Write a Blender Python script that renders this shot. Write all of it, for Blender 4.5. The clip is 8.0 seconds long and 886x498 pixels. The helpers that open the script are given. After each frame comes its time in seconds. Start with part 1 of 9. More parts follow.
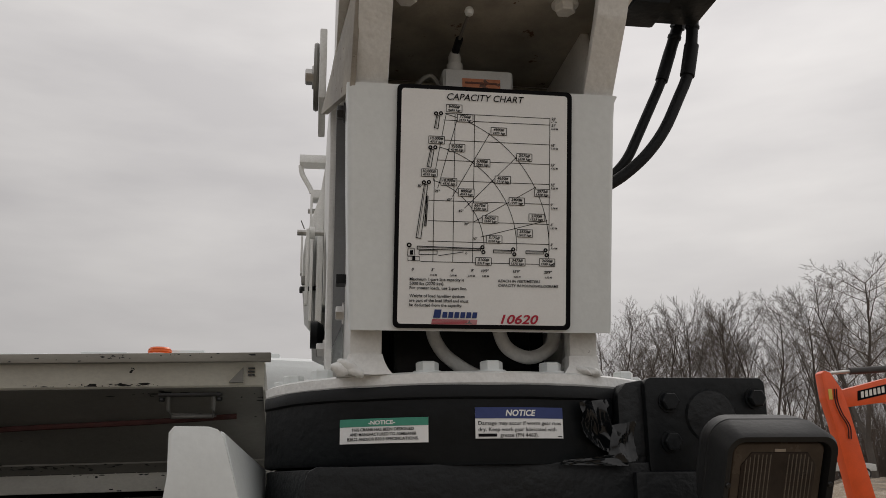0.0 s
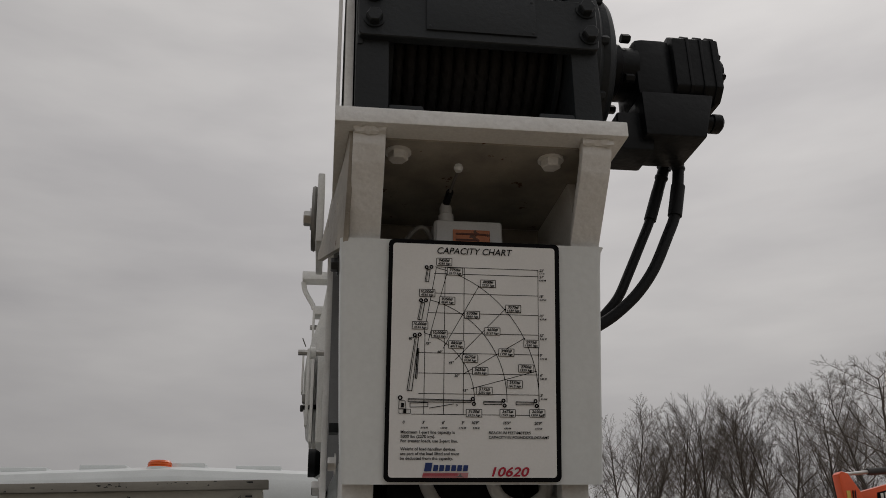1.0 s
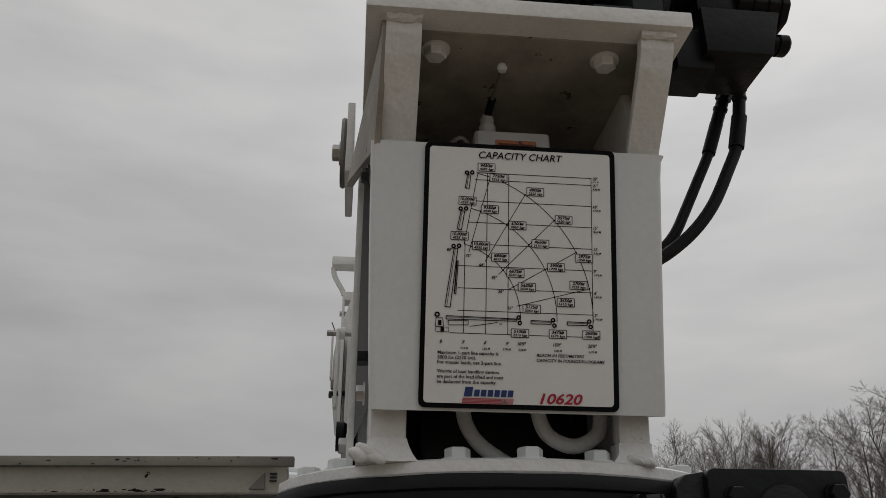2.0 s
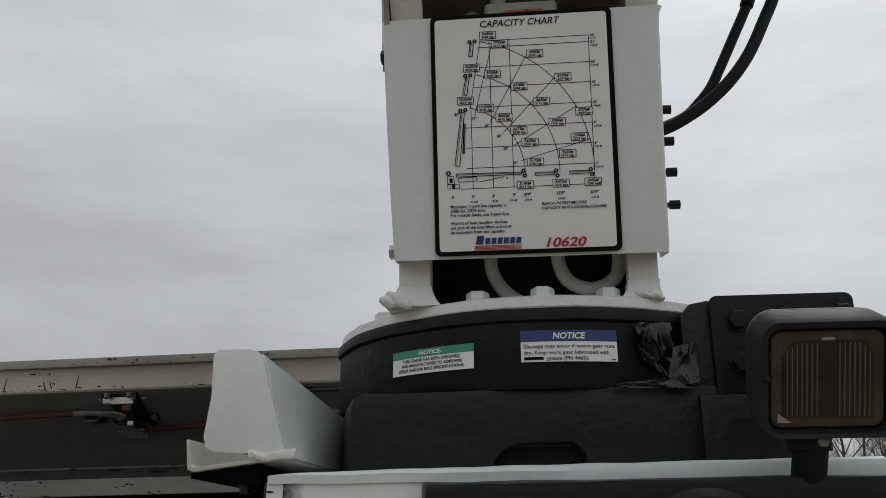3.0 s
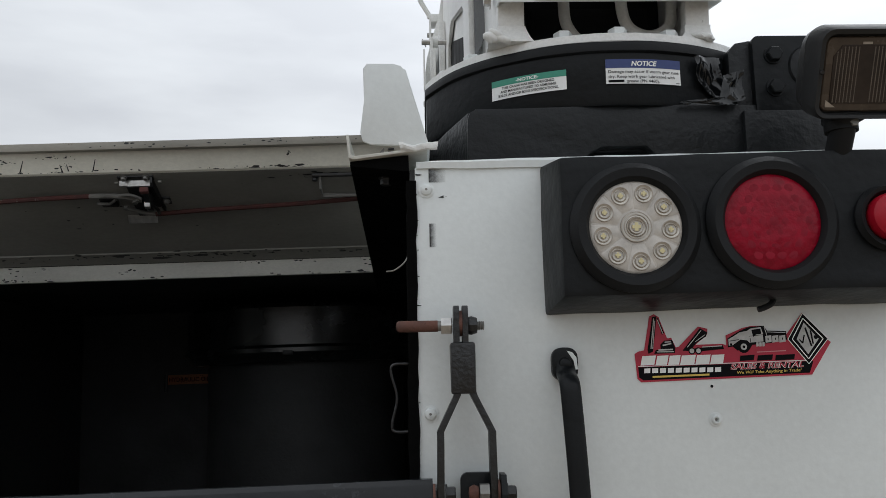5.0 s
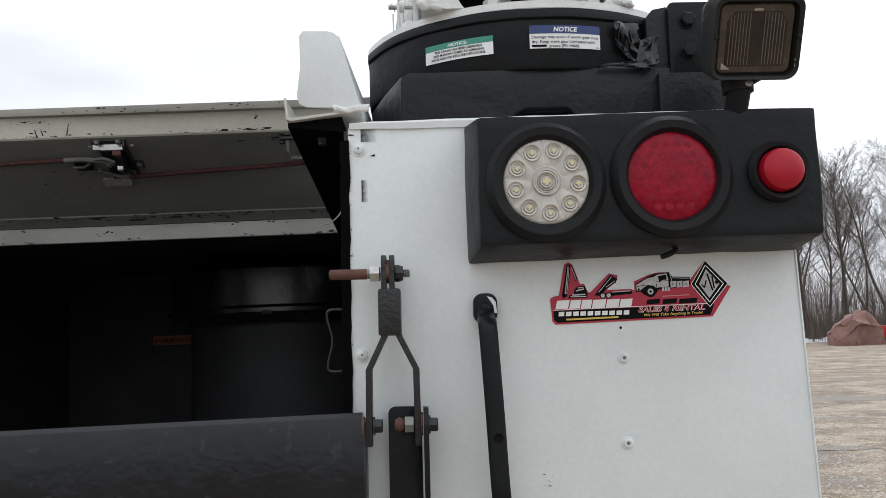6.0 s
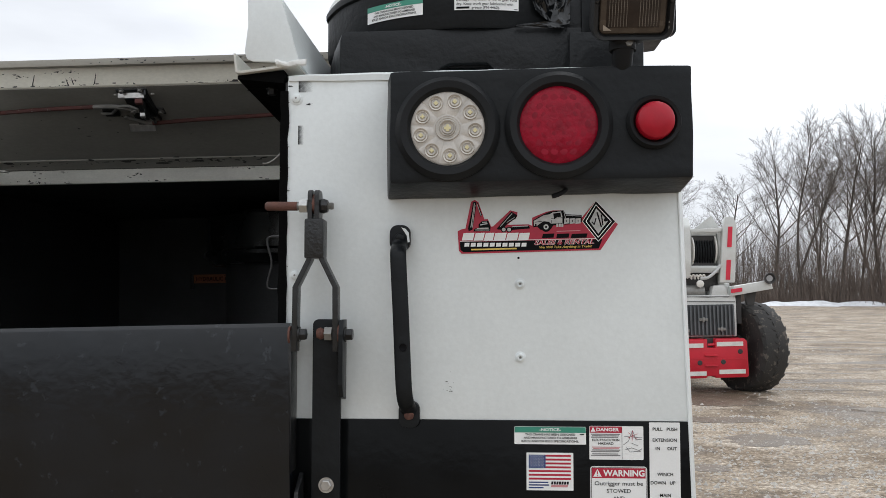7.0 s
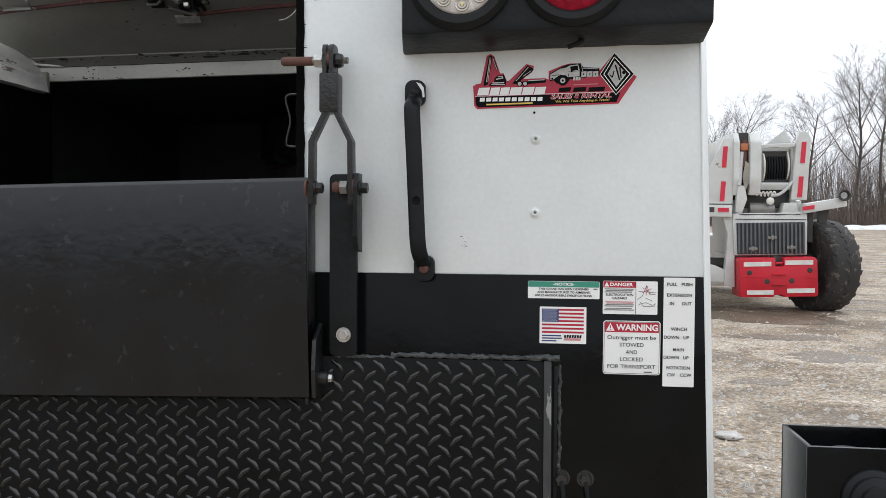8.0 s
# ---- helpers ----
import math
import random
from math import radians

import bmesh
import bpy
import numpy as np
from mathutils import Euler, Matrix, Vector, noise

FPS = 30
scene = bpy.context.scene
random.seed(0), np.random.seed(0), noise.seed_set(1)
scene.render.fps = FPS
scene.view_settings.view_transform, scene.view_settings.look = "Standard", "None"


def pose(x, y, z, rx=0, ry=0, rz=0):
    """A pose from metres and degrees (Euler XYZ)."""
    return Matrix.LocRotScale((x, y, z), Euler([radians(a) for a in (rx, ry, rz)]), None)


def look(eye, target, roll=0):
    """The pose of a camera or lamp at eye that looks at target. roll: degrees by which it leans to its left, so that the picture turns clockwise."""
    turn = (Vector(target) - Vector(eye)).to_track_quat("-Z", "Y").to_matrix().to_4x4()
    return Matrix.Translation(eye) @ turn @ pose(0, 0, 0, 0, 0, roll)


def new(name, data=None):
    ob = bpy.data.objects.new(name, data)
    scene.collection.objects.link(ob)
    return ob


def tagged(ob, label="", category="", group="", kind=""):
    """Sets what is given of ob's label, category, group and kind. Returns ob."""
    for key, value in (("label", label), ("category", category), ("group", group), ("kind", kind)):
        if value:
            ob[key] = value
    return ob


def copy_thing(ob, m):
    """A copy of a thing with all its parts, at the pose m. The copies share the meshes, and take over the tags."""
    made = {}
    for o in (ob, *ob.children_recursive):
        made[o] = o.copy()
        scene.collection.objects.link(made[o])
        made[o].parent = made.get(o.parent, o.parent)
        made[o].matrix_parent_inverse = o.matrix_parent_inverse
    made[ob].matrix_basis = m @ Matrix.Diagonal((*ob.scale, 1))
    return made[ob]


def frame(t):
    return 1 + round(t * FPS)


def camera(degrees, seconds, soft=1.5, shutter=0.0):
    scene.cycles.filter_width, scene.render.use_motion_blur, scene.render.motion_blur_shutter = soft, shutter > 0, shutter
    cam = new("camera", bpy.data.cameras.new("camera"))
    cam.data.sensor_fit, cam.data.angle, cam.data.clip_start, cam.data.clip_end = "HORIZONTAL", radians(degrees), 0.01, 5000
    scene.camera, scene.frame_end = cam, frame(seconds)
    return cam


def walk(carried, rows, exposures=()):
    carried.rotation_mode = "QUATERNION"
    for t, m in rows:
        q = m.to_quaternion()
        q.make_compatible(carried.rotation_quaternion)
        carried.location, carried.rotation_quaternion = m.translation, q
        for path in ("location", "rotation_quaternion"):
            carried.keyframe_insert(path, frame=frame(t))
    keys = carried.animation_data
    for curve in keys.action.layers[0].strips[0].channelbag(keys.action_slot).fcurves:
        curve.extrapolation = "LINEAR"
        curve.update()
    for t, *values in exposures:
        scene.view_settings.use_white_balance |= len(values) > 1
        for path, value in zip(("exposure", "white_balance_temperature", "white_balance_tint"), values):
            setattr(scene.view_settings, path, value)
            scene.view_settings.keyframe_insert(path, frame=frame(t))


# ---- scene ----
cam = camera(55.0, 8.0, soft=0.75)
PATH = [
    (0, (0.029, -0.829, 1.785), (0.316, 1.08, 2.307), -0.7),
    (0.5, (0.042, -0.838, 1.809), (0.307, 1.045, 2.428), -1.1),
    (1, (0.042, -0.868, 1.836), (0.306, 0.973, 2.573), -0.9),
    (1.2, (0.045, -0.877, 1.842), (0.308, 0.945, 2.623), -1.0),
    (2.3, (0.051, -0.69, 1.734), (0.206, 1.142, 2.522), 0.1),
    (2.5, (0.065, -0.686, 1.717), (0.202, 1.162, 2.47), -0.2),
    (2.7, (0.101, -0.722, 1.676), (0.172, 1.127, 2.435), -0.2),
    (3, (0.196, -0.79, 1.669), (0.012, 1.1, 2.294), -0.3),
    (3.2, (0.212, -0.840, 1.659), (0.031, 1.069, 2.225), -0.2),
    (3.5, (0.216, -0.906, 1.66), (-0.007, 1.016, 2.17), 0.2),
    (4, (0.094, -0.965, 1.643), (-0.126, 0.963, 2.127), 0.7),
    (4.2, (0.025, -0.970, 1.614), (-0.151, 0.976, 2.040), 0.8),
    (4.5, (-0.029, -0.957, 1.542), (-0.125, 1.007, 1.904), -0.0),
    (4.7, (-0.039, -0.953, 1.506), (-0.058, 1.019, 1.838), -0.4),
    (5.8, (0.002, -1.001, 1.443), (0.095, 0.983, 1.684), -1.4),
    (6, (0.038, -1.034, 1.445), (0.098, 0.954, 1.662), -1.5),
    (6.2, (0.096, -1.076, 1.438), (0.096, 0.916, 1.616), -1.3),
    (6.5, (0.157, -1.125, 1.432), (0.13, 0.872, 1.547), -0.9),
    (7, (0.233, -1.19, 1.404), (0.14, 0.805, 1.513), 0.1),
    (7.5, (0.29, -1.227, 1.379), (0.13, 0.765, 1.458), -0.2),
    (7.8, (0.311, -1.213, 1.399), (0.094, 0.772, 1.279), -0.1),
    (8, (0.306, -1.187, 1.31), (0.057, 0.796, 1.238), 0.3),
]
walk(cam, [(t, look(eye, target, roll)) for t, eye, target, roll in PATH],
     [(0.0, -0.46, 6750, 12), (0.5, -0.74, 6750, 12), (1.0, -0.95, 6700, 12), (1.2, -0.95, 6700, 12), (2.3, -0.80, 6500, 9), (3.0, -0.52, 6300, 8), (3.5, -0.28, 6250, 8), (4.0, -0.24, 6200, 8), (4.7, -0.10, 6150, 8),
      (5.8, 0.47, 6120, 9), (6.5, 0.53, 6130, 9), (7.0, 0.50, 6150, 9), (7.5, 0.42, 6120, 9), (8.0, 0.72, 6100, 9)])

# ---- world and light ----
world = bpy.data.worlds.new("overcast")
scene.world = world
world.use_nodes = True
wn = world.node_tree
wn.nodes.clear()


def wnode(kind, **values):
    n = wn.nodes.new(kind)
    for key, v in values.items():
        n.inputs[key].default_value = v
    return n


SUN_UP, SUN_ROUND = radians(52), radians(25)
sky = wnode("ShaderNodeTexSky")
sky.sky_type, sky.sun_disc, sky.sun_elevation, sky.sun_rotation = "NISHITA", False, SUN_UP, SUN_ROUND
sky.dust_density, sky.air_density = 4.0, 1.0
grey = wnode("ShaderNodeHueSaturation", Saturation=0.06, Value=0.3)
wn.links.new(sky.outputs[0], grey.inputs["Color"])
coord = wnode("ShaderNodeTexCoord")
sep = wnode("ShaderNodeSeparateXYZ")
wn.links.new(coord.outputs["Generated"], sep.inputs[0])
# overcast dome: brighter towards the zenith
lift = wnode("ShaderNodeMapRange")
lift.inputs["From Min"].default_value, lift.inputs["From Max"].default_value = 0.0, 0.46
lift.inputs["To Min"].default_value, lift.inputs["To Max"].default_value = 0.59, 1.10
wn.links.new(sep.outputs["Z"], lift.inputs["Value"])
stretch = wnode("ShaderNodeMapping")
stretch.inputs["Scale"].default_value = (1.3, 1.3, 5.0)
wn.links.new(coord.outputs["Generated"], stretch.inputs[0])
cloud = wnode("ShaderNodeTexNoise", Scale=2.2, Detail=5.0, Roughness=0.5)
wn.links.new(stretch.outputs[0], cloud.inputs["Vector"])
deck = wnode("ShaderNodeValToRGB")
deck.color_ramp.elements[0].position, deck.color_ramp.elements[0].color = 0.32, (0.76, 0.76, 0.78, 1)
deck.color_ramp.elements[1].position, deck.color_ramp.elements[1].color = 0.72, (1.04, 1.04, 1.04, 1)
wn.links.new(cloud.outputs["Fac"], deck.inputs[0])
mul = wnode("ShaderNodeVectorMath")
mul.operation = "SCALE"
wn.links.new(deck.outputs[0], mul.inputs[0])
wn.links.new(lift.outputs[0], mul.inputs["Scale"])
# and towards the hidden sun
side = wnode("ShaderNodeMapRange")
side.inputs["From Min"].default_value, side.inputs["From Max"].default_value = -0.45, 0.25
side.inputs["To Min"].default_value, side.inputs["To Max"].default_value = 0.85, 1.03
wn.links.new(sep.outputs["X"], side.inputs["Value"])
mul2 = wnode("ShaderNodeVectorMath")
mul2.operation = "SCALE"
wn.links.new(mul.outputs[0], mul2.inputs[0])
wn.links.new(side.outputs[0], mul2.inputs["Scale"])
bg_cloud = wnode("ShaderNodeBackground", Strength=0.905)
wn.links.new(mul2.outputs[0], bg_cloud.inputs["Color"])
bg_sky = wnode("ShaderNodeBackground", Strength=0.05)
wn.links.new(grey.outputs[0], bg_sky.inputs["Color"])
both = wnode("ShaderNodeAddShader")
wn.links.new(bg_cloud.outputs[0], both.inputs[0])
wn.links.new(bg_sky.outputs[0], both.inputs[1])
wout = wnode("ShaderNodeOutputWorld")
wn.links.new(both.outputs[0], wout.inputs[0])

sun = new("sun", bpy.data.lights.new("sun", "SUN"))
sun.data.energy, sun.data.angle, sun.data.color = 0.7, radians(40), (1.0, 0.98, 0.95)
sun.matrix_basis = look((0, 0, 20), Vector((0, 0, 20)) + Vector((math.sin(SUN_ROUND) * -math.cos(SUN_UP), math.cos(SUN_ROUND) * -math.cos(SUN_UP), -math.sin(SUN_UP))))


# ---- materials ----
def mat(name, col, rough=0.5, metal=0.0, var=0.12, vscale=6.0, chips=None, bump=0.0, bscale=150.0, coat=0.0, grain=0.05, spec=0.5, bump2=0.0, bscale2=20.0, stretch=(1, 1, 1)):
    """A painted or raw surface: broad tone change, fine grain, chips (colour, cover, scale) and relief."""
    m = bpy.data.materials.new(name)
    m.use_nodes = True
    t = m.node_tree
    b = t.nodes["Principled BSDF"]
    b.inputs["Roughness"].default_value, b.inputs["Metallic"].default_value = rough, metal
    b.inputs["Coat Weight"].default_value = coat
    b.inputs["Specular IOR Level"].default_value = spec
    tc = t.nodes.new("ShaderNodeTexCoord")
    mp = t.nodes.new("ShaderNodeMapping")
    mp.inputs["Scale"].default_value = stretch
    t.links.new(tc.outputs["Object"], mp.inputs[0])

    def noisy(scale, detail=4.0, roughness=0.55):
        n = t.nodes.new("ShaderNodeTexNoise")
        n.inputs["Scale"].default_value, n.inputs["Detail"].default_value, n.inputs["Roughness"].default_value = scale, detail, roughness
        t.links.new(mp.outputs[0], n.inputs["Vector"])
        return n

    big, fine = noisy(vscale), noisy(vscale * 28, 2.0)
    tone = t.nodes.new("ShaderNodeMapRange")
    tone.inputs["From Min"].default_value, tone.inputs["From Max"].default_value = 0.3, 0.7
    tone.inputs["To Min"].default_value, tone.inputs["To Max"].default_value = 1 - var, 1 + var * 0.6
    t.links.new(big.outputs["Fac"], tone.inputs["Value"])
    tone2 = t.nodes.new("ShaderNodeMapRange")
    tone2.inputs["From Min"].default_value, tone2.inputs["From Max"].default_value = 0.3, 0.7
    tone2.inputs["To Min"].default_value, tone2.inputs["To Max"].default_value = 1 - grain, 1 + grain
    t.links.new(fine.outputs["Fac"], tone2.inputs["Value"])
    both_ = t.nodes.new("ShaderNodeMath")
    both_.operation = "MULTIPLY"
    t.links.new(tone.outputs[0], both_.inputs[0])
    t.links.new(tone2.outputs[0], both_.inputs[1])
    sc = t.nodes.new("ShaderNodeVectorMath")
    sc.operation = "SCALE"
    sc.inputs[0].default_value = col
    t.links.new(both_.outputs[0], sc.inputs["Scale"])
    out = sc.outputs[0]
    if chips:
        ccol, cover, cscale = chips
        cn = noisy(cscale, 5.0, 0.7)
        edge = t.nodes.new("ShaderNodeMapRange")
        edge.inputs["From Min"].default_value, edge.inputs["From Max"].default_value = 1 - cover, 1 - cover + 0.03
        t.links.new(cn.outputs["Fac"], edge.inputs["Value"])
        mix = t.nodes.new("ShaderNodeMix")
        mix.data_type = "RGBA"
        t.links.new(edge.outputs[0], mix.inputs["Factor"])
        t.links.new(out, mix.inputs["A"])
        mix.inputs["B"].default_value = (*ccol, 1)
        out = mix.outputs["Result"]
    t.links.new(out, b.inputs["Base Color"])
    rr = t.nodes.new("ShaderNodeMapRange")
    rr.inputs["From Min"].default_value, rr.inputs["From Max"].default_value = 0.3, 0.7
    rr.inputs["To Min"].default_value, rr.inputs["To Max"].default_value = rough * 0.8, min(1.0, rough * 1.2)
    t.links.new(big.outputs["Fac"], rr.inputs["Value"])
    t.links.new(rr.outputs[0], b.inputs["Roughness"])
    last = None
    for strength, scale_ in ((bump, bscale), (bump2, bscale2)):
        if strength:
            bn = noisy(scale_, 3.0)
            bp = t.nodes.new("ShaderNodeBump")
            bp.inputs["Strength"].default_value, bp.inputs["Distance"].default_value = strength, 0.6 / scale_
            t.links.new(bn.outputs["Fac"], bp.inputs["Height"])
            if last:
                t.links.new(last.outputs[0], bp.inputs["Normal"])
            last = bp
    if last:
        t.links.new(last.outputs[0], b.inputs["Normal"])
    return m


WHITE = mat("white_paint", (0.745, 0.780, 0.775), 0.38, var=0.07, vscale=5, bump=0.05, bscale=60, grain=0.025)
WHITE_OLD = mat("chipped_white_paint", (0.66, 0.65, 0.59), 0.45, var=0.18, vscale=7, chips=((0.05, 0.04, 0.035), 0.29, 70), bump=0.08, bscale=70, stretch=(0.55, 1, 1))
TURRET_GREY = mat("grey_gap_sheet", (0.17, 0.175, 0.18), 0.5, var=0.15, vscale=12, bump=0.1, bscale=90)
WHITE_CAST = mat("thick_white_paint", (0.79, 0.795, 0.775), 0.42, var=0.1, vscale=9, chips=((0.12, 0.09, 0.07), 0.27, 55), bump=0.15, bscale=90, bump2=0.2, bscale2=25)
CREAM = mat("dirty_shaded_cream_paint", (0.275, 0.267, 0.242), 0.55, var=0.25, vscale=4, chips=((0.04, 0.035, 0.03), 0.31, 40), bump=0.1, bscale=70, stretch=(0.6, 1, 1))
INNER = mat("dirty_shaded_inner_paint", (0.36, 0.335, 0.29), 0.6, var=0.45, vscale=14, chips=((0.10, 0.045, 0.025), 0.36, 30), bump=0.15, bscale=80)
BLACK = mat("black_satin_paint", (0.0090, 0.0106, 0.0120), 0.42, var=0.25, vscale=10, bump=0.12, bscale=140, bump2=0.10, bscale2=18, spec=0.2)
CAST = mat("black_painted_casting", (0.0086, 0.0100, 0.0113), 0.42, var=0.3, vscale=12, bump=0.2, bscale=130, bump2=0.14, bscale2=40, spec=0.30)
GLOSS = mat("black_gloss_paint", (0.005, 0.0056, 0.0060), 0.14, var=0.4, vscale=9, chips=((0.11, 0.12, 0.115), 0.262, 130), bump=0.03, bscale=60, spec=0.15)
GATE = mat("scuffed_black_paint", (0.0030, 0.0044, 0.0066), 0.22, var=0.8, vscale=8, chips=((0.015, 0.018, 0.022), 0.39, 42), bump=0.05, bscale=70, bump2=0.05, bscale2=16, spec=0.45)
PLATE = mat("black_tread_plate_paint", (0.0048, 0.0052, 0.0056), 0.40, var=0.35, vscale=9, bump=0.12, bscale=200, spec=0.16)
# paler, glossier copy of the plate paint: the bars' highlights in its colour
TREAD = mat("highlit_tread_paint", (0.0130, 0.0137, 0.0142), 0.22, var=0.45, vscale=14, grain=0.2, spec=0.62)
STUD = mat("shiny_black_stud_paint", (0.020, 0.021, 0.022), 0.22, var=0.3, vscale=40, spec=0.7)
WELD = mat("painted_weld_bead", (0.05, 0.055, 0.055), 0.5, var=0.4, vscale=30, bump=0.6, bscale=140)
RUBBER = mat("black_rubber", (0.0102, 0.0112, 0.0124), 0.55, var=0.25, vscale=14, bump=0.12, bscale=220, spec=0.22)
DARK = mat("dark_cargo_liner", (0.056, 0.057, 0.058), 0.6, var=0.4, vscale=5, bump=0.2, bscale=60)
WINCH = mat("charcoal_winch_paint", (0.020, 0.024, 0.027), 0.5, spec=0.3, var=0.2, vscale=10, bump=0.2, bscale=150)
ROPE = mat("greasy_wire_rope", (0.015, 0.0138, 0.0125), 0.6, spec=0.25, var=0.3, vscale=60, bump=0.5, bscale=400)
ZINC = mat("zinc_plated_steel", (0.55, 0.54, 0.52), 0.35, metal=0.85, var=0.25, vscale=60, bump=0.1, bscale=400)
RUST = mat("rusty_steel", (0.125, 0.055, 0.040), 0.8, var=0.35, vscale=60, chips=((0.09, 0.04, 0.03), 0.42, 90), bump=0.4, bscale=300)
RUSTY_BLACK = mat("worn_black_steel", (0.0115, 0.012, 0.0125), 0.36, var=0.35, vscale=40, chips=((0.10, 0.055, 0.038), 0.31, 80), bump=0.35, bscale=170)
GREY_STEEL = mat("grey_steel", (0.24, 0.235, 0.22), 0.45, metal=0.5, var=0.2, vscale=30, bump=0.1, bscale=200)
BOXGREY = mat("grey_plastic", (0.55, 0.56, 0.55), 0.5, var=0.1, vscale=20)
ORANGE_LABEL = mat("faded_orange_label", (0.50, 0.17, 0.07), 0.5, var=0.4, vscale=60, chips=((0.12, 0.06, 0.04), 0.42, 60))
REDDIODE = mat("red_diode_cup", (0.236, 0.0026, 0.0165), 0.28, var=0.35, vscale=60, spec=0.2)
VINYL = mat("white_vinyl", (0.84, 0.845, 0.83), 0.35, var=0.04, vscale=15, grain=0.02)
INK = mat("black_ink", (0.006, 0.006, 0.007), 0.45, var=0.05, spec=0.06)
GREY_INK = mat("grey_ink", (0.18, 0.18, 0.18), 0.4, var=0.05)
GREEN = mat("green_ink", (0.045, 0.27, 0.185), 0.4, var=0.05)
BLUE = mat("blue_ink", (0.025, 0.045, 0.17), 0.4, var=0.05)
NAVY = mat("navy_ink", (0.015, 0.04, 0.17), 0.4, var=0.05)
RED = mat("red_ink", (0.42, 0.011, 0.040), 0.4, var=0.06)
PINK = mat("faded_red_ink", (0.55, 0.25, 0.26), 0.4, var=0.08)
YELLOW = mat("yellow_ink", (0.7, 0.5, 0.1), 0.4, var=0.05)
REDLENS = mat("red_lens", (0.28, 0.003, 0.019), 0.28, var=0.35, vscale=55, bump=0.25, bscale=70, spec=0.2)
REDDOME = mat("red_dome_lens", (0.40, 0.005, 0.020), 0.42, var=0.15, vscale=40, spec=0.35)
CLEAR = mat("clear_lamp_lens", (0.56, 0.525, 0.475), 0.10, var=0.3, vscale=50, coat=0.5, bump=0.1, bscale=300)
CUP = mat("reflector_cup", (0.50, 0.465, 0.405), 0.2, metal=0.55, var=0.3, vscale=60, coat=0.5)
CLEAR_DARK = mat("lens_ring_shade", (0.35, 0.30, 0.245), 0.2, var=0.15, vscale=80, coat=0.4)
LED = mat("yellow_led_chip", (0.72, 0.64, 0.36), 0.3, var=0.1)
HOOD = mat("weathered_black_plastic", (0.0165, 0.0170, 0.0175), 0.5, var=0.3, vscale=16, bump=0.1, bscale=200, spec=0.3)
LAMPLENS = mat("aged_lamp_glass", (0.030, 0.021, 0.0165), 0.16, var=0.5, vscale=22, coat=0.1, bump=0.1, bscale=200, spec=0.3)
LAMPRIB = mat("lamp_glass_rib", (0.125, 0.105, 0.085), 0.15, var=0.3, vscale=40, coat=0.6)
TAR = mat("shiny_black_wrap", (0.006, 0.007, 0.008), 0.12, var=0.3, vscale=30, bump=0.05, bscale=140, spec=0.5)
EDGEBAR = mat("scuffed_edge_bar", (0.035, 0.036, 0.037), 0.45, var=0.5, vscale=25, chips=((0.22, 0.22, 0.21), 0.40, 60), bump=0.3, bscale=90, stretch=(1, 1, 0.3))
SHEEN_BODY = mat("satin_black_sheen_body", (0.020, 0.022, 0.022), 0.27, var=0.3, vscale=6, bump=0.03, bscale=40, spec=0.9)
MUD = mat("wet_brown_mud", (0.125, 0.092, 0.060), 0.5, var=0.35, vscale=3, chips=((0.30, 0.26, 0.21), 0.42, 24), bump=0.4, bscale=30)
# near-black of sealer and ledge, also laid where the side opening is in shade
BLACK_AND_SHADE = mat("black_paint_and_shade", (0.0025, 0.0025, 0.0025), 0.6, var=0.3, vscale=10, bump=0.2, bscale=60, spec=0.04)
LIP = mat("yellowed_white_paint", (0.70, 0.675, 0.585), 0.42, var=0.14, vscale=6, chips=((0.05, 0.04, 0.035), 0.26, 60), bump=0.08, bscale=70, stretch=(0.55, 1, 1))
FLANGE = mat("stained_cream_paint", (0.33, 0.31, 0.265), 0.5, var=0.3, vscale=9, chips=((0.10, 0.05, 0.03), 0.33, 45), bump=0.1, bscale=70, stretch=(0.4, 1, 1))
RAIL = mat("dirty_white_rail_paint", (0.78, 0.77, 0.72), 0.45, var=0.35, vscale=12, chips=((0.20, 0.15, 0.12), 0.36, 14), bump=0.1, bscale=60, stretch=(1, 0.35, 1))
LAMPRIM = mat("aged_lens_edge", (0.075, 0.058, 0.044), 0.25, var=0.3, vscale=40, spec=0.25)
ROD = mat("rusty_red_rod", (0.085, 0.028, 0.024), 0.7, var=0.4, vscale=30, chips=((0.16, 0.13, 0.12), 0.36, 40), bump=0.2, bscale=200)
BOXGREY_DARK = mat("dull_grey_paint", (0.42, 0.42, 0.42), 0.35, var=0.2, vscale=10)


# ---- builders ----
def thing(name, label, category, at=(0, 0, 0), group="", kind=""):
    e = new(name)
    e.empty_display_size = 0.05
    e.matrix_basis = Matrix.Translation(at)
    return tagged(e, label, category, group, kind)


def mesh_of(name, bm, material, angle=32):
    me = bpy.data.meshes.new(name)
    bmesh.ops.recalc_face_normals(bm, faces=bm.faces)
    bm.to_mesh(me)
    bm.free()
    me.materials.append(material)
    me.shade_smooth()
    me.set_sharp_from_angle(angle=radians(angle))
    return me


def part(name, bm, material, parent, label="", kind=""):
    """Links a bmesh as one mesh under a thing or under a part."""
    ob = new(name, mesh_of(name, bm, material) if isinstance(bm, bmesh.types.BMesh) else bm)
    if parent is not None:
        ob.parent = parent
        if parent.type == "EMPTY":
            ob.matrix_parent_inverse = parent.matrix_basis.inverted()
    return tagged(ob, label, "", "", kind)


def single(name, bm, material, label, category, group="", kind=""):
    return tagged(part(name, bm, material, None), label, category, group, kind)


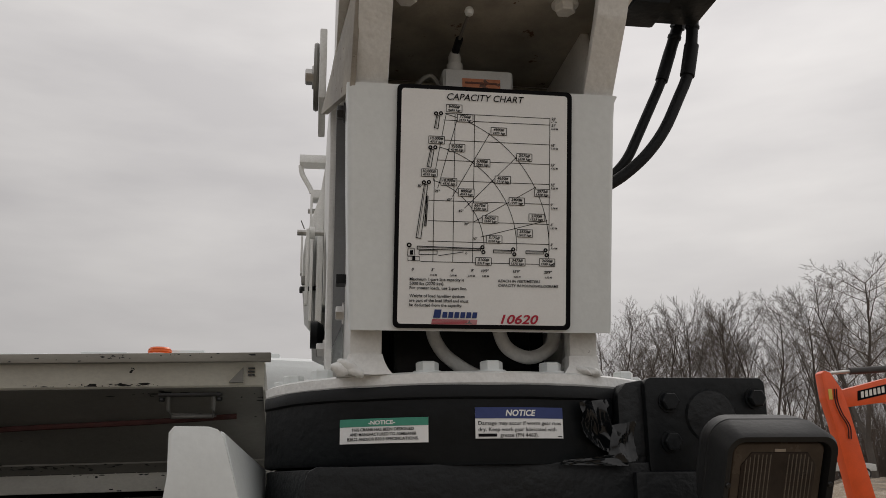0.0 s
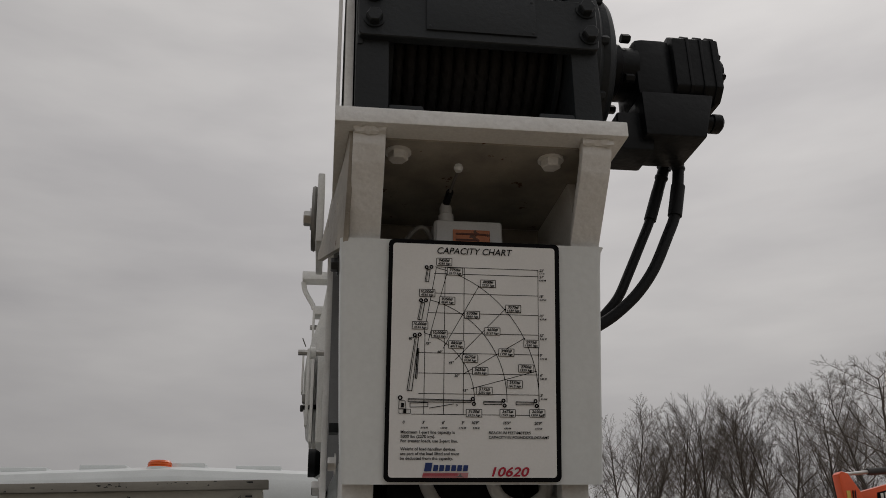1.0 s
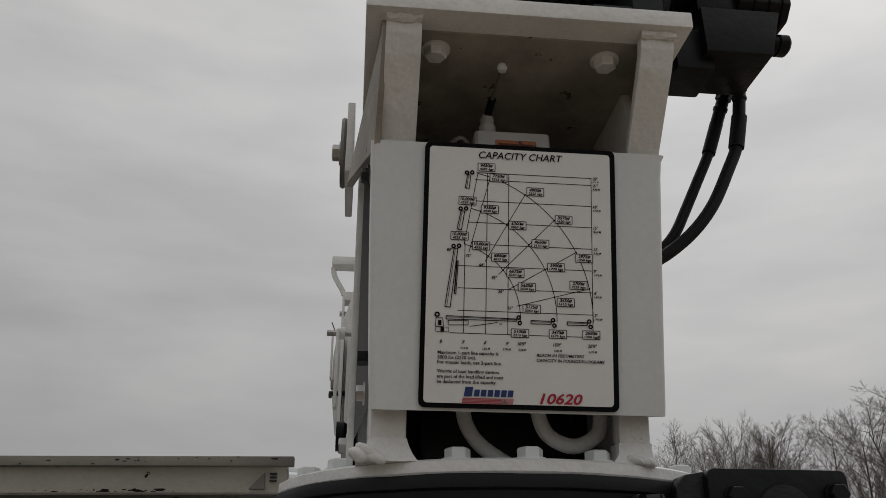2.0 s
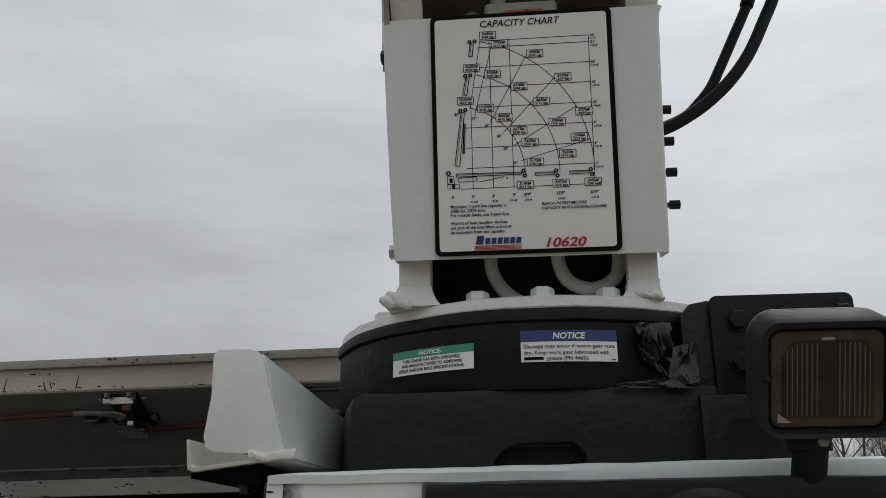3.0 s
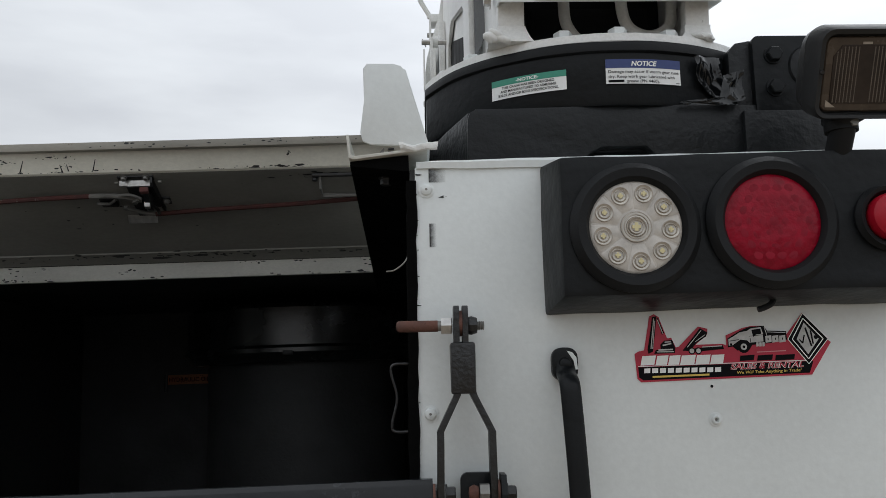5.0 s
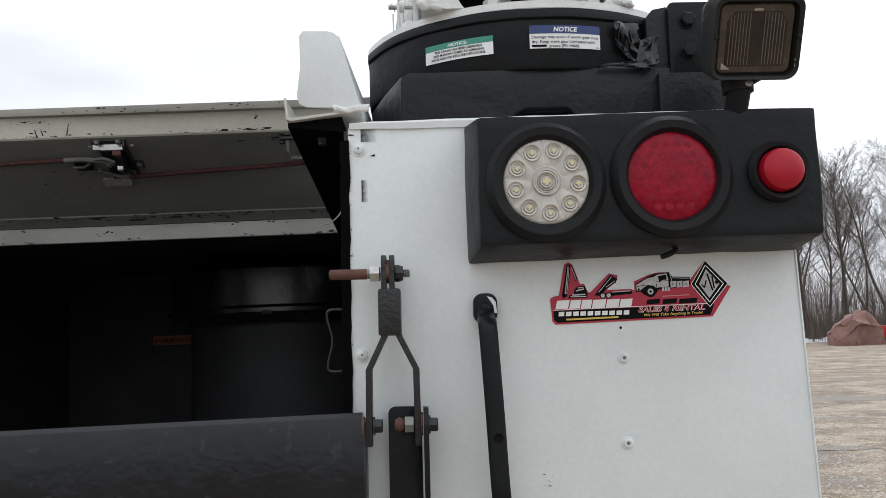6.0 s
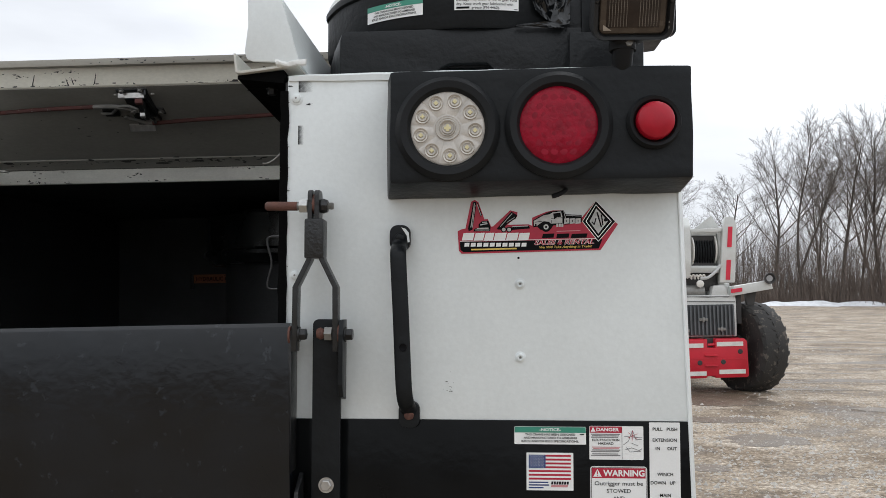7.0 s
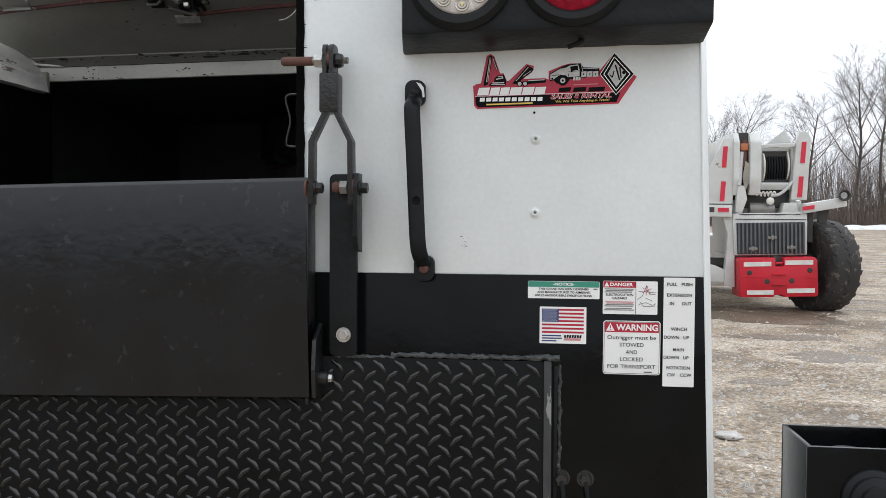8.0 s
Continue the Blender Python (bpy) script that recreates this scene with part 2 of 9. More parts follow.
def put(bm, verts, faces):
    vs = [bm.verts.new(v) for v in verts]
    for f in faces:
        try:
            bm.faces.new([vs[i] for i in f])
        except ValueError:
            pass
    return vs


def soften(bm, r, segs=2):
    if r:
        bmesh.ops.bevel(bm, geom=list(bm.edges), offset=r, segments=segs, profile=0.6, affect="EDGES", clamp_overlap=True)
    return bm


def box(x0, x1, y0, y1, z0, z1, r=0.0, segs=2):
    bm = bmesh.new()
    put(bm, [(x, y, z) for x in (x0, x1) for y in (y0, y1) for z in (z0, z1)],
        [(0, 1, 3, 2), (4, 6, 7, 5), (0, 4, 5, 1), (2, 3, 7, 6), (0, 2, 6, 4), (1, 5, 7, 3)])
    bmesh.ops.recalc_face_normals(bm, faces=bm.faces)
    return soften(bm, r, segs)


def prism(poly, axis, a, b, r=0.0, segs=2):
    """A polygon pushed along an axis: poly is in the two other axes, in their order."""
    def at(p, h):
        return {"x": (h, p[0], p[1]), "y": (p[0], h, p[1]), "z": (p[0], p[1], h)}[axis]
    n = len(poly)
    bm = bmesh.new()
    put(bm, [at(p, a) for p in poly] + [at(p, b) for p in poly],
        [tuple(range(n)), tuple(range(2 * n - 1, n - 1, -1))] + [(i, (i + 1) % n, n + (i + 1) % n, n + i) for i in range(n)])
    bmesh.ops.recalc_face_normals(bm, faces=bm.faces)
    return soften(bm, r, segs)


def hull(bottom, top, r=0.0):
    """Two quads or polygons of the same count, joined by sides."""
    n = len(bottom)
    bm = bmesh.new()
    put(bm, list(bottom) + list(top), [tuple(range(n)), tuple(range(2 * n - 1, n - 1, -1))] + [(i, (i + 1) % n, n + (i + 1) % n, n + i) for i in range(n)])
    bmesh.ops.recalc_face_normals(bm, faces=bm.faces)
    return soften(bm, r)


AXES = {"x": Matrix(((0, 0, 1), (1, 0, 0), (0, 1, 0))).to_4x4(), "y": Matrix(((1, 0, 0), (0, 0, 1), (0, -1, 0))).to_4x4(), "-y": Matrix(((1, 0, 0), (0, 0, -1), (0, 1, 0))).to_4x4(), "z": Matrix.Identity(4)}


def lathe(profile, axis, centre, segs=32):
    """A profile of (radius, height) turned about an axis through centre."""
    bm = bmesh.new()
    rings = []
    for r, h in profile:
        if r < 1e-6:
            rings.append([bm.verts.new((0, 0, h))])
        else:
            rings.append([bm.verts.new((r * math.cos(2 * math.pi * i / segs), r * math.sin(2 * math.pi * i / segs), h)) for i in range(segs)])
    for a, b in zip(rings, rings[1:]):
        for i in range(segs):
            q = [a[i % len(a)], a[(i + 1) % len(a)], b[(i + 1) % len(b)], b[i % len(b)]]
            q = [v for k, v in enumerate(q) if v not in q[:k]]
            if len(q) > 2:
                bm.faces.new(q)
    for ring in (rings[0], rings[-1]):
        if len(ring) > 1 and rings[0] is not rings[-1]:
            bm.faces.new(ring)
    m = AXES[axis] if isinstance(axis, str) else Vector(axis).to_track_quat("Z", "Y").to_matrix().to_4x4()
    bm.transform(Matrix.Translation(centre) @ m)
    return bm


def rod(a, b, r, segs=14, r2=None):
    a, b = Vector(a), Vector(b)
    l = (b - a).length
    return lathe([(0, 0), (r, 0), (r if r2 is None else r2, l), (0, l)], b - a, a, segs)


def smooth_line(pts, steps=6):
    pts = [Vector(p) for p in pts]
    ext = [pts[0] * 2 - pts[1]] + pts + [pts[-1] * 2 - pts[-2]]
    out = []
    for i in range(1, len(ext) - 2):
        p0, p1, p2, p3 = ext[i - 1:i + 3]
        for k in range(steps):
            t = k / steps
            out.append(0.5 * (2 * p1 + (p2 - p0) * t + (2 * p0 - 5 * p1 + 4 * p2 - p3) * t * t + (3 * p1 - p0 - 3 * p2 + p3) * t ** 3))
    return out + [pts[-1]]


def tube(pts, r, segs=10, smooth=True, flat=1.0, up=(0, 1, 0)):
    """A round or oval tube along points; flat: its thickness across `up` over its width."""
    line = smooth_line(pts) if smooth else [Vector(p) for p in pts]
    bm = bmesh.new()
    rings = []
    for i, p in enumerate(line):
        d = (line[min(i + 1, len(line) - 1)] - line[max(i - 1, 0)]).normalized()
        u = Vector(up) - d * d.dot(Vector(up))
        if u.length < 1e-3:
            u = Vector((0, 0, 1)) - d * d.z
            if u.length < 1e-3:
                u = Vector((1, 0, 0))
        u.normalize()
        w = d.cross(u)
        rings.append([bm.verts.new(p + u * (r * flat * math.cos(2 * math.pi * k / segs)) + w * (r * math.sin(2 * math.pi * k / segs))) for k in range(segs)])
    for a, b in zip(rings, rings[1:]):
        for k in range(segs):
            bm.faces.new((a[k], a[(k + 1) % segs], b[(k + 1) % segs], b[k]))
    bm.faces.new(rings[0])
    bm.faces.new(rings[-1])
    return bm


def add(bm, other, m=None):
    if m is not None:
        other.transform(m)
    me = bpy.data.meshes.new("tmp")
    other.to_mesh(me)
    other.free()
    bm.from_mesh(me)
    bpy.data.meshes.remove(me)
    return bm


def merged(*bms):
    bm = bmesh.new()
    for o in bms:
        add(bm, o)
    return bm


def moved(bm, m):
    bm.transform(m)
    return bm


def hexhead(centre, axis, r, h, washer=0.0):
    """A hexagon bolt head on its washer; axis points out of the surface."""
    d = Vector(axis).normalized()
    c = Vector(centre)
    bm = bmesh.new()
    if washer:
        add(bm, lathe([(0, 0), (washer, 0), (washer, r * 0.22), (0, r * 0.22)], d, c, 20))
        c = c + d * r * 0.2
    add(bm, lathe([(0, 0), (r, 0), (r, h * 0.85), (r * 0.86, h), (0, h)], d, c, 6))
    return bm


def jitter(bm, amount, scale, seed=0.0):
    for v in bm.verts:
        v.co += noise.noise_vector(v.co * scale + Vector((seed, seed * 2, 0))) * amount
    return bm


def lettering(text, x, y, width=None, height=0.01, shear=0.0, bold=0.0, align="L"):
    """The text as flat faces in the xy plane, its baseline at y, scaled to a cap height and, where given, a width."""
    cu = bpy.data.curves.new("text", "FONT")
    cu.body, cu.shear, cu.offset, cu.resolution_u, cu.size = text, shear, bold, 3, 1.0
    ob = bpy.data.objects.new("text", cu)
    me = bpy.data.meshes.new_from_object(ob)
    bpy.data.objects.remove(ob)
    bpy.data.curves.remove(cu)
    bm = bmesh.new()
    bm.from_mesh(me)
    bpy.data.meshes.remove(me)
    if not bm.verts:
        return bm
    x0, x1 = min(v.co.x for v in bm.verts), max(v.co.x for v in bm.verts)
    sy = height / 0.729
    sx = sy if width is None else width / (x1 - x0)
    shift = {"L": x0, "C": (x0 + x1) / 2, "R": x1}[align]
    for v in bm.verts:
        v.co = Vector(((v.co.x - shift) * sx + x, v.co.y * sy + y, 0))
    return bm


def flat(poly, h=0.0):
    bm = bmesh.new()
    bm.faces.new([bm.verts.new((p[0], p[1], h)) for p in poly])
    return bm


def rect(x0, y0, x1, y1):
    return flat([(x0, y0), (x1, y0), (x1, y1), (x0, y1)])


def rounded(x0, y0, x1, y1, r, n=5):
    pts = []
    for cx, cy, a in ((x1 - r, y0 + r, -90), (x1 - r, y1 - r, 0), (x0 + r, y1 - r, 90), (x0 + r, y0 + r, 180)):
        for i in range(n + 1):
            w = radians(a + 90 * i / n)
            pts.append((cx + r * math.cos(w), cy + r * math.sin(w)))
    return pts


def line2(a, b, w):
    a, b = Vector((*a, 0)), Vector((*b, 0))
    d = (b - a).normalized() * (w / 2)
    s = Vector((-d.y, d.x, 0))
    return flat([tuple((a + s).xy), tuple((a - s).xy), tuple((b - s).xy), tuple((b + s).xy)])


def disc2(x, y, r, n=14):
    return flat([(x + r * math.cos(2 * math.pi * i / n), y + r * math.sin(2 * math.pi * i / n)) for i in range(n)])


def ring2(x, y, r0, r1, n=24, a0=0, a1=360):
    bm = bmesh.new()
    for i in range(n):
        p, q = radians(a0 + (a1 - a0) * i / n), radians(a0 + (a1 - a0) * (i + 1) / n)
        bm.faces.new([bm.verts.new((x + r * math.cos(w), y + r * math.sin(w), 0)) for r, w in ((r0, p), (r1, p), (r1, q), (r0, q))])
    return bm


def outline(poly, w):
    return merged(*(line2(poly[i], poly[(i + 1) % len(poly)], w) for i in range(len(poly))))


def face_out(origin):
    """The pose of a print on the rear face of the truck: its x to the right, its y up, seen from behind."""
    return Matrix.Translation(origin) @ Matrix(((1, 0, 0), (0, 0, -1), (0, 1, 0))).to_4x4()


def sticker(name, label, poly, m, backing=None, thick=0.0006, category="decal"):
    e = tagged(new(name), label, category)
    e.matrix_basis = Matrix.Translation(m.translation)
    bm = prism(poly, "z", 0.0, thick)
    part("backing", moved(bm, m), backing or VINYL, e)
    return e


def ink(e, name, bms, material, m, level=1, label=""):
    bm = merged(*bms)
    bm.transform(m @ Matrix.Translation((0, 0, 0.0006 + 0.00025 * level)))
    return part(name, bm, material, e, label)


def smear_mat():
    """A dark smear that fades out to one side."""
    m = bpy.data.materials.new("faded_dark_smear")
    m.use_nodes = True
    t = m.node_tree
    b = t.nodes["Principled BSDF"]
    b.inputs["Base Color"].default_value = (0.05, 0.05, 0.052, 1)
    b.inputs["Roughness"].default_value = 0.6
    tc, sep = t.nodes.new("ShaderNodeTexCoord"), t.nodes.new("ShaderNodeSeparateXYZ")
    t.links.new(tc.outputs["Generated"], sep.inputs[0])
    r = t.nodes.new("ShaderNodeValToRGB")
    el = r.color_ramp.elements
    el[0].position, el[0].color = 0.0, (0.95, 0.95, 0.95, 1)
    el[1].position, el[1].color = 1.0, (0, 0, 0, 1)
    mid = el.new(0.22)
    mid.color = (0.42, 0.42, 0.42, 1)
    t.links.new(sep.outputs["X"], r.inputs[0])
    n = t.nodes.new("ShaderNodeTexNoise")
    n.inputs["Scale"].default_value, n.inputs["Detail"].default_value = 160, 4
    t.links.new(tc.outputs["Object"], n.inputs["Vector"])
    k = t.nodes.new("ShaderNodeMath")
    k.operation = "MULTIPLY"
    t.links.new(r.outputs[0], k.inputs[0])
    t.links.new(n.outputs["Fac"], k.inputs[1])
    d = t.nodes.new("ShaderNodeMath")
    d.operation = "MULTIPLY"
    d.inputs[1].default_value = 1.5
    t.links.new(k.outputs[0], d.inputs[0])
    t.links.new(d.outputs[0], b.inputs["Alpha"])
    return m


SMEAR = smear_mat()


# ---- service body of the truck ----
X0, X1, TOP, SEAM, LOW = -0.045, 0.518, 1.715, 1.232, 0.62


def splay(bm):
    """The body's outer corner leans out towards its foot."""
    for v in bm.verts:
        if v.co.x > 0.45:
            v.co.x += (1.235 - v.co.z) * 0.032 - 0.0035
    return bm


def paint_chips(e, seed, place, spots, count, size, tall=1.0):
    """Ragged bare spots lying on a painted face; place(u, v) gives the point on it, spots the clusters (u, v, spread u, spread v); tall: metres to one step of v."""
    rnd = random.Random(seed)
    bm = bmesh.new()
    for i in range(count):
        u0, v0, su, sv = rnd.choice(spots)
        u, v = rnd.gauss(u0, su), rnd.gauss(v0, sv)
        r = size * rnd.uniform(0.3, 1.0) * (2.0 if rnd.random() < 0.12 else 1.0)
        long_ = rnd.choice((0.7, 1.0, 1.8, 2.8))
        ring = []
        for k in range(7):
            w = 2 * math.pi * k / 7
            q = r * rnd.uniform(0.5, 1.2)
            ring.append(bm.verts.new(place(u + q * long_ * math.cos(w), v + q * math.sin(w) * 0.7 / tall)))
        bm.faces.new(ring)
    return part("paint_wear", bm, RUSTY_BLACK, e, "dark chips in the paint", "stuff")


def build_service_body():
    e = thing("service_body", "white steel service truck body with a black painted lower band", "truck body", (0.2, 0.6, 0.6))
    part("rear_panel", splay(box(X0, X1, 0.0, 0.006, SEAM, TOP - 0.004, 0.0015)), WHITE, e, "white painted rear panel")
    low = box(X0, X1 - 0.001, -0.0015, 0.006, LOW, SEAM, 0.001)
    part("lower_panel", splay(low), GLOSS, e, "glossy black painted lower rear panel")
    part("corner_post", splay(prism([(X1 - 0.0015, -0.002), (X1 + 0.0006, -0.0022), (X1 + 0.0165, 0.048), (X1 + 0.0165, 0.056), (X1 + 0.0125, 0.056), (X1 - 0.0015, 0.004)], "z", LOW, TOP - 0.006, 0.0008)), WHITE, e, "white folded corner edge")
    part("side_wall", splay(box(X1 + 0.0125, X1 + 0.0165, 0.056, 2.3, LOW, TOP - 0.004, 0.001)), WHITE, e)
    part("inner_wall", box(X0 - 0.006, X0, 0.012, 1.40, LOW, TOP - 0.004, 0.001), DARK, e, "black painted inner wall of the cargo bay")
    edge = box(X0 - 0.010, X0 + 0.0015, -0.0022, 0.011, LOW, TOP - 0.02)
    bmesh.ops.subdivide_edges(edge, edges=[d for d in edge.edges if abs(d.verts[0].co.z - d.verts[1].co.z) > 0.3], cuts=60)
    part("edge_strip", jitter(edge, 0.0025, 60), BLACK_AND_SHADE, e, "ragged black sealer along the corner")
    # the top plate with its folded, rounded rear edge
    prof = [(-0.003, TOP - 0.006), (-0.004, TOP + 0.004), (-0.002, TOP + 0.010), (0.003, TOP + 0.0125), (0.010, TOP + 0.013), (2.3, TOP + 0.003), (2.3, TOP - 0.004), (0.012, TOP - 0.004), (0.012, TOP - 0.008)]
    top = prism(prof, "x", X0 + 0.002, X1 - 0.015)
    bmesh.ops.subdivide_edges(top, edges=[d for d in top.edges if abs(d.verts[0].co.x - d.verts[1].co.x) > 0.3], cuts=40)
    # the folded edge stands higher towards the outer corner
    for v in top.verts:
        if v.co.z > TOP - 0.002 and v.co.y < 0.5:
            v.co.z = TOP + (v.co.z - TOP) * (0.15 + 0.85 * max(0.0, (v.co.x + 0.043) / 0.56) ** 0.6)
    part("top_plate", jitter(top, 0.0010, 30), WHITE, e, "white top plate with a rounded folded edge")
    for x, z in ((-0.032, 1.684), (-0.031, 1.432)):
        s = part("panel_screw", lathe([(0, 0), (0.0092, 0), (0.0092, 0.0016), (0.0066, 0.0020), (0.0060, 0.0045), (0.0035, 0.0062), (0, 0.0064)], "-y", (x, 0.0005, z), 24), WHITE, e, "painted-over round head screw")
        part("screw_recess", lathe([(0, 0), (0.0016, 0), (0.0016, 0.0005), (0, 0.0005)], "-y", (x, -0.0054, z), 6), GREY_STEEL, s)
    for z in (1.42, 1.3184):
        s = part("rivet", lathe([(0, 0), (0.0080, 0), (0.0078, 0.0014), (0.0056, 0.0022), (0.0050, 0.0044), (0.0036, 0.0052), (0.0024, 0.0048), (0.0021, 0.0016), (0, 0.0016)], "-y", (0.285, 0.0005, z), 24), WHITE, e, "painted pop rivet")
        part("rivet_hole", lathe([(0, 0), (0.0015, 0), (0.0015, 0.0003), (0, 0.0003)], "-y", (0.285, -0.0016, z), 10), GREY_STEEL, s)
    part("drilled_hole", lathe([(0, 0), (0.0017, 0), (0.0017, 0.0006), (0, 0.0006)], "-y", (0.283, 0.0002, 1.4565), 10), INK, e)
    # dark smudges of old sealer beside the corner
    rnd = random.Random(2)
    paint_chips(e, 21, lambda u, v: (u, -0.0006, v), [(-0.0435, rnd.uniform(1.25, 1.71), 0.0016, 0.012) for i in range(14)], 26, 0.0017)
    paint_chips(e, 22, lambda u, v: (u, -0.0006, v), [(-0.013, 1.676, 0.003, 0.0008)], 6, 0.0012)
    for x0, z0, w, h in ((-0.0290, 1.693, 0.020, 0.016), (-0.0290, 1.618, 0.008, 0.027)):
        part("paint_smear", box(x0, x0 + w, -0.0010, -0.0002, z0, z0 + h), SMEAR, e, "dark smear fading across the paint")
    paint_chips(e, 23, lambda u, v: (u, -0.0006, v), [(0.196, 1.285, 0.010, 0.010), (0.185, 1.272, 0.006, 0.004)], 12, 0.0009)
    # the far compartment across the cargo bay, with its drip rail
    part("far_compartment", box(-1.85, -1.296, 0.0, 1.38, LOW, 1.70, 0.004), WHITE, e)
    # black skin on the white compartment's bay side
    part("far_inner_wall", box(-1.296, -1.290, 0.0, 1.39, LOW, 1.70), BLACK_AND_SHADE, e)
    rail = prism([(-1.268, 1.702), (-1.275, 1.745), (-1.288, 1.757), (-1.293, 1.795), (-1.310, 1.828), (-1.80, 1.84), (-1.80, 1.70), (-1.285, 1.698)], "y", 0.02, 1.335)
    bmesh.ops.subdivide_edges(rail, edges=[d for d in rail.edges if abs(d.verts[0].co.y - d.verts[1].co.y) > 0.3], cuts=26)
    for v in rail.verts:
        if v.co.y > 1.12 and v.co.z > 1.75:
            v.co.z = 1.75 + (v.co.z - 1.75) * (1 - 0.40 * min(1.0, (v.co.y - 1.12) / 0.215) ** 1.3)
    jitter(rail, 0.005, 9)
    part("drip_rail", rail, RAIL, e, "white drip rail with a rusty dirt band")
    part("rail_end", box(-1.34, -1.272, 1.335, 1.352, 1.70, 1.765, 0.003), INNER, e)
    part("rail_tab", hull([(-1.315, 1.31, 1.783), (-1.222, 1.325, 1.777), (-1.222, 1.348, 1.777), (-1.315, 1.352, 1.783)], [(-1.315, 1.31, 1.790), (-1.222, 1.325, 1.782), (-1.222, 1.348, 1.782), (-1.315, 1.352, 1.790)], 0.001), RAIL, e, "bent white tab")
    part("cargo_floor", box(-1.29, X0 - 0.006, 0.0, 1.40, 0.95, 0.97), DARK, e)
    # a small bracket of bent rod on the inner wall
    part("rod_bracket", tube([(-0.048, 0.012, 1.487), (-0.070, 0.012, 1.487), (-0.0745, 0.012, 1.478), (-0.068, 0.012, 1.45), (-0.0735, 0.012, 1.422), (-0.070, 0.012, 1.413), (-0.048, 0.012, 1.413)], 0.0016, 8), RUSTY_BLACK, e, "bent black rod bracket")
    part("stray_wire", tube([(-0.05, 0.005, 1.63), (-0.055, -0.002, 1.605), (-0.068, -0.006, 1.592), (-0.078, -0.006, 1.590)], 0.0009, 6), GREY_STEEL, e, "stray bare wire end")
    return e


def settle(e):
    """The box and its lid sit a degree out of level on the body."""
    c = Matrix.Translation((0, 1.43, 1.8))
    e.matrix_basis = c @ Matrix.Rotation(-0.017, 4, "Y") @ c.inverted() @ e.matrix_basis


def build_cargo_box():
    """The enclosed box at the front of the cargo bay, with its open lid."""
    e = thing("cargo_box", "dark enclosed cargo box behind a chipped white header", "truck box", (-0.6, 1.9, 0.97))
    x0, x1, y0, y1 = -1.62, 0.30, 1.43, 3.08
    head = part("header", box(x0, x1, y0 - 0.006, y0 + 0.012, 1.7715, 1.8165, 0.003), WHITE_OLD, e, "chipped white header strip")
    rnd = random.Random(9)
    paint_chips(head, 4, lambda u, v: (min(max(u, x0), x1), y0 - 0.0066, 1.773 + 0.042 * min(max(v, 0), 1)), [(rnd.uniform(x0, 0.0), rnd.choice((0.04, 0.1, 0.55, 0.92)), 0.02, 0.08) for i in range(22)] + [(-1.20, 0.4, 0.05, 0.3)] * 4, 130, 0.0034, 0.042)
    part("roof", box(x0, x1, y0 + 0.012, y1, 1.815, 1.83), DARK, e)
    part("back_wall", box(x0, x1, y1 - 0.02, y1, 0.97, 1.815), DARK, e)
    part("far_wall", box(x0 - 0.02, x0, y0, y1, 0.97, 1.815), DARK, e)
    part("near_wall", box(x1, x1 + 0.02, y0, y1, 0.97, 1.815), DARK, e)
    part("box_floor", box(x0, x1, y0, y1, 0.95, 0.97), DARK, e)
    # made-up rounded body, added so that its gloss gives the highlight in here
    sheen = part("sheen_body", lathe([(0, 1.55), (0.46, 1.55), (0.48, 1.575), (0.495, 1.585), (0.495, 1.600), (0.48, 1.612), (0.48, 1.750), (0.465, 1.766), (0, 1.768)], "z", (-0.53, 2.66, 0), 96), SHEEN_BODY, e, "glossy black rounded body added to catch a highlight deep inside")
    part("sheen_clip", box(-0.55, -0.515, 2.156, 2.168, 1.574, 1.590, 0.002), RUSTY_BLACK, sheen)
    part("sheen_foot", lathe([(0, 0.97), (0.40, 0.97), (0.40, 1.55), (0, 1.55)], "z", (-0.53, 2.66, 0), 64), DARK, sheen)
    part("hanging_strap", box(-1.19, -1.178, 2.88, 2.9, 1.45, 1.53, 0.003), RUSTY_BLACK, e)
    label = part("box_label", box(-1.235, -1.015, 3.052, 3.058, 1.484, 1.527), ORANGE_LABEL, e, "faded orange strip naming the oil")
    words = lettering("HYDRAULIC OIL", 0, 0, 0.185, 0.020, 0, 0.02)
    part("label_words", moved(words, face_out((-1.218, 3.0512, 1.496))), INK, label)
    settle(e)
    return e


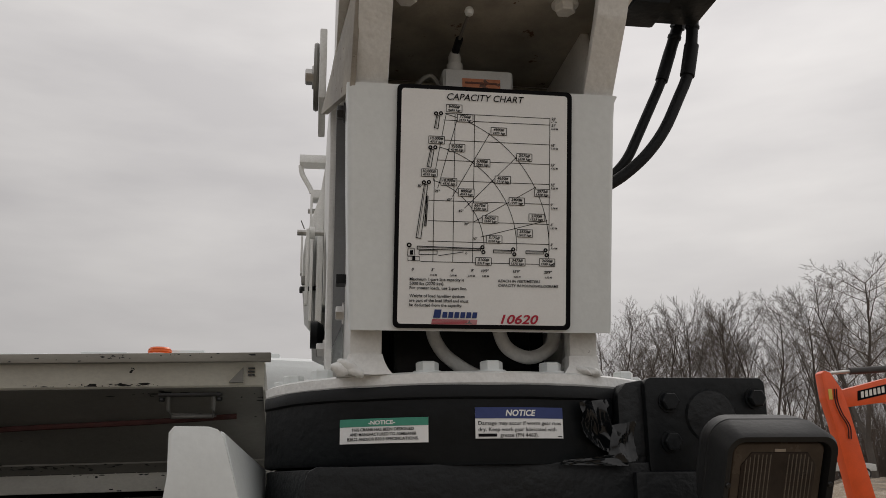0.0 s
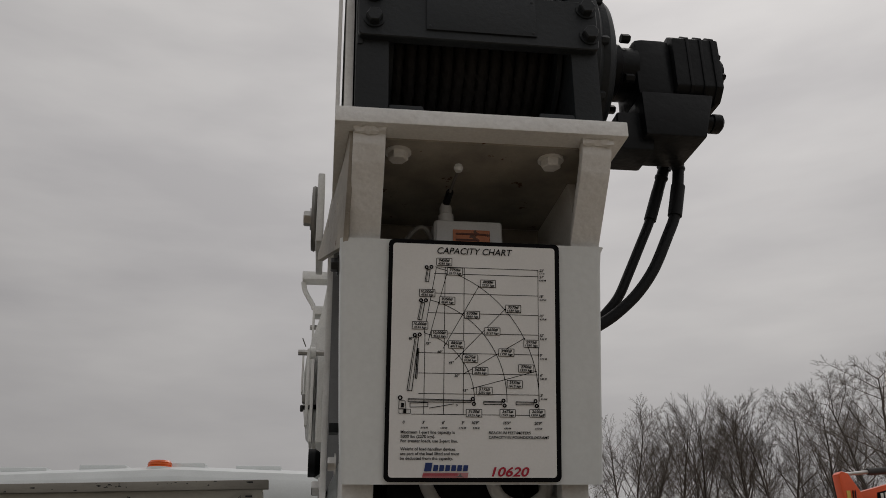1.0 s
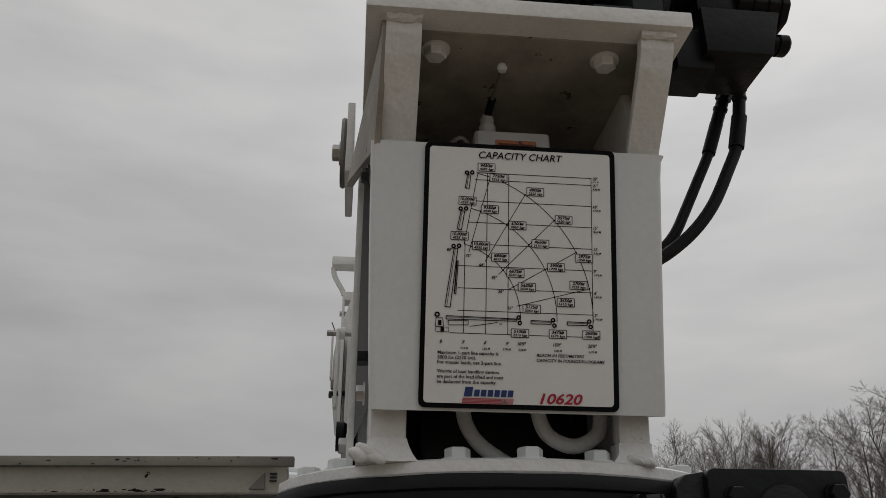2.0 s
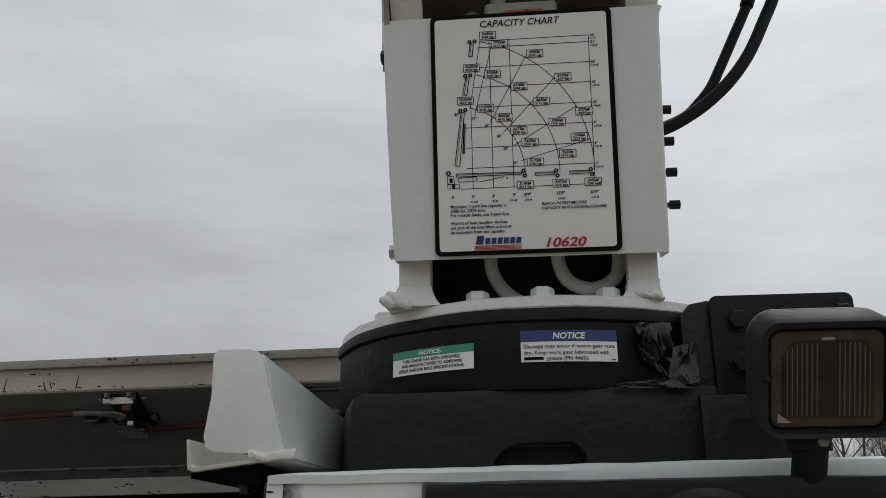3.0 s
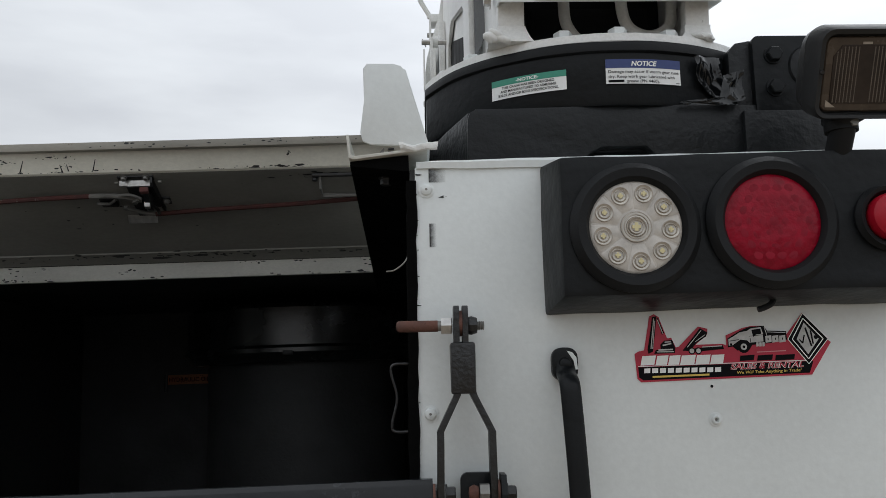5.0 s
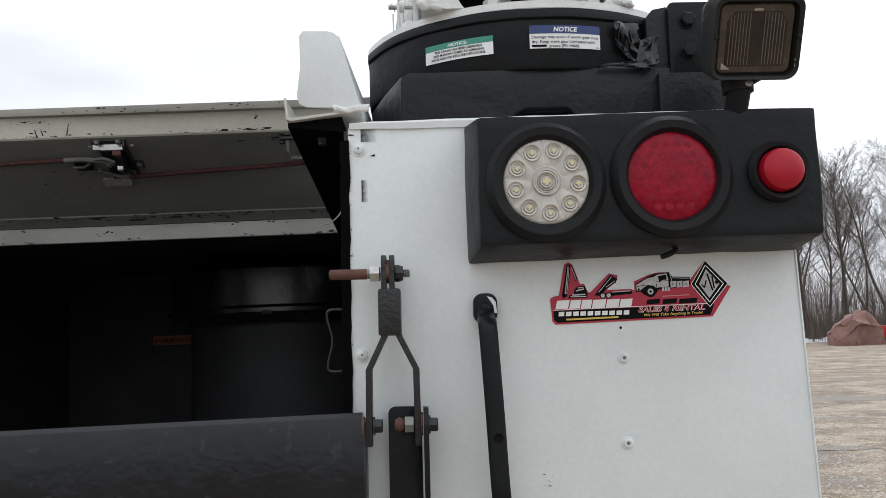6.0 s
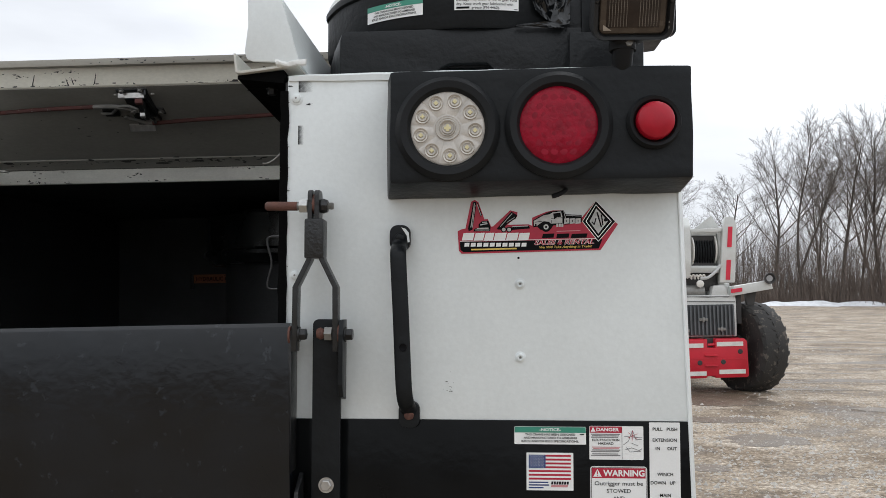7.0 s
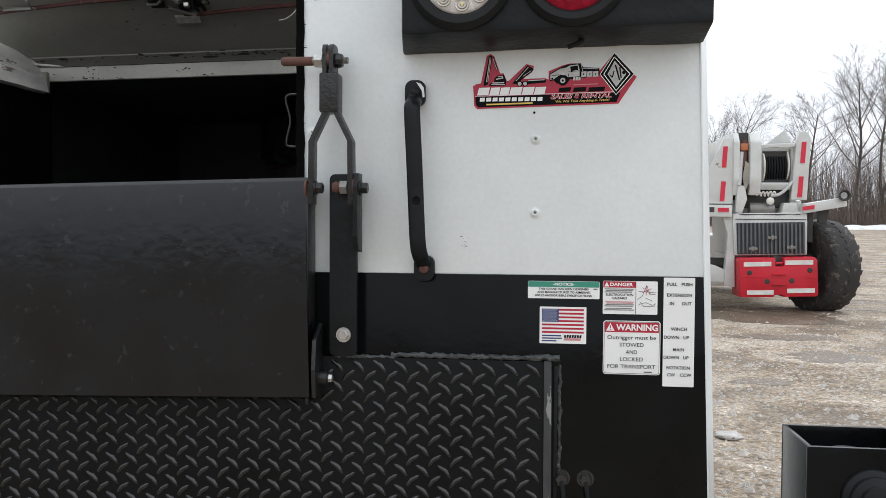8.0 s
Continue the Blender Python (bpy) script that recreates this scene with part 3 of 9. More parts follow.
def build_lid():
    """The lid, hinged along the header and held open, sloping up towards the tailgate."""
    e = thing("box_lid", "dirty cream steel lid standing open on its hinge", "lid", (-0.65, 1.43, 1.80))
    a, b = -1.46, -0.078
    # this cream is set darker: dirt, plus the shade below the lid
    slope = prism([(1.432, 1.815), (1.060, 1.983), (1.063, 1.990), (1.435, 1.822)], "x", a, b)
    under_panel = part("underside_panel", slope, CREAM, e, "dirty cream underside, darkened for its shade")
    lip = prism([(1.062, 1.983), (1.056, 1.987), (1.044, 2.032), (1.036, 2.038), (1.036, 2.052), (1.042, 2.054), (1.435, 1.90), (1.435, 1.825), (1.08, 1.985)], "x", a, b)
    front = part("front_lip", soften(lip, 0.0015), LIP, e, "chipped white folded front lip")
    flange = part("top_flange", box(a, b + 0.014, 1.022, 1.044, 2.034, 2.053, 0.002), FLANGE, e, "dirty cream top flange")
    part("end_flange", prism([(1.43, 1.812), (1.062, 1.976), (1.045, 2.03), (1.43, 1.88)], "x", b - 0.003, b + 0.002), WHITE_OLD, e)
    rnd = random.Random(6)

    def on_lip(u, v):
        v = min(max(v, 0.0), 1.0)
        return (min(max(u, a), b), 1.0553 - 0.0118 * v, 1.988 + 0.0435 * v)

    def under(y, drop=0.0):
        return 1.983 + (y - 1.060) * (1.815 - 1.983) / (1.432 - 1.060) - drop
    low_edge = [(rnd.uniform(a, b), 0.02, 0.03, 0.05) for i in range(17)]
    paint_chips(front, 3, on_lip, low_edge, 90, 0.0028, 0.045)
    paint_chips(front, 8, on_lip, [(-1.06, 0.78, 0.02, 0.06), (-1.02, 0.62, 0.02, 0.08), (-0.90, 0.8, 0.02, 0.06), (-0.87, 0.45, 0.02, 0.2), (-0.353, 0.80, 0.004, 0.07), (-1.22, 0.4, 0.01, 0.2)], 55, 0.0024, 0.045)
    for x, dx in ((-0.995, -0.010), (-0.822, -0.008), (-1.225, 0.005), (-0.895, 0.004), (-0.88, 0.003)):
        score = bmesh.new()
        top_ = 0.70 if abs(dx) > 0.004 else 0.45
        q = [on_lip(x, 0.08), on_lip(x + 0.0035, 0.08), on_lip(x - dx + 0.0018, top_), on_lip(x - dx, top_)]
        score.faces.new([score.verts.new(v) for v in q])
        part("paint_score", score, RUSTY_BLACK, front)
    paint_chips(flange, 5, lambda u, v: (min(max(u, a), b + 0.012), 1.0216, 2.036 + 0.016 * min(max(v, 0), 1)), [(rnd.uniform(a, b), rnd.choice((0.2, 0.9)), 0.07, 0.2) for i in range(14)] + [(-0.045, 0.5, 0.008, 0.4), (-0.38, 0.5, 0.03, 0.12)], 55, 0.0026, 0.016)
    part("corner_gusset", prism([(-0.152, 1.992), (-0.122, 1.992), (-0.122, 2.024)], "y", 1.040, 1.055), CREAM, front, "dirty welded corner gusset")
    for k in range(3):
        part("sealed_slot", box(-0.112, -0.098, 1.041, 1.048, 2.006 + 0.007 * k, 2.009 + 0.007 * k), RUSTY_BLACK, front)
    # hinge along the header, its lower leaf chipped
    hinge = bmesh.new()
    for i in range(28):
        x = a + 0.06 + i * 0.05
        add(hinge, rod((x, 1.4225, 1.8195), (x + 0.047, 1.4225, 1.8195), 0.0042, 10))
    part("piano_hinge", hinge, RUSTY_BLACK, e, "", "stuff")
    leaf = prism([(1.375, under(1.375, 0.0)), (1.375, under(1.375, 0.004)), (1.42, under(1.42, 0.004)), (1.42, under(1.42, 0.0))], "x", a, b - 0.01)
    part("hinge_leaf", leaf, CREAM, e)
    paint_chips(under_panel, 12, lambda u, v: (min(max(u, a), b - 0.001), min(max(v, 1.062), 1.43), under(min(max(v, 1.062), 1.43), 0.0008)), [(-0.062, 1.14, 0.012, 0.05), (-0.09, 1.09, 0.02, 0.02), (-0.3, 1.08, 0.05, 0.004), (-1.35, 1.08, 0.04, 0.01), (-0.9, 1.24, 0.15, 0.05)], 60, 0.0045)
    paint_chips(e, 14, lambda u, v: (min(max(u, a), b - 0.012), v, under(v, 0.0046)), [(rnd.uniform(a, b), 1.385, 0.06, 0.006) for i in range(14)], 90, 0.006)
    # latch: a bolted channel with its lever, straps, hook and paddle
    def slab(x0, x1, y0, y1, d0, d1, r=0.001):
        return prism([(y0, under(y0, d0)), (y1, under(y1, d0)), (y1, under(y1, d1)), (y0, under(y0, d1))], "x", x0, x1, r)

    def strap(pts, r, flat_=1.0):
        return tube([(x, y, under(y, d)) for x, y, d in pts], r, 8, flat=flat_)
    latch = part("latch", slab(-0.768, -0.682, 1.066, 1.079, 0.0, 0.004), RUSTY_BLACK, e, "dark steel latch channel under the lid")
    part("latch_channel", slab(-0.766, -0.688, 1.078, 1.084, 0.003, 0.017), ZINC, latch, "bright worn channel face")
    part("latch_lip", slab(-0.744, -0.690, 1.074, 1.078, 0.018, 0.0215), ZINC, latch)
    # dark block fills the channel in place of the shade inside it
    part("latch_inside_shade", slab(-0.752, -0.690, 1.084, 1.165, 0.002, 0.014), RUSTY_BLACK, latch)
    part("latch_side", prism([(1.068, under(1.068)), (1.190, under(1.190)), (1.190, under(1.190, 0.010)), (1.075, under(1.075, 0.024)), (1.068, under(1.068, 0.018))], "x", -0.690, -0.684, 0.001), RUSTY_BLACK, latch)
    part("latch_foot", slab(-0.690, -0.664, 1.146, 1.170, 0.0, 0.004), RUSTY_BLACK, latch)
    for x, y, d, r in ((-0.752, 1.068, 0.004, 0.0062), (-0.699, 1.067, 0.004, 0.0062), (-0.675, 1.158, 0.004, 0.0070), (-0.741, 1.124, 0.024, 0.0070), (-0.732, 1.117, 0.024, 0.0055), (-0.775, 1.158, 0.016, 0.0068)):
        part("latch_bolt", hexhead((x, y, under(y, d)), (0, -0.45, -1), r, 0.007, r * 1.35), GREY_STEEL, latch)
    for x in (-0.772, -0.668):
        part("latch_stud", rod((x - 0.004, 1.078, under(1.078, 0.009)), (x + 0.004, 1.078, under(1.078, 0.009)), 0.0028, 8), ZINC, latch)
    part("latch_lever", prism([(1.076, under(1.076, 0.020)), (1.128, under(1.128, 0.016)), (1.132, under(1.132, 0.046)), (1.104, under(1.104, 0.052)), (1.078, under(1.078, 0.040))], "x", -0.710, -0.696, 0.002), RUSTY_BLACK, latch, "worn black lever")
    part("lever_pad", slab(-0.713, -0.692, 1.064, 1.074, 0.030, 0.042, 0.002), ROD, latch, "rust-red lever pad")
    part("latch_tongue", slab(-0.711, -0.697, 1.096, 1.106, 0.040, 0.058, 0.002), ZINC, latch, "bright latch tongue")
    part("latch_paddle", prism([(1.211, under(1.211, 0.002)), (1.222, under(1.222, 0.018)), (1.225, under(1.225, 0.015)), (1.215, under(1.215, 0.0))], "x", -0.790, -0.715, 0.001), ZINC, latch, "bright paddle strip")
    part("paddle_arm", slab(-0.760, -0.735, 1.165, 1.216, 0.0, 0.004), RUSTY_BLACK, latch)
    part("hook_block", slab(-0.834, -0.792, 1.128, 1.160, 0.0, 0.015, 0.003), RUSTY_BLACK, latch)
    part("latch_hook", tube([(x, y, under(y, 0.020)) for x, y in ((-0.838, 1.137), (-0.808, 1.138), (-0.788, 1.122))], 0.0042, 8, smooth=False), GREY_STEEL, latch, "bent steel hook")
    part("strap", strap([(-0.788, 1.120, 0.018), (-0.770, 1.106, 0.022), (-0.745, 1.100, 0.026), (-0.722, 1.108, 0.030)], 0.0042), GREY_STEEL, latch)
    part("strap", strap([(-0.776, 1.157, 0.020), (-0.752, 1.168, 0.020), (-0.728, 1.183, 0.018), (-0.692, 1.190, 0.016)], 0.0050), GREY_STEEL, latch)
    part("strap", strap([(-0.700, 1.130, 0.035), (-0.694, 1.150, 0.030), (-0.700, 1.180, 0.020)], 0.0046), RUSTY_BLACK, latch)
    left = part("latch_rod", strap([(-0.80, 1.113, 0.018), (-0.86, 1.115, 0.016), (-1.06, 1.126, 0.015), (-1.44, 1.162, 0.015)], 0.0062), ROD, e, "rust-red latch rod")
    part("rod_end", strap([(-0.726, 1.126, 0.022), (-0.745, 1.121, 0.021), (-0.77, 1.114, 0.020), (-0.80, 1.112, 0.018), (-0.85, 1.1145, 0.016)], 0.0068), GREY_STEEL, left, "worn bright rod end")
    part("latch_rod", strap([(-0.71, 1.188, 0.017), (-0.68, 1.187, 0.016), (-0.571, 1.178, 0.016), (-0.34, 1.166, 0.015), (-0.142, 1.148, 0.015)], 0.0062), ROD, e, "rust-red latch rod")
    for gx in (-0.234, -1.222):
        g = part("rod_guide", tube([(gx - 0.047, 1.082, under(1.082)), (gx - 0.047, 1.092, under(1.092, 0.028)), (gx - 0.044, 1.118, under(1.118, 0.030)), (gx + 0.044, 1.118, under(1.118, 0.030)), (gx + 0.047, 1.092, under(1.092, 0.028)), (gx + 0.048, 1.080, under(1.080))], 0.0042, 8, smooth=False), GREY_STEEL, e, "bent wire rod guide")
        part("guide_bar", rod((gx - 0.046, 1.122, under(1.122, 0.022)), (gx + 0.05, 1.130, under(1.130, 0.022)), 0.0036, 8), GREY_STEEL, g)
        part("guide_plate", box(gx - 0.066, gx + 0.066, 1.072, 1.086, under(1.079, 0.008), under(1.079, 0.0), 0.002), RUSTY_BLACK, g)
        for s in (-1, 1):
            part("guide_bolt", hexhead((gx + s * 0.060, 1.084, under(1.084, 0.008)), (0, -0.2, -1), 0.0065, 0.007), RUSTY_BLACK, g)
    settle(e)
    return e


def build_tailgate():
    e = thing("tailgate", "scuffed black steel tailgate closed across the cargo bay", "tailgate", (-0.62, -0.02, 1.05))
    prof = [(-0.0470, 1.061), (-0.0471, 1.20), (-0.0469, 1.232), (-0.0463, 1.258), (-0.0452, 1.282), (-0.0434, 1.308), (-0.0408, 1.333), (-0.0384, 1.351), (-0.0362, 1.361), (-0.031, 1.366), (-0.012, 1.365), (-0.008, 1.358), (-0.008, 1.055), (-0.034, 1.055)]
    sag = Matrix.Translation((-0.03, 0, 1.36)) @ Matrix.Rotation(-0.023, 4, "Y") @ Matrix.Translation((0.03, 0, -1.36))
    part("gate_panel", moved(prism(prof, "x", -1.24, -0.030), sag), GATE, e, "scuffed black gate panel")
    part("gate_end", prism([(-0.043, 1.05), (-0.043, 1.356), (-0.006, 1.358), (-0.006, 1.05)], "x", -0.030, -0.0255, 0.001), RUSTY_BLACK, e, "worn end plate")
    part("hinge_plate", prism([(-0.046, 1.06), (-0.05, 1.10), (-0.044, 1.14), (-0.01, 1.16), (-0.006, 1.06)], "x", -0.020, -0.014, 0.001), RUSTY_BLACK, e, "worn black hinge plate")
    part("hinge_knuckle", lathe([(0, 0), (0.010, 0), (0.010, 0.012), (0.006, 0.014), (0, 0.014)], "x", (-0.014, -0.028, 1.085), 18), RUSTY_BLACK, e)
    part("hinge_pin", hexhead((0.0, -0.028, 1.085), (1, 0, 0), 0.006, 0.005), ZINC, e)
    return e


def build_latch_strap():
    e = thing("gate_stop_strap", "black flat steel strap bolted to the rear panel", "strap", (0.02, -0.015, 1.117))
    poly = rounded(-0.0005, 1.116, 0.0385, 1.371, 0.008)
    part("strap", prism(poly, "y", -0.024, -0.016, 0.0008), BLACK, e)
    part("stand_off", box(0.004, 0.034, -0.016, -0.001, 1.125, 1.36), BLACK, e)
    part("side_flange", prism([(-0.058, 1.352), (-0.058, 1.285), (-0.05, 1.268), (-0.024, 1.262), (-0.024, 1.371), (-0.05, 1.371)], "x", 0.0405, 0.0465, 0.0008), BLACK, e)
    part("strap_bolt", hexhead((0.020, -0.024, 1.146), (0, -1, 0), 0.0078, 0.006, 0.0105), ZINC, e, "zinc bolt and washer")
    return e


def build_link():
    e = thing("tailgate_latch", "black forged yoke latch with rusty pin and bolts", "latch", (0.005, -0.035, 1.33))
    part("clamp_block", jitter(box(-0.009, 0.0175, -0.048, -0.020, 1.454, 1.508, 0.003), 0.0012, 90), RUSTY_BLACK, e, "hammered black clamp block")
    for x in (-0.0052, 0.0042):
        part("clevis_plate", prism(rounded(-0.046, 1.498, -0.018, 1.548, 0.008), "x", x, x + 0.0062, 0.0008), RUSTY_BLACK, e)
    part("spacer_disc", lathe([(0, 0), (0.014, 0), (0.014, 0.005), (0, 0.005)], "x", (-0.0008, -0.032, 1.529), 22), RUST, e, "rusty spacer disc")
    part("pin", lathe([(0, 0), (0.0042, 0.0005), (0.0062, 0.003), (0.0062, 0.045), (0, 0.045)], "x", (-0.067, -0.032, 1.5265), 18), RUST, e, "rust-brown pin")
    part("pin_nut", lathe([(0, 0), (0.0098, 0), (0.0098, 0.011), (0.0085, 0.0122), (0, 0.0122)], "x", (-0.0185, -0.032, 1.5265), 6), ZINC, e, "corroded lock nut")
    part("pin_thread", rod((-0.024, -0.032, 1.5265), (-0.018, -0.032, 1.5265), 0.0056, 14), GREY_STEEL, e)
    part("far_nut", lathe([(0, 0), (0.0098, 0), (0.0105, 0.004), (0.0085, 0.010), (0, 0.010)], "x", (0.0104, -0.032, 1.5265), 10), RUSTY_BLACK, e)
    part("far_thread", lathe([(0, 0)] + [(0.0052 - 0.0011 * (k % 2), 0.0009 * k) for k in range(10)] + [(0, 0.0085)], "x", (0.0200, -0.032, 1.5265), 14), GREY_STEEL, e)
    # the two legs of the yoke, flat bars that spread below the block
    for side, bend in ((-1, -0.021), (1, 0.0335)):
        top = 0.000 if side < 0 else 0.012
        pts = [(top, 1.462), (top + side * 0.003, 1.452), (bend, 1.415), (bend, 1.402), (bend + side * 0.001, 1.328)]
        bm = bmesh.new()
        n = len(pts)
        w = 0.0038
        for y in (-0.046, -0.026):
            for x, z in pts:
                bm.verts.new((x - w, y, z))
                bm.verts.new((x + w, y, z))
        bm.verts.ensure_lookup_table()
        v = bm.verts
        for k in range(n - 1):
            i, j = 2 * k, 2 * n + 2 * k
            for q in ((i, i + 1, i + 3, i + 2), (j, j + 2, j + 3, j + 1), (i, i + 2, j + 2, j), (i + 1, j + 1, j + 3, i + 3)):
                bm.faces.new([v[a] for a in q])
        bm.faces.new([v[a] for a in (0, 2 * n, 2 * n + 1, 1)])
        bm.faces.new([v[a] for a in (2 * n - 2, 2 * n - 1, 4 * n - 1, 4 * n - 2)])
        bmesh.ops.recalc_face_normals(bm, faces=bm.faces)
        part("yoke_leg", soften(bm, 0.0009), RUSTY_BLACK, e)
    for x0 in (-0.017, 0.0465):
        part("leg_bolt", hexhead((x0, -0.038, 1.351), (1, 0, 0), 0.0085, 0.009, 0.0105), RUSTY_BLACK, e, "worn black bolt")
    part("leg_washer", lathe([(0, 0), (0.012, 0), (0.012, 0.0025), (0, 0.0025)], "x", (-0.030, -0.038, 1.350), 22), RUST, e)
    part("leg_washer", lathe([(0, 0), (0.013, 0), (0.013, 0.0025), (0, 0.0025)], "x", (0.0375, -0.038, 1.352), 22), RUST, e)
    part("cross_nut", lathe([(0, 0), (0.010, 0), (0.010, 0.010), (0, 0.010)], "x", (0.019, -0.038, 1.352), 6), GREY_STEEL, e, "corroded steel nut")
    part("cross_ball", lathe([(0, 0), (0.006, 0.001), (0.0085, 0.006), (0.006, 0.011), (0, 0.012)], "x", (0.007, -0.038, 1.352), 16), RUST, e)
    return e


def build_grab_handle():
    e = thing("grab_handle", "black painted steel grab handle bolted upright to the panel", "handle", (0.13, -0.02, 1.24))
    bar = tube([(0.1180, -0.006, 1.486), (0.1180, -0.016, 1.473), (0.1180, -0.034, 1.464), (0.1188, -0.039, 1.446), (0.1225, -0.040, 1.376), (0.1260, -0.040, 1.297), (0.1275, -0.038, 1.272), (0.1290, -0.030, 1.259), (0.1308, -0.014, 1.249), (0.1316, -0.006, 1.240)], 0.0112, 14, flat=0.62)
    part("grip", bar, BLACK, e)
    for x, z in ((0.1180, 1.4840), (0.1316, 1.2400)):
        foot = part("foot", prism(rounded(x - 0.0145, z - 0.018, x + 0.0145, z + 0.018, 0.011), "y", -0.012, -0.0005, 0.003), BLACK, e)
        part("foot_bolt", lathe([(0, 0), (0.0072, 0), (0.0065, 0.003), (0.004, 0.0045), (0, 0.0045)], "-y", (x, -0.0125, z), 16), RUST if z < 1.3 else BLACK, foot)
    part("wear_patch", prism([(0.1200, 1.4985), (0.1262, 1.4965), (0.1305, 1.491), (0.1318, 1.478), (0.1288, 1.4775), (0.1275, 1.487), (0.1240, 1.4925)], "y", -0.0128, -0.0118), WHITE, e, "bare white patch")
    part("bar_dimple", lathe([(0, 0), (0.0058, 0), (0.0052, 0.0016), (0.0034, 0.0010), (0, 0.0008)], "-y", (0.1262, -0.0467, 1.334), 16), INK, e)
    return e


def build_light_box():
    e = thing("tail_light_box", "black painted steel box holding three round lights", "light box", (0.306, -0.04, 1.55))
    back = [(0.098, 0.0, 1.538), (0.508, 0.0, 1.546), (0.508, 0.0, 1.712), (0.098, 0.0, 1.710)]
    front = [(0.110, -0.073, 1.552), (0.510, -0.073, 1.558), (0.508, -0.073, 1.7080), (0.110, -0.073, 1.7020)]
    bm = hull(back, front, 0.005)
    bmesh.ops.subdivide_edges(bm, edges=[d for d in bm.edges if d.calc_length() > 0.09], cuts=12, use_grid_fill=True)
    part("housing", jitter(bm, 0.0016, 22, 3), BLACK, e, "thickly painted black housing")

    def grommet(x, z, r_in, r_out, h):
        return lathe([(r_in - 0.001, 0.0), (r_out, 0.0), (r_out + 0.0005, h * 0.35), (r_out - 0.004, h * 0.8), ((r_in + r_out) / 2 + 0.003, h), (r_in + 0.004, h * 0.9), (r_in, h * 0.45), (r_in - 0.001, 0.0)], "-y", (x, -0.0735, z), 48)

    # clear reversing light with ten diodes
    x, z = 0.187, 1.624
    rl = part("reverse_light", grommet(x, z, 0.0495, 0.069, 0.014), RUBBER, e, "clear round reversing light in a black rubber ring")
    part("lens", lathe([(0.0500, 0), (0.0500, 0.004), (0.048, 0.0058), (0.046, 0.0062), (0, 0.0064)], "-y", (x, -0.0735, z), 48), CLEAR, rl, "clear plastic lens")
    spots = [(x, z, 0.0165)] + [(x + 0.0365 * math.sin(radians(15 + 40 * i)), z + 0.0365 * math.cos(radians(15 + 40 * i)), 0.0098) for i in range(9)]
    for i in range(9):
        # raised facets fanning out between the middle and the rim
        w0, w1 = radians(35 + 40 * i + 1.5), radians(75 + 40 * i - 1.5)
        wm = (w0 + w1) / 2
        ring = [(x + r * math.sin(w), -0.0798, z + r * math.cos(w)) for r, w in ((0.0195, w0), (0.0480, w0), (0.0484, wm), (0.0480, w1), (0.0195, w1))]
        crest = [(x + r * math.sin(w), -0.0805, z + r * math.cos(w)) for r, w in ((0.0215, w0 + 0.05), (0.0460, w0 + 0.04), (0.0464, wm), (0.0460, w1 - 0.04), (0.0215, w1 - 0.05))]
        part("lens_facet", hull(ring, crest), CLEAR, rl)
    for sx, sz, r in spots:
        base = -0.0735 - 0.0068
        part("reflector_cup", lathe([(r * 1.02, 0), (r, 0.0012), (r * 0.93, 0.0014), (r * 0.72, 0.0007), (r * 0.66, 0.0010), (r * 0.60, 0.0004), (r * 0.34, 0.00015), (0, 0.0001)], "-y", (sx, base, sz), 24), CUP, rl, "bright reflector cup")
        part("diode_dome", lathe([(0, 0), (r * 0.34, 0), (r * 0.28, 0.0010), (r * 0.14, 0.0016), (0, 0.0017)], "-y", (sx, base - 0.0001, sz), 16), CLEAR, rl)
        for q in (0.98, 0.64) if r < 0.012 else (0.98, 0.80, 0.62, 0.46):
            part("lens_ring", lathe([(r * q, 0.0), (r * q, 0.0018), (r * q - 0.0006, 0.0018), (r * q - 0.0006, 0.0)], "-y", (sx, base, sz), 24), CLEAR_DARK, rl)
        w = max(r * 0.27, 0.0028)
        star = merged(box(sx - w, sx + w, base - 0.0022, base - 0.001, sz - w * 0.4, sz + w * 0.4), box(sx - w * 0.4, sx + w * 0.4, base - 0.00225, base - 0.001, sz - w, sz + w))
        part("diode", star, LED, rl)
    x, z = 0.333, 1.628
    st = part("stop_light", grommet(x, z, 0.0515, 0.0705, 0.013), RUBBER, e, "red round stop light in a black rubber ring")
    part("lens", lathe([(0.0520, 0), (0.0520, 0.004), (0.048, 0.006), (0.02, 0.0075), (0, 0.0075)], "-y", (x, -0.0735, z), 48), REDLENS, st, "red plastic lens with a faint diode pattern")
    for row in range(-3, 4):
        for col in range(-3, 4):
            dx, dz = 0.0122 * col + (0.0061 if row % 2 else 0), 0.0118 * row
            if math.hypot(dx, dz) < 0.043:
                part("diode_cup", lathe([(0.0052, 0), (0.0040, 0.00010), (0.0020, 0.00014), (0, 0.00016)], "-y", (x + dx, -0.0735 - 0.0075 + 0.0015 * (math.hypot(dx, dz) / 0.048) ** 2, z + dz), 8), REDDIODE, st)
    x, z = 0.457, 1.631
    mk = part("marker_light", grommet(x, z, 0.0245, 0.0350, 0.013), RUBBER, e, "small red marker light in a black rubber ring")
    part("lens", lathe([(0.0248, 0), (0.0248, 0.014), (0.0235, 0.020), (0.019, 0.0245), (0.010, 0.027), (0, 0.0275)], "-y", (x, -0.0735, z), 36), REDDOME, mk, "domed red lens")
    part("cable_stub", tube([(0.348, -0.03, 1.552), (0.343, -0.035, 1.545), (0.334, -0.036, 1.5405), (0.327, -0.036, 1.5385)], 0.0032, 8), RUBBER, e, "cut black cable end")
    return e


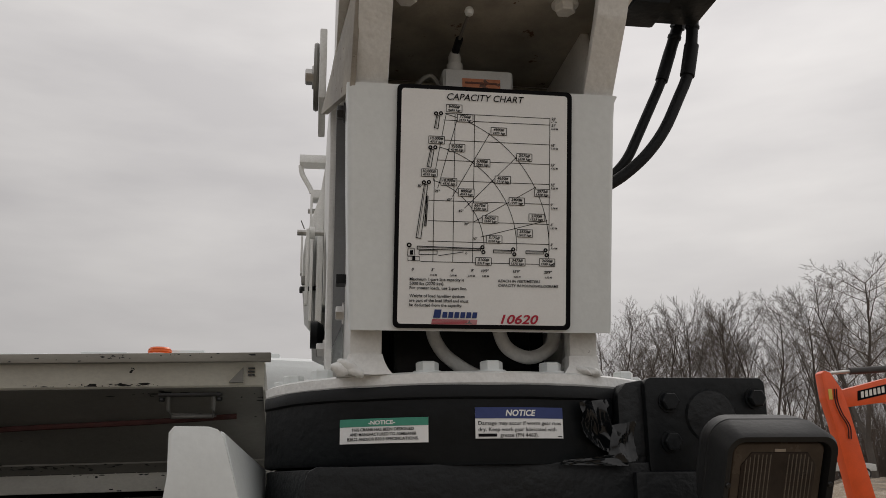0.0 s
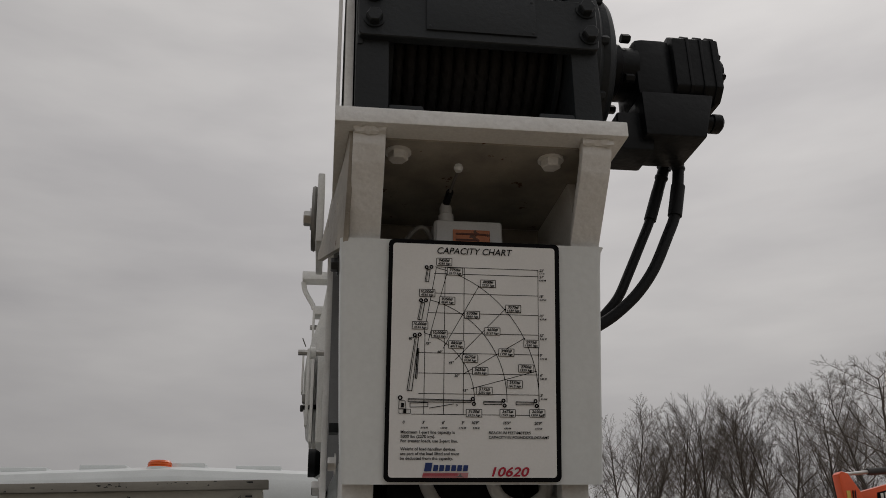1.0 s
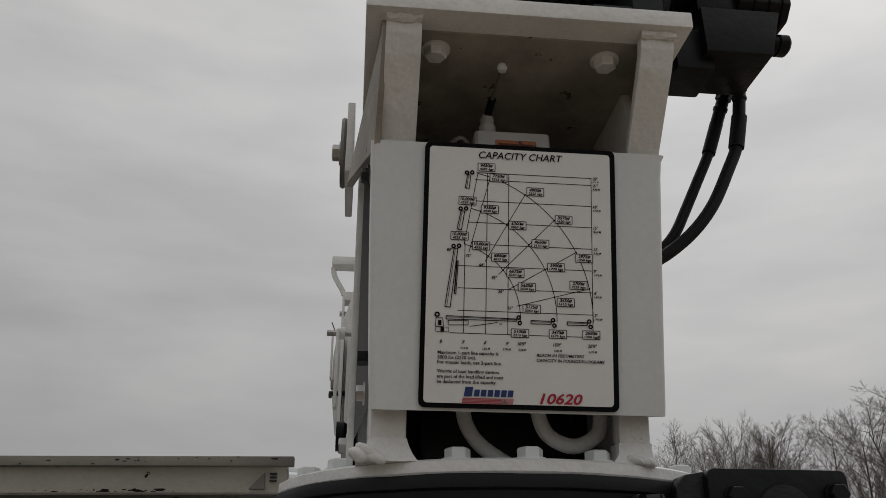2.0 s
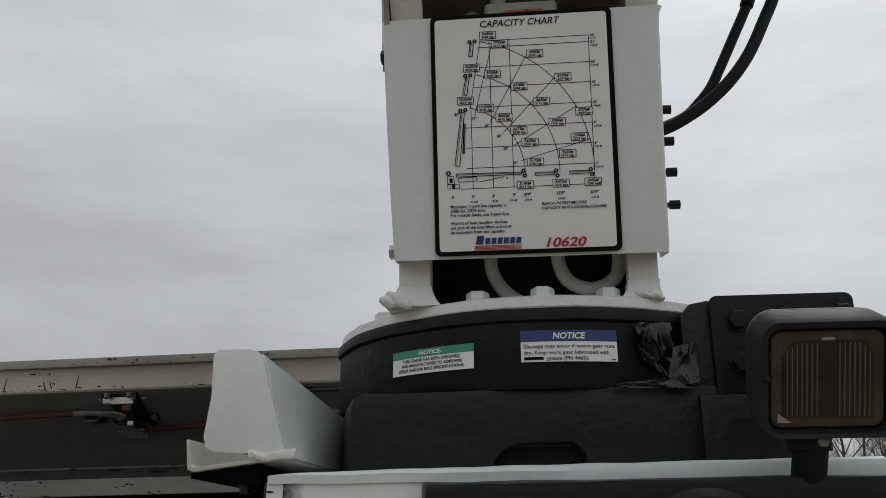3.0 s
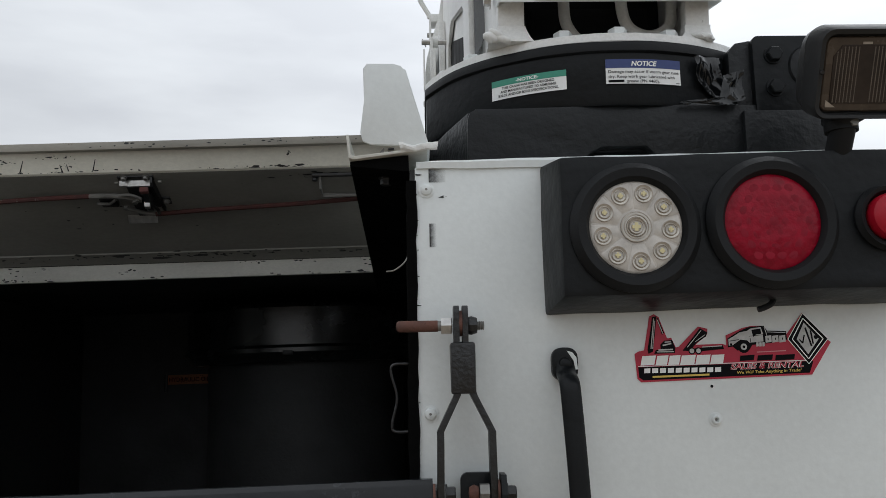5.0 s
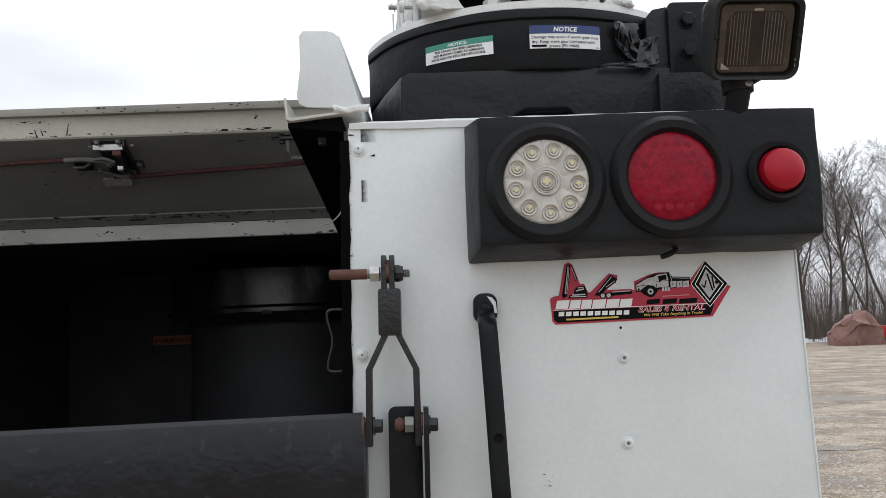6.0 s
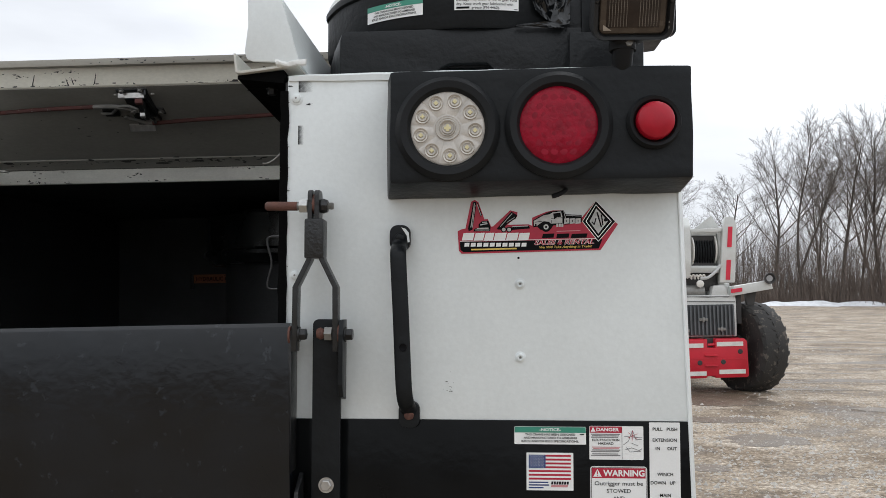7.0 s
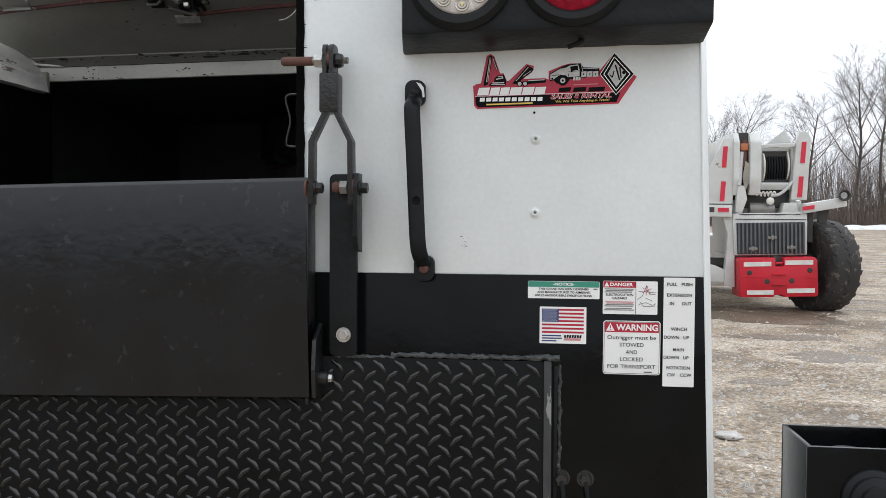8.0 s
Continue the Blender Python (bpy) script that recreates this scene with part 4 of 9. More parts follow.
def build_step_plate():
    """Black tread plate across the rear, with weld beads along its edge."""
    e = thing("tread_plate", "black painted diamond tread plate welded below the tailgate", "tread plate", (-0.4, -0.01, 0.62))
    a, b, top = -1.25, 0.304, 1.113
    part("sheet", box(a, b, -0.010, -0.0035, LOW, top, 0.001), PLATE, e)
    pitch, row = 0.0310, 0.0147
    verts, faces = [], []
    nrow = int((top - LOW - 0.02) / row)
    for j in range(nrow):
        zc = top - 0.012 - j * row
        for i in range(int((b - a) / pitch)):
            xc = b - 0.018 - i * pitch - (0.5 * pitch if j % 2 else 0.0)
            if xc < a + 0.02:
                continue
            ang = radians(42 if j % 2 else -42) + noise.noise((xc * 40, zc * 40, 0)) * 0.06
            ca, sa = math.cos(ang), math.sin(ang)
            k = len(verts)
            ring = ((-0.0132, -0.0010), (-0.0080, 0.0026), (0.0, 0.0046), (0.0080, 0.0026), (0.0132, -0.0010), (0.0075, -0.0036), (0.0, -0.0028), (-0.0075, -0.0036))
            for u, v in ring:
                verts.append((xc + u * ca - v * sa, -0.0100, zc + u * sa + v * ca))
            for u, v in ring:
                u, v = u * 0.72, 0.0006 + (v - 0.0006) * 0.42
                verts.append((xc + u * ca - v * sa, -0.0128, zc + u * sa + v * ca))
            faces += [[k + q, k + (q + 1) % 8, k + 8 + (q + 1) % 8, k + 8 + q] for q in range(8)]
            faces += [[k + 8, k + 9, k + 15], [k + 9, k + 10, k + 14, k + 15], [k + 10, k + 11, k + 13, k + 14], [k + 11, k + 12, k + 13]]
    me = bpy.data.meshes.new("tread")
    me.from_pydata(verts, [], faces)
    me.materials.append(TREAD)
    me.shade_smooth()
    part("tread", me, TREAD, e, "raised diamond tread", "stuff")
    def weld(name, pts, r, seed):
        bm = tube(pts, r, 8, smooth=False)
        bmesh.ops.subdivide_edges(bm, edges=bm.edges, cuts=1)
        return part(name, jitter(bm, 0.0024, 170, seed), WELD, e, "rough painted weld bead")
    weld("weld_bead", [(0.002 + 0.0062 * i, -0.008, top + 0.0005 + 0.0012 * noise.noise((i * 1.7, 4, 0))) for i in range(15)], 0.0026, 3)
    weld("weld_bead", [(0.084 + 0.0062 * i, -0.008, top + 0.0042 + 0.0018 * noise.noise((i * 1.7, 0, 0))) for i in range(35)], 0.0036, 0)
    weld("weld_bead", [(b - 0.028 + 0.0045 * i, -0.009, top + 0.0056 + 0.003 * noise.noise((i * 2.9, 2, 0))) for i in range(11)], 0.0040, 6)
    weld("side_weld", [(b + 0.0175 + 0.0012 * noise.noise((i * 2.1, 7, 0)), -0.003, top - 0.004 - 0.006 * i) for i in range(26)], 0.0024, 9)
    bar = hull([(b - 0.0035, -0.013, LOW), (b + 0.0085, -0.013, LOW), (b + 0.0085, -0.0035, LOW), (b - 0.0035, -0.0035, LOW)], [(b - 0.0045, -0.013, top + 0.001), (b + 0.0060, -0.013, top + 0.001), (b + 0.0060, -0.0035, top + 0.001), (b - 0.0045, -0.0035, top + 0.001)], 0.0012)
    part("edge_bar", bar, EDGEBAR, e, "grey scuffed edge bar")
    part("edge_seam", box(b + 0.0092, b + 0.0150, -0.0045, -0.0012, LOW, top - 0.006, 0.001), BLACK, e)
    return e


def build_studs():
    for x in (0.3250, 0.3580):
        e = thing("bolt_stud", "black painted stud and nut with a cable on the lower panel", "bolt", (x, -0.01, 0.94), "studs beside the tread plate")
        part("nut", hexhead((x, -0.0015, 0.950), (0, -1, 0), 0.0090, 0.011, 0.0120), STUD, e)
        part("tail", tube([(x, -0.013, 0.948), (x + 0.003, -0.014, 0.925), (x + 0.004, -0.010, 0.86), (x + 0.004, -0.004, 0.75)], 0.0035, 8), RUBBER, e)


def build_outrigger():
    e = thing("outrigger_leg", "black steel outrigger tube with an open top", "outrigger", (0.69, -0.045, 0.0))
    x0, x1, y0, y1, z0, z1, w = 0.622, 0.758, -0.105, 0.012, 0.35, 1.033, 0.006
    for n, q in (("front_wall", (x0, x1, y0, y0 + w)), ("back_wall", (x0, x1, y1 - w, y1)), ("side_wall", (x0, x0 + w, y0 + w, y1 - w)), ("side_wall", (x1 - w, x1, y0 + w, y1 - w))):
        part(n, box(*q, z0, z1, 0.0015), GLOSS, e)
    part("inner_screw", lathe([(0, 0), (0.030, 0), (0.030, 0.012), (0.022, 0.02), (0.022, 0.05), (0, 0.052)], "z", (0.690, -0.045, 0.965), 20), RUBBER, e)
    part("end_cap", lathe([(0, 0), (0.036, 0), (0.036, 0.006), (0.030, 0.010), (0.030, 0.018), (0.022, 0.022), (0.022, 0.03), (0.008, 0.034), (0, 0.034)], "-y", (0.698, y0, 0.972), 32), RUBBER, e, "ribbed black rubber cap")
    part("clamp_ring", tube([(0.60 + 0.012 * i, -0.10 + 0.004 * noise.noise((i, 0, 0)), 0.942 + 0.004 * math.sin(i * 2.1)) for i in range(5)], 0.008, 8), BLACK, e)
    part("foot", lathe([(0, 0), (0.11, 0), (0.11, 0.02), (0.035, 0.05), (0.035, 0.36), (0, 0.36)], "z", (0.69, -0.045, 0.0), 24), BLACK, e)
    return e


def build_saddle():
    """The bent white stop plate on the corner of the body, with its tray and black gusset."""
    e = thing("boom_rest_bracket", "bent white steel bracket welded to the body corner", "bracket", (-0.06, 0.05, 1.72))
    poly = [(-0.1035, 1.829), (-0.099, 1.835), (-0.068, 1.8345), (-0.060, 1.832), (-0.0545, 1.826), (-0.0275, 1.735), (-0.095, 1.738), (-0.104, 1.742), (-0.107, 1.752), (-0.1025, 1.79)]
    part("front_plate", prism(poly, "y", -0.004, 0.001, 0.0008), WHITE, e)
    part("side_plate", hull([(-0.0580, 0.001, 1.831), (-0.0315, 0.001, 1.734), (-0.0320, 0.290, 1.735), (-0.0345, 0.290, 1.798)], [(-0.0540, 0.001, 1.829), (-0.0270, 0.001, 1.734), (-0.0275, 0.290, 1.735), (-0.0300, 0.290, 1.798)], 0.0006), WHITE, e)
    tray = prism([(-0.1235, 1.750), (-0.1205, 1.750), (-0.1180, 1.727), (-0.1140, 1.7245), (-0.0300, 1.7345), (-0.0300, 1.7315), (-0.1145, 1.7205), (-0.1205, 1.7225)], "y", -0.003, 0.29, 0.0005)
    part("tray", tray, WHITE_OLD, e)
    bead = tube([(-0.062 + 0.004 * i, -0.003, 1.7345 + 0.0015 * noise.noise((i * 2.3, 1, 0))) for i in range(12)], 0.0045, 8, smooth=False)
    bmesh.ops.subdivide_edges(bead, edges=bead.edges, cuts=1)
    part("weld_bead", jitter(bead, 0.0035, 75), WHITE_CAST, e, "lumpy painted weld bead")
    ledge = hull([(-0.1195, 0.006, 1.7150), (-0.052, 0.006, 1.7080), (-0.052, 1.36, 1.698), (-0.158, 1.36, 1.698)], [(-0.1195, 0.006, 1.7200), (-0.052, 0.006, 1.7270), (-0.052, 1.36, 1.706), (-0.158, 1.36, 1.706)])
    part("ledge", ledge, BLACK_AND_SHADE, e, "black ledge under the tray")
    part("gusset_bolt", hexhead((-0.080, 0.05, 1.711), (0, 0, -1), 0.007, 0.008, 0.009), RUSTY_BLACK, e)
    return e


build_service_body()
build_cargo_box()
build_lid()
build_tailgate()
build_latch_strap()
build_link()
build_grab_handle()
build_light_box()
build_step_plate()
build_studs()
build_outrigger()
build_saddle()


# ---- crane on the body ----
RC = Vector((0.216, 0.303, 0.0))      # the crane's turning axis
LEAN = math.atan(0.2)                 # the cover leans back towards its foot
MAST = Matrix(((1, 0, 0, 0.205), (0, math.cos(LEAN), -math.sin(LEAN), 0.052), (0, math.sin(LEAN), math.cos(LEAN), 1.94), (0, 0, 0, 1)))
CHART = MAST @ Matrix(((1, 0, 0, 0), (0, 0, -1, 0), (0, 1, 0, 0), (0, 0, 0, 1)))


def trim(bm, x):
    """Cut away all that lies beyond x, towards the cargo bay."""
    bmesh.ops.bisect_plane(bm, geom=list(bm.verts) + list(bm.edges) + list(bm.faces), plane_co=(x, 0, 0), plane_no=(-1, 0, 0), clear_outer=True)
    bmesh.ops.holes_fill(bm, edges=[d for d in bm.edges if d.is_boundary])
    return bm


def build_crane_base():
    e = thing("slew_gearbox", "black painted cast gear housing under the crane's slew ring", "crane base", (0.216, 0.25, 1.718))
    front = [(0.020, 1.712), (0.020, 1.785), (0.023, 1.7935), (0.031, 1.7975), (0.06, 1.7985), (0.15, 1.8000), (0.30, 1.801), (0.40, 1.799), (0.40, 1.712), (0.252, 1.712), (0.250, 1.738), (0.240, 1.748), (0.184, 1.748), (0.171, 1.741), (0.162, 1.731), (0.160, 1.712)]
    bm = prism(front, "y", 0.054, 0.095)
    part("front_casting", jitter(soften(bm, 0.003), 0.0012, 40), CAST, e)
    part("slot_back", box(0.155, 0.26, 0.088, 0.094, 1.712, 1.75), RUBBER, e)
    body = [(0.021, 0.060), (0.156, 0.060), (0.156, 0.094), (0.256, 0.094), (0.256, 0.060), (0.400, 0.060), (0.440, 0.20), (0.440, 0.52), (-0.026, 0.52), (-0.0265, 0.235), (-0.004, 0.145)]
    part("housing", soften(prism(body, "z", 1.713, 1.7955), 0.004), CAST, e)
    part("gear_neck", lathe([(0, 1.745), (0.236, 1.745), (0.236, 1.797), (0, 1.797)], "z", RC, 64), CAST, e)
    return e


def build_slew_ring():
    e = thing("slew_ring", "round black slew ring guard with a rubber lip", "slew ring", (0.216, 0.303, 1.80))
    part("guard", trim(lathe([(0.20, 1.796), (0.255, 1.799), (0.2575, 1.803), (0.258, 1.866), (0.20, 1.866)], "z", RC, 96), -0.0285), BLACK, e)
    lip = lathe([(0.20, 1.866), (0.2585, 1.865), (0.2625, 1.867), (0.263, 1.874), (0.2605, 1.8795), (0.20, 1.8795)], "z", RC, 96)
    part("lip", trim(jitter(lip, 0.0012, 18), -0.0300), RUBBER, e, "grey-black rubber lip")
    # torn plastic wrap, crumpled between the guard and the block
    def crumple(corners, n, m_, fold, seed):
        """A sheet between four corners, creased by ridged noise."""
        bm = bmesh.new()
        p00, p10, p01, p11 = (Vector(c) for c in corners)
        grid = []
        for j in range(m_ + 1):
            row = []
            for i in range(n + 1):
                u, v = i / n, j / m_
                p = p00 * (1 - u) * (1 - v) + p10 * u * (1 - v) + p01 * (1 - u) * v + p11 * u * v
                q = Vector((u * 1.7 + seed, v * 1.5 + 0.6 * u, seed * 1.7))
                h = (1 - 2.2 * abs(noise.noise(q))) * fold + (1 - 2 * abs(noise.noise(q * 2.3))) * fold * 0.3
                row.append(bm.verts.new(p + Vector((0.25 * h, -h, 0.3 * h * noise.noise(q * 1.7)))))
            grid.append(row)
        for r0, r1 in zip(grid, grid[1:]):
            for i in range(n):
                bm.faces.new((r0[i], r0[i + 1], r1[i + 1], r1[i]))
        bmesh.ops.recalc_face_normals(bm, faces=bm.faces)
        bmesh.ops.solidify(bm, geom=list(bm.faces), thickness=0.0006)
        return bm
    for corners, n, m_, fold, seed in (([(0.310, 0.058, 1.826), (0.346, 0.074, 1.806), (0.304, 0.054, 1.862), (0.348, 0.078, 1.868)], 26, 34, 0.005, 1.3),
                                       ([(0.330, 0.050, 1.799), (0.360, 0.046, 1.801), (0.340, 0.056, 1.838), (0.362, 0.050, 1.842)], 26, 26, 0.005, 5.2),
                                       ([(0.278, 0.049, 1.798), (0.352, 0.046, 1.796), (0.284, 0.050, 1.803), (0.350, 0.046, 1.808)], 40, 12, 0.003, 4.1)):
        part("torn_wrap", crumple(corners, n, m_, fold, seed), TAR, e, "shiny crumpled black wrap")
    return e


def build_mount_block():
    e = thing("lamp_mount_block", "black painted steel block with hexagon bolts", "mounting block", (0.44, 0.10, 1.72))
    part("face_plate", prism(rounded(0.379, 1.786, 0.517, 1.8885, 0.008), "y", 0.052, 0.064, 0.0015), BLACK, e)
    part("block", soften(prism([(0.352, 1.735), (0.352, 1.872), (0.362, 1.884), (0.379, 1.887), (0.505, 1.887), (0.505, 1.79), (0.470, 1.785), (0.470, 1.718), (0.36, 1.718)], "y", 0.064, 0.15), 0.003), CAST, e)
    part("pedestal", box(0.36, 0.468, 0.045, 0.15, 1.717, 1.790, 0.003), CAST, e)
    part("boss", lathe([(0, 0), (0.029, 0), (0.027, 0.003), (0.012, 0.005), (0, 0.005)], "-y", (0.451, 0.052, 1.847), 28), CAST, e)
    for x, z in ((0.404, 1.8625), (0.404, 1.8205), (0.5035, 1.866)):
        part("block_bolt", hexhead((x, 0.052, z), (0, -1, 0), 0.0098, 0.008, 0.0115), BLACK, e)
    return e


def build_turret():
    e = thing("crane_turret", "white painted welded crane turret with bolted foot plate", "crane turret", (0.216, 0.303, 1.88))
    part("foot_plate", trim(lathe([(0, 1.8795), (0.2545, 1.8795), (0.2560, 1.882), (0.2550, 1.892), (0.250, 1.8945), (0, 1.8945)], "z", RC, 96), -0.0305), WHITE_CAST, e)
    for k in (0, 1, -1, 3, -3, 4, -4, 5, -5, 6, -6):
        w = radians(-90 + 17.4 * k)
        c = RC + Vector((0.2285 * math.cos(w), 0.2285 * math.sin(w), 1.8945))
        part("foot_bolt", hexhead(c, (0, 0, 1), 0.0125, 0.0105, 0.0155), WHITE, e, "white painted hexagon bolt")
    for x0, x1 in ((0.0635, 0.098), (0.306, 0.3375)):
        # front flange of each side, leaning with the cover
        part("front_flange", soften(prism([(0.0815, 1.8945), (0.1015, 1.8945), (0.1015, 1.93), (0.050, 2.20), (0.034, 2.20), (0.076, 1.955)], "x", x0, x1), 0.003), WHITE_CAST, e)
        lx, rx_ = (0.013, 0.012) if x0 < 0.2 else (0.010, 0.004)
        skirt = hull([(x0 - lx, 0.072, 1.893), (x1 + rx_, 0.074, 1.893), (x1 + rx_, 0.112, 1.893), (x0 - lx, 0.112, 1.893)], [(x0 - 0.001, 0.0785, 1.915), (x1 + 0.001, 0.0785, 1.915), (x1 + 0.001, 0.103, 1.915), (x0 - 0.001, 0.103, 1.915)])
        bmesh.ops.subdivide_edges(skirt, edges=skirt.edges, cuts=7, use_grid_fill=True)
        for v in skirt.verts:
            # the skirt flares in a hollow curve
            f = min(max((v.co.z - 1.893) / 0.022, 0.0), 1.0)
            mid = (x0 + x1) / 2
            v.co.x = mid + (v.co.x - mid) * (1 - 0.11 * 4 * f * (1 - f))
        part("foot_skirt", jitter(skirt, 0.0012, 60), WHITE_CAST, e, "flared painted foot")
        for dx, dz, rx, rz in ((-0.010, 0.0, 0.011, 0.007), (0.004, -0.001, 0.013, 0.006), (-0.002, 0.004, 0.012, 0.006)) if x0 < 0.2 else ((0.024, 0.000, 0.009, 0.005), (0.014, 0.001, 0.010, 0.004)):
            fil = bmesh.new()
            bmesh.ops.create_icosphere(fil, subdivisions=3, radius=1.0)
            fil.transform(Matrix.Translation((x0 + dx, 0.074, 1.897 + dz)) @ Matrix.Rotation(0.35, 4, "Y") @ Matrix.Diagonal((rx, 0.007, rz, 1)))
            part("foot_weld", jitter(jitter(fil, 0.0025, 70), 0.0010, 200), WHITE_CAST, e, "lumpy painted weld")
    web = [(0.095, 1.8945), (0.36, 1.8945), (0.33, 1.98), (0.30, 2.30), (0.045, 2.30), (0.025, 2.22)]
    part("side_web", prism(web, "x", 0.064, 0.074, 0.001), WHITE_CAST, e)
    part("side_web", prism(web, "x", 0.328, 0.338, 0.001), WHITE_CAST, e)
    # outer side plate, cut out low down over a black sheet in place of shade
    outer = [(0.30, 1.8945), (0.452, 1.8945), (0.458, 2.02), (0.466, 2.115), (0.50, 2.135), (1.00, 2.325), (1.20, 2.34), (1.25, 2.22), (1.60, 2.25), (1.60, 2.70), (1.20, 2.635), (0.62, 2.45), (0.30, 2.32)]
    part("outer_plate", prism(outer, "x", 0.0400, 0.0485, 0.0012), WHITE_CAST, e)
    part("hollow_shade", prism([(0.445, 1.8945), (0.450, 2.060), (1.32, 2.40), (1.34, 2.20), (1.15, 2.10), (0.70, 1.90), (0.60, 1.88), (0.559, 1.8945)], "x", 0.0487, 0.0512), BLACK_AND_SHADE, e, "black sheet standing in for shade behind the side plate")
    # flat grey sheet between the side plate and the cover
    part("side_filler", prism([(0.0480, 2.30), (0.0640, 2.30), (0.0640, 1.99), (0.0485, 1.952)], "y", 0.290, 0.296), TURRET_GREY, e, "grey sheet closing the gap beside the cover")
    part("toe_tab", prism([(0.36, 1.8945), (0.43, 1.8945), (0.41, 1.918), (0.38, 1.922)], "x", 0.012, 0.028, 0.002), WHITE_CAST, e)
    part("cross_wall", box(0.074, 0.328, 0.27, 0.28, 1.8945, 2.20), RUBBER, e, "black inner wall")
    part("inner_gearbox", soften(box(0.12, 0.29, 0.19, 0.26, 1.8945, 1.99), 0.006), CAST, e)
    return e


def build_pipes():
    for label, pts in (("white painted pipe curving into the turret", [(0.160, 0.14, 1.985), (0.161, 0.14, 1.952), (0.167, 0.14, 1.935), (0.178, 0.14, 1.921), (0.197, 0.142, 1.908), (0.215, 0.145, 1.899)]),
                       ("scuffed white pipe bent in a loop in the turret", [(0.234, 0.125, 1.99), (0.236, 0.125, 1.955), (0.242, 0.125, 1.935), (0.254, 0.125, 1.924), (0.272, 0.125, 1.919), (0.291, 0.126, 1.926), (0.302, 0.128, 1.942), (0.305, 0.13, 1.99)])):
        single("hydraulic_pipe", tube(pts, 0.0078, 14), WHITE_CAST, label, "pipe", "pipes in the turret foot")


def build_cover():
    e = thing("chart_cover", "white bent sheet metal cover bolted over the turret front", "cover", (0.205, 0.06, 1.94))
    # a sheet bent round both sides, with rounded folds; in the leaning frame
    th, r = 0.0022, 0.006
    def section(wl, wr, dl, dr):
        pts = [(wl, dl)]
        for i in range(6):
            a = radians(180 + 18 * i)
            pts.append((wl + r + r * math.cos(a), r + r * math.sin(a)))
        for i in range(6):
            a = radians(270 + 18 * i)
            pts.append((wr - r + r * math.cos(a), r + r * math.sin(a)))
        return pts + [(wr, dr)]
    bm = bmesh.new()
    rows = []
    for v, wl, wr, dl, dr in ((-0.004, -0.1425, 0.1415, 0.030, 0.055), (0.006, -0.1435, 0.1420, 0.062, 0.060), (0.06, -0.1460, 0.1422, 0.066, 0.060), (0.15, -0.1490, 0.1430, 0.066, 0.060), (0.235, -0.1510, 0.1440, 0.066, 0.060), (0.252, -0.1520, 0.1450, 0.064, 0.056), (0.2585, -0.1520, 0.1480, 0.060, 0.050)):
        rows.append([bm.verts.new((x, y, v)) for x, y in section(wl, wr, dl, dr)])
    for a, b in zip(rows, rows[1:]):
        for i in range(len(a) - 1):
            bm.faces.new((a[i], a[i + 1], b[i + 1], b[i]))
    bmesh.ops.recalc_face_normals(bm, faces=bm.faces)
    bmesh.ops.solidify(bm, geom=list(bm.faces), thickness=th)
    part("sheet", moved(bm, MAST), WHITE, e)
    for x, y, z in ((0.0535, 0.108, 1.964), (0.049, 0.055, 2.181)):
        part("cover_bolt", hexhead((x + 0.004, y, z), (-1, 0, 0), 0.0082, 0.0075, 0.012), ZINC if z < 2 else RUSTY_BLACK, e, "plated bolt and washer")
    part("side_clip", box(0.0485, 0.060, 0.125, 0.145, 2.002, 2.013, 0.001), RUBBER, e, "black rubber clip")
    for z in (2.161, 2.118, 2.077, 2.035):
        f = part("grease_fitting", rod((0.336, 0.18, z), (0.3735, 0.18, z), 0.0036, 10), RUSTY_BLACK, e, "black hydraulic fitting")
        part("cap", rod((0.3735, 0.18, z), (0.3855, 0.18, z), 0.0056, 12), RUBBER, f)
    return e


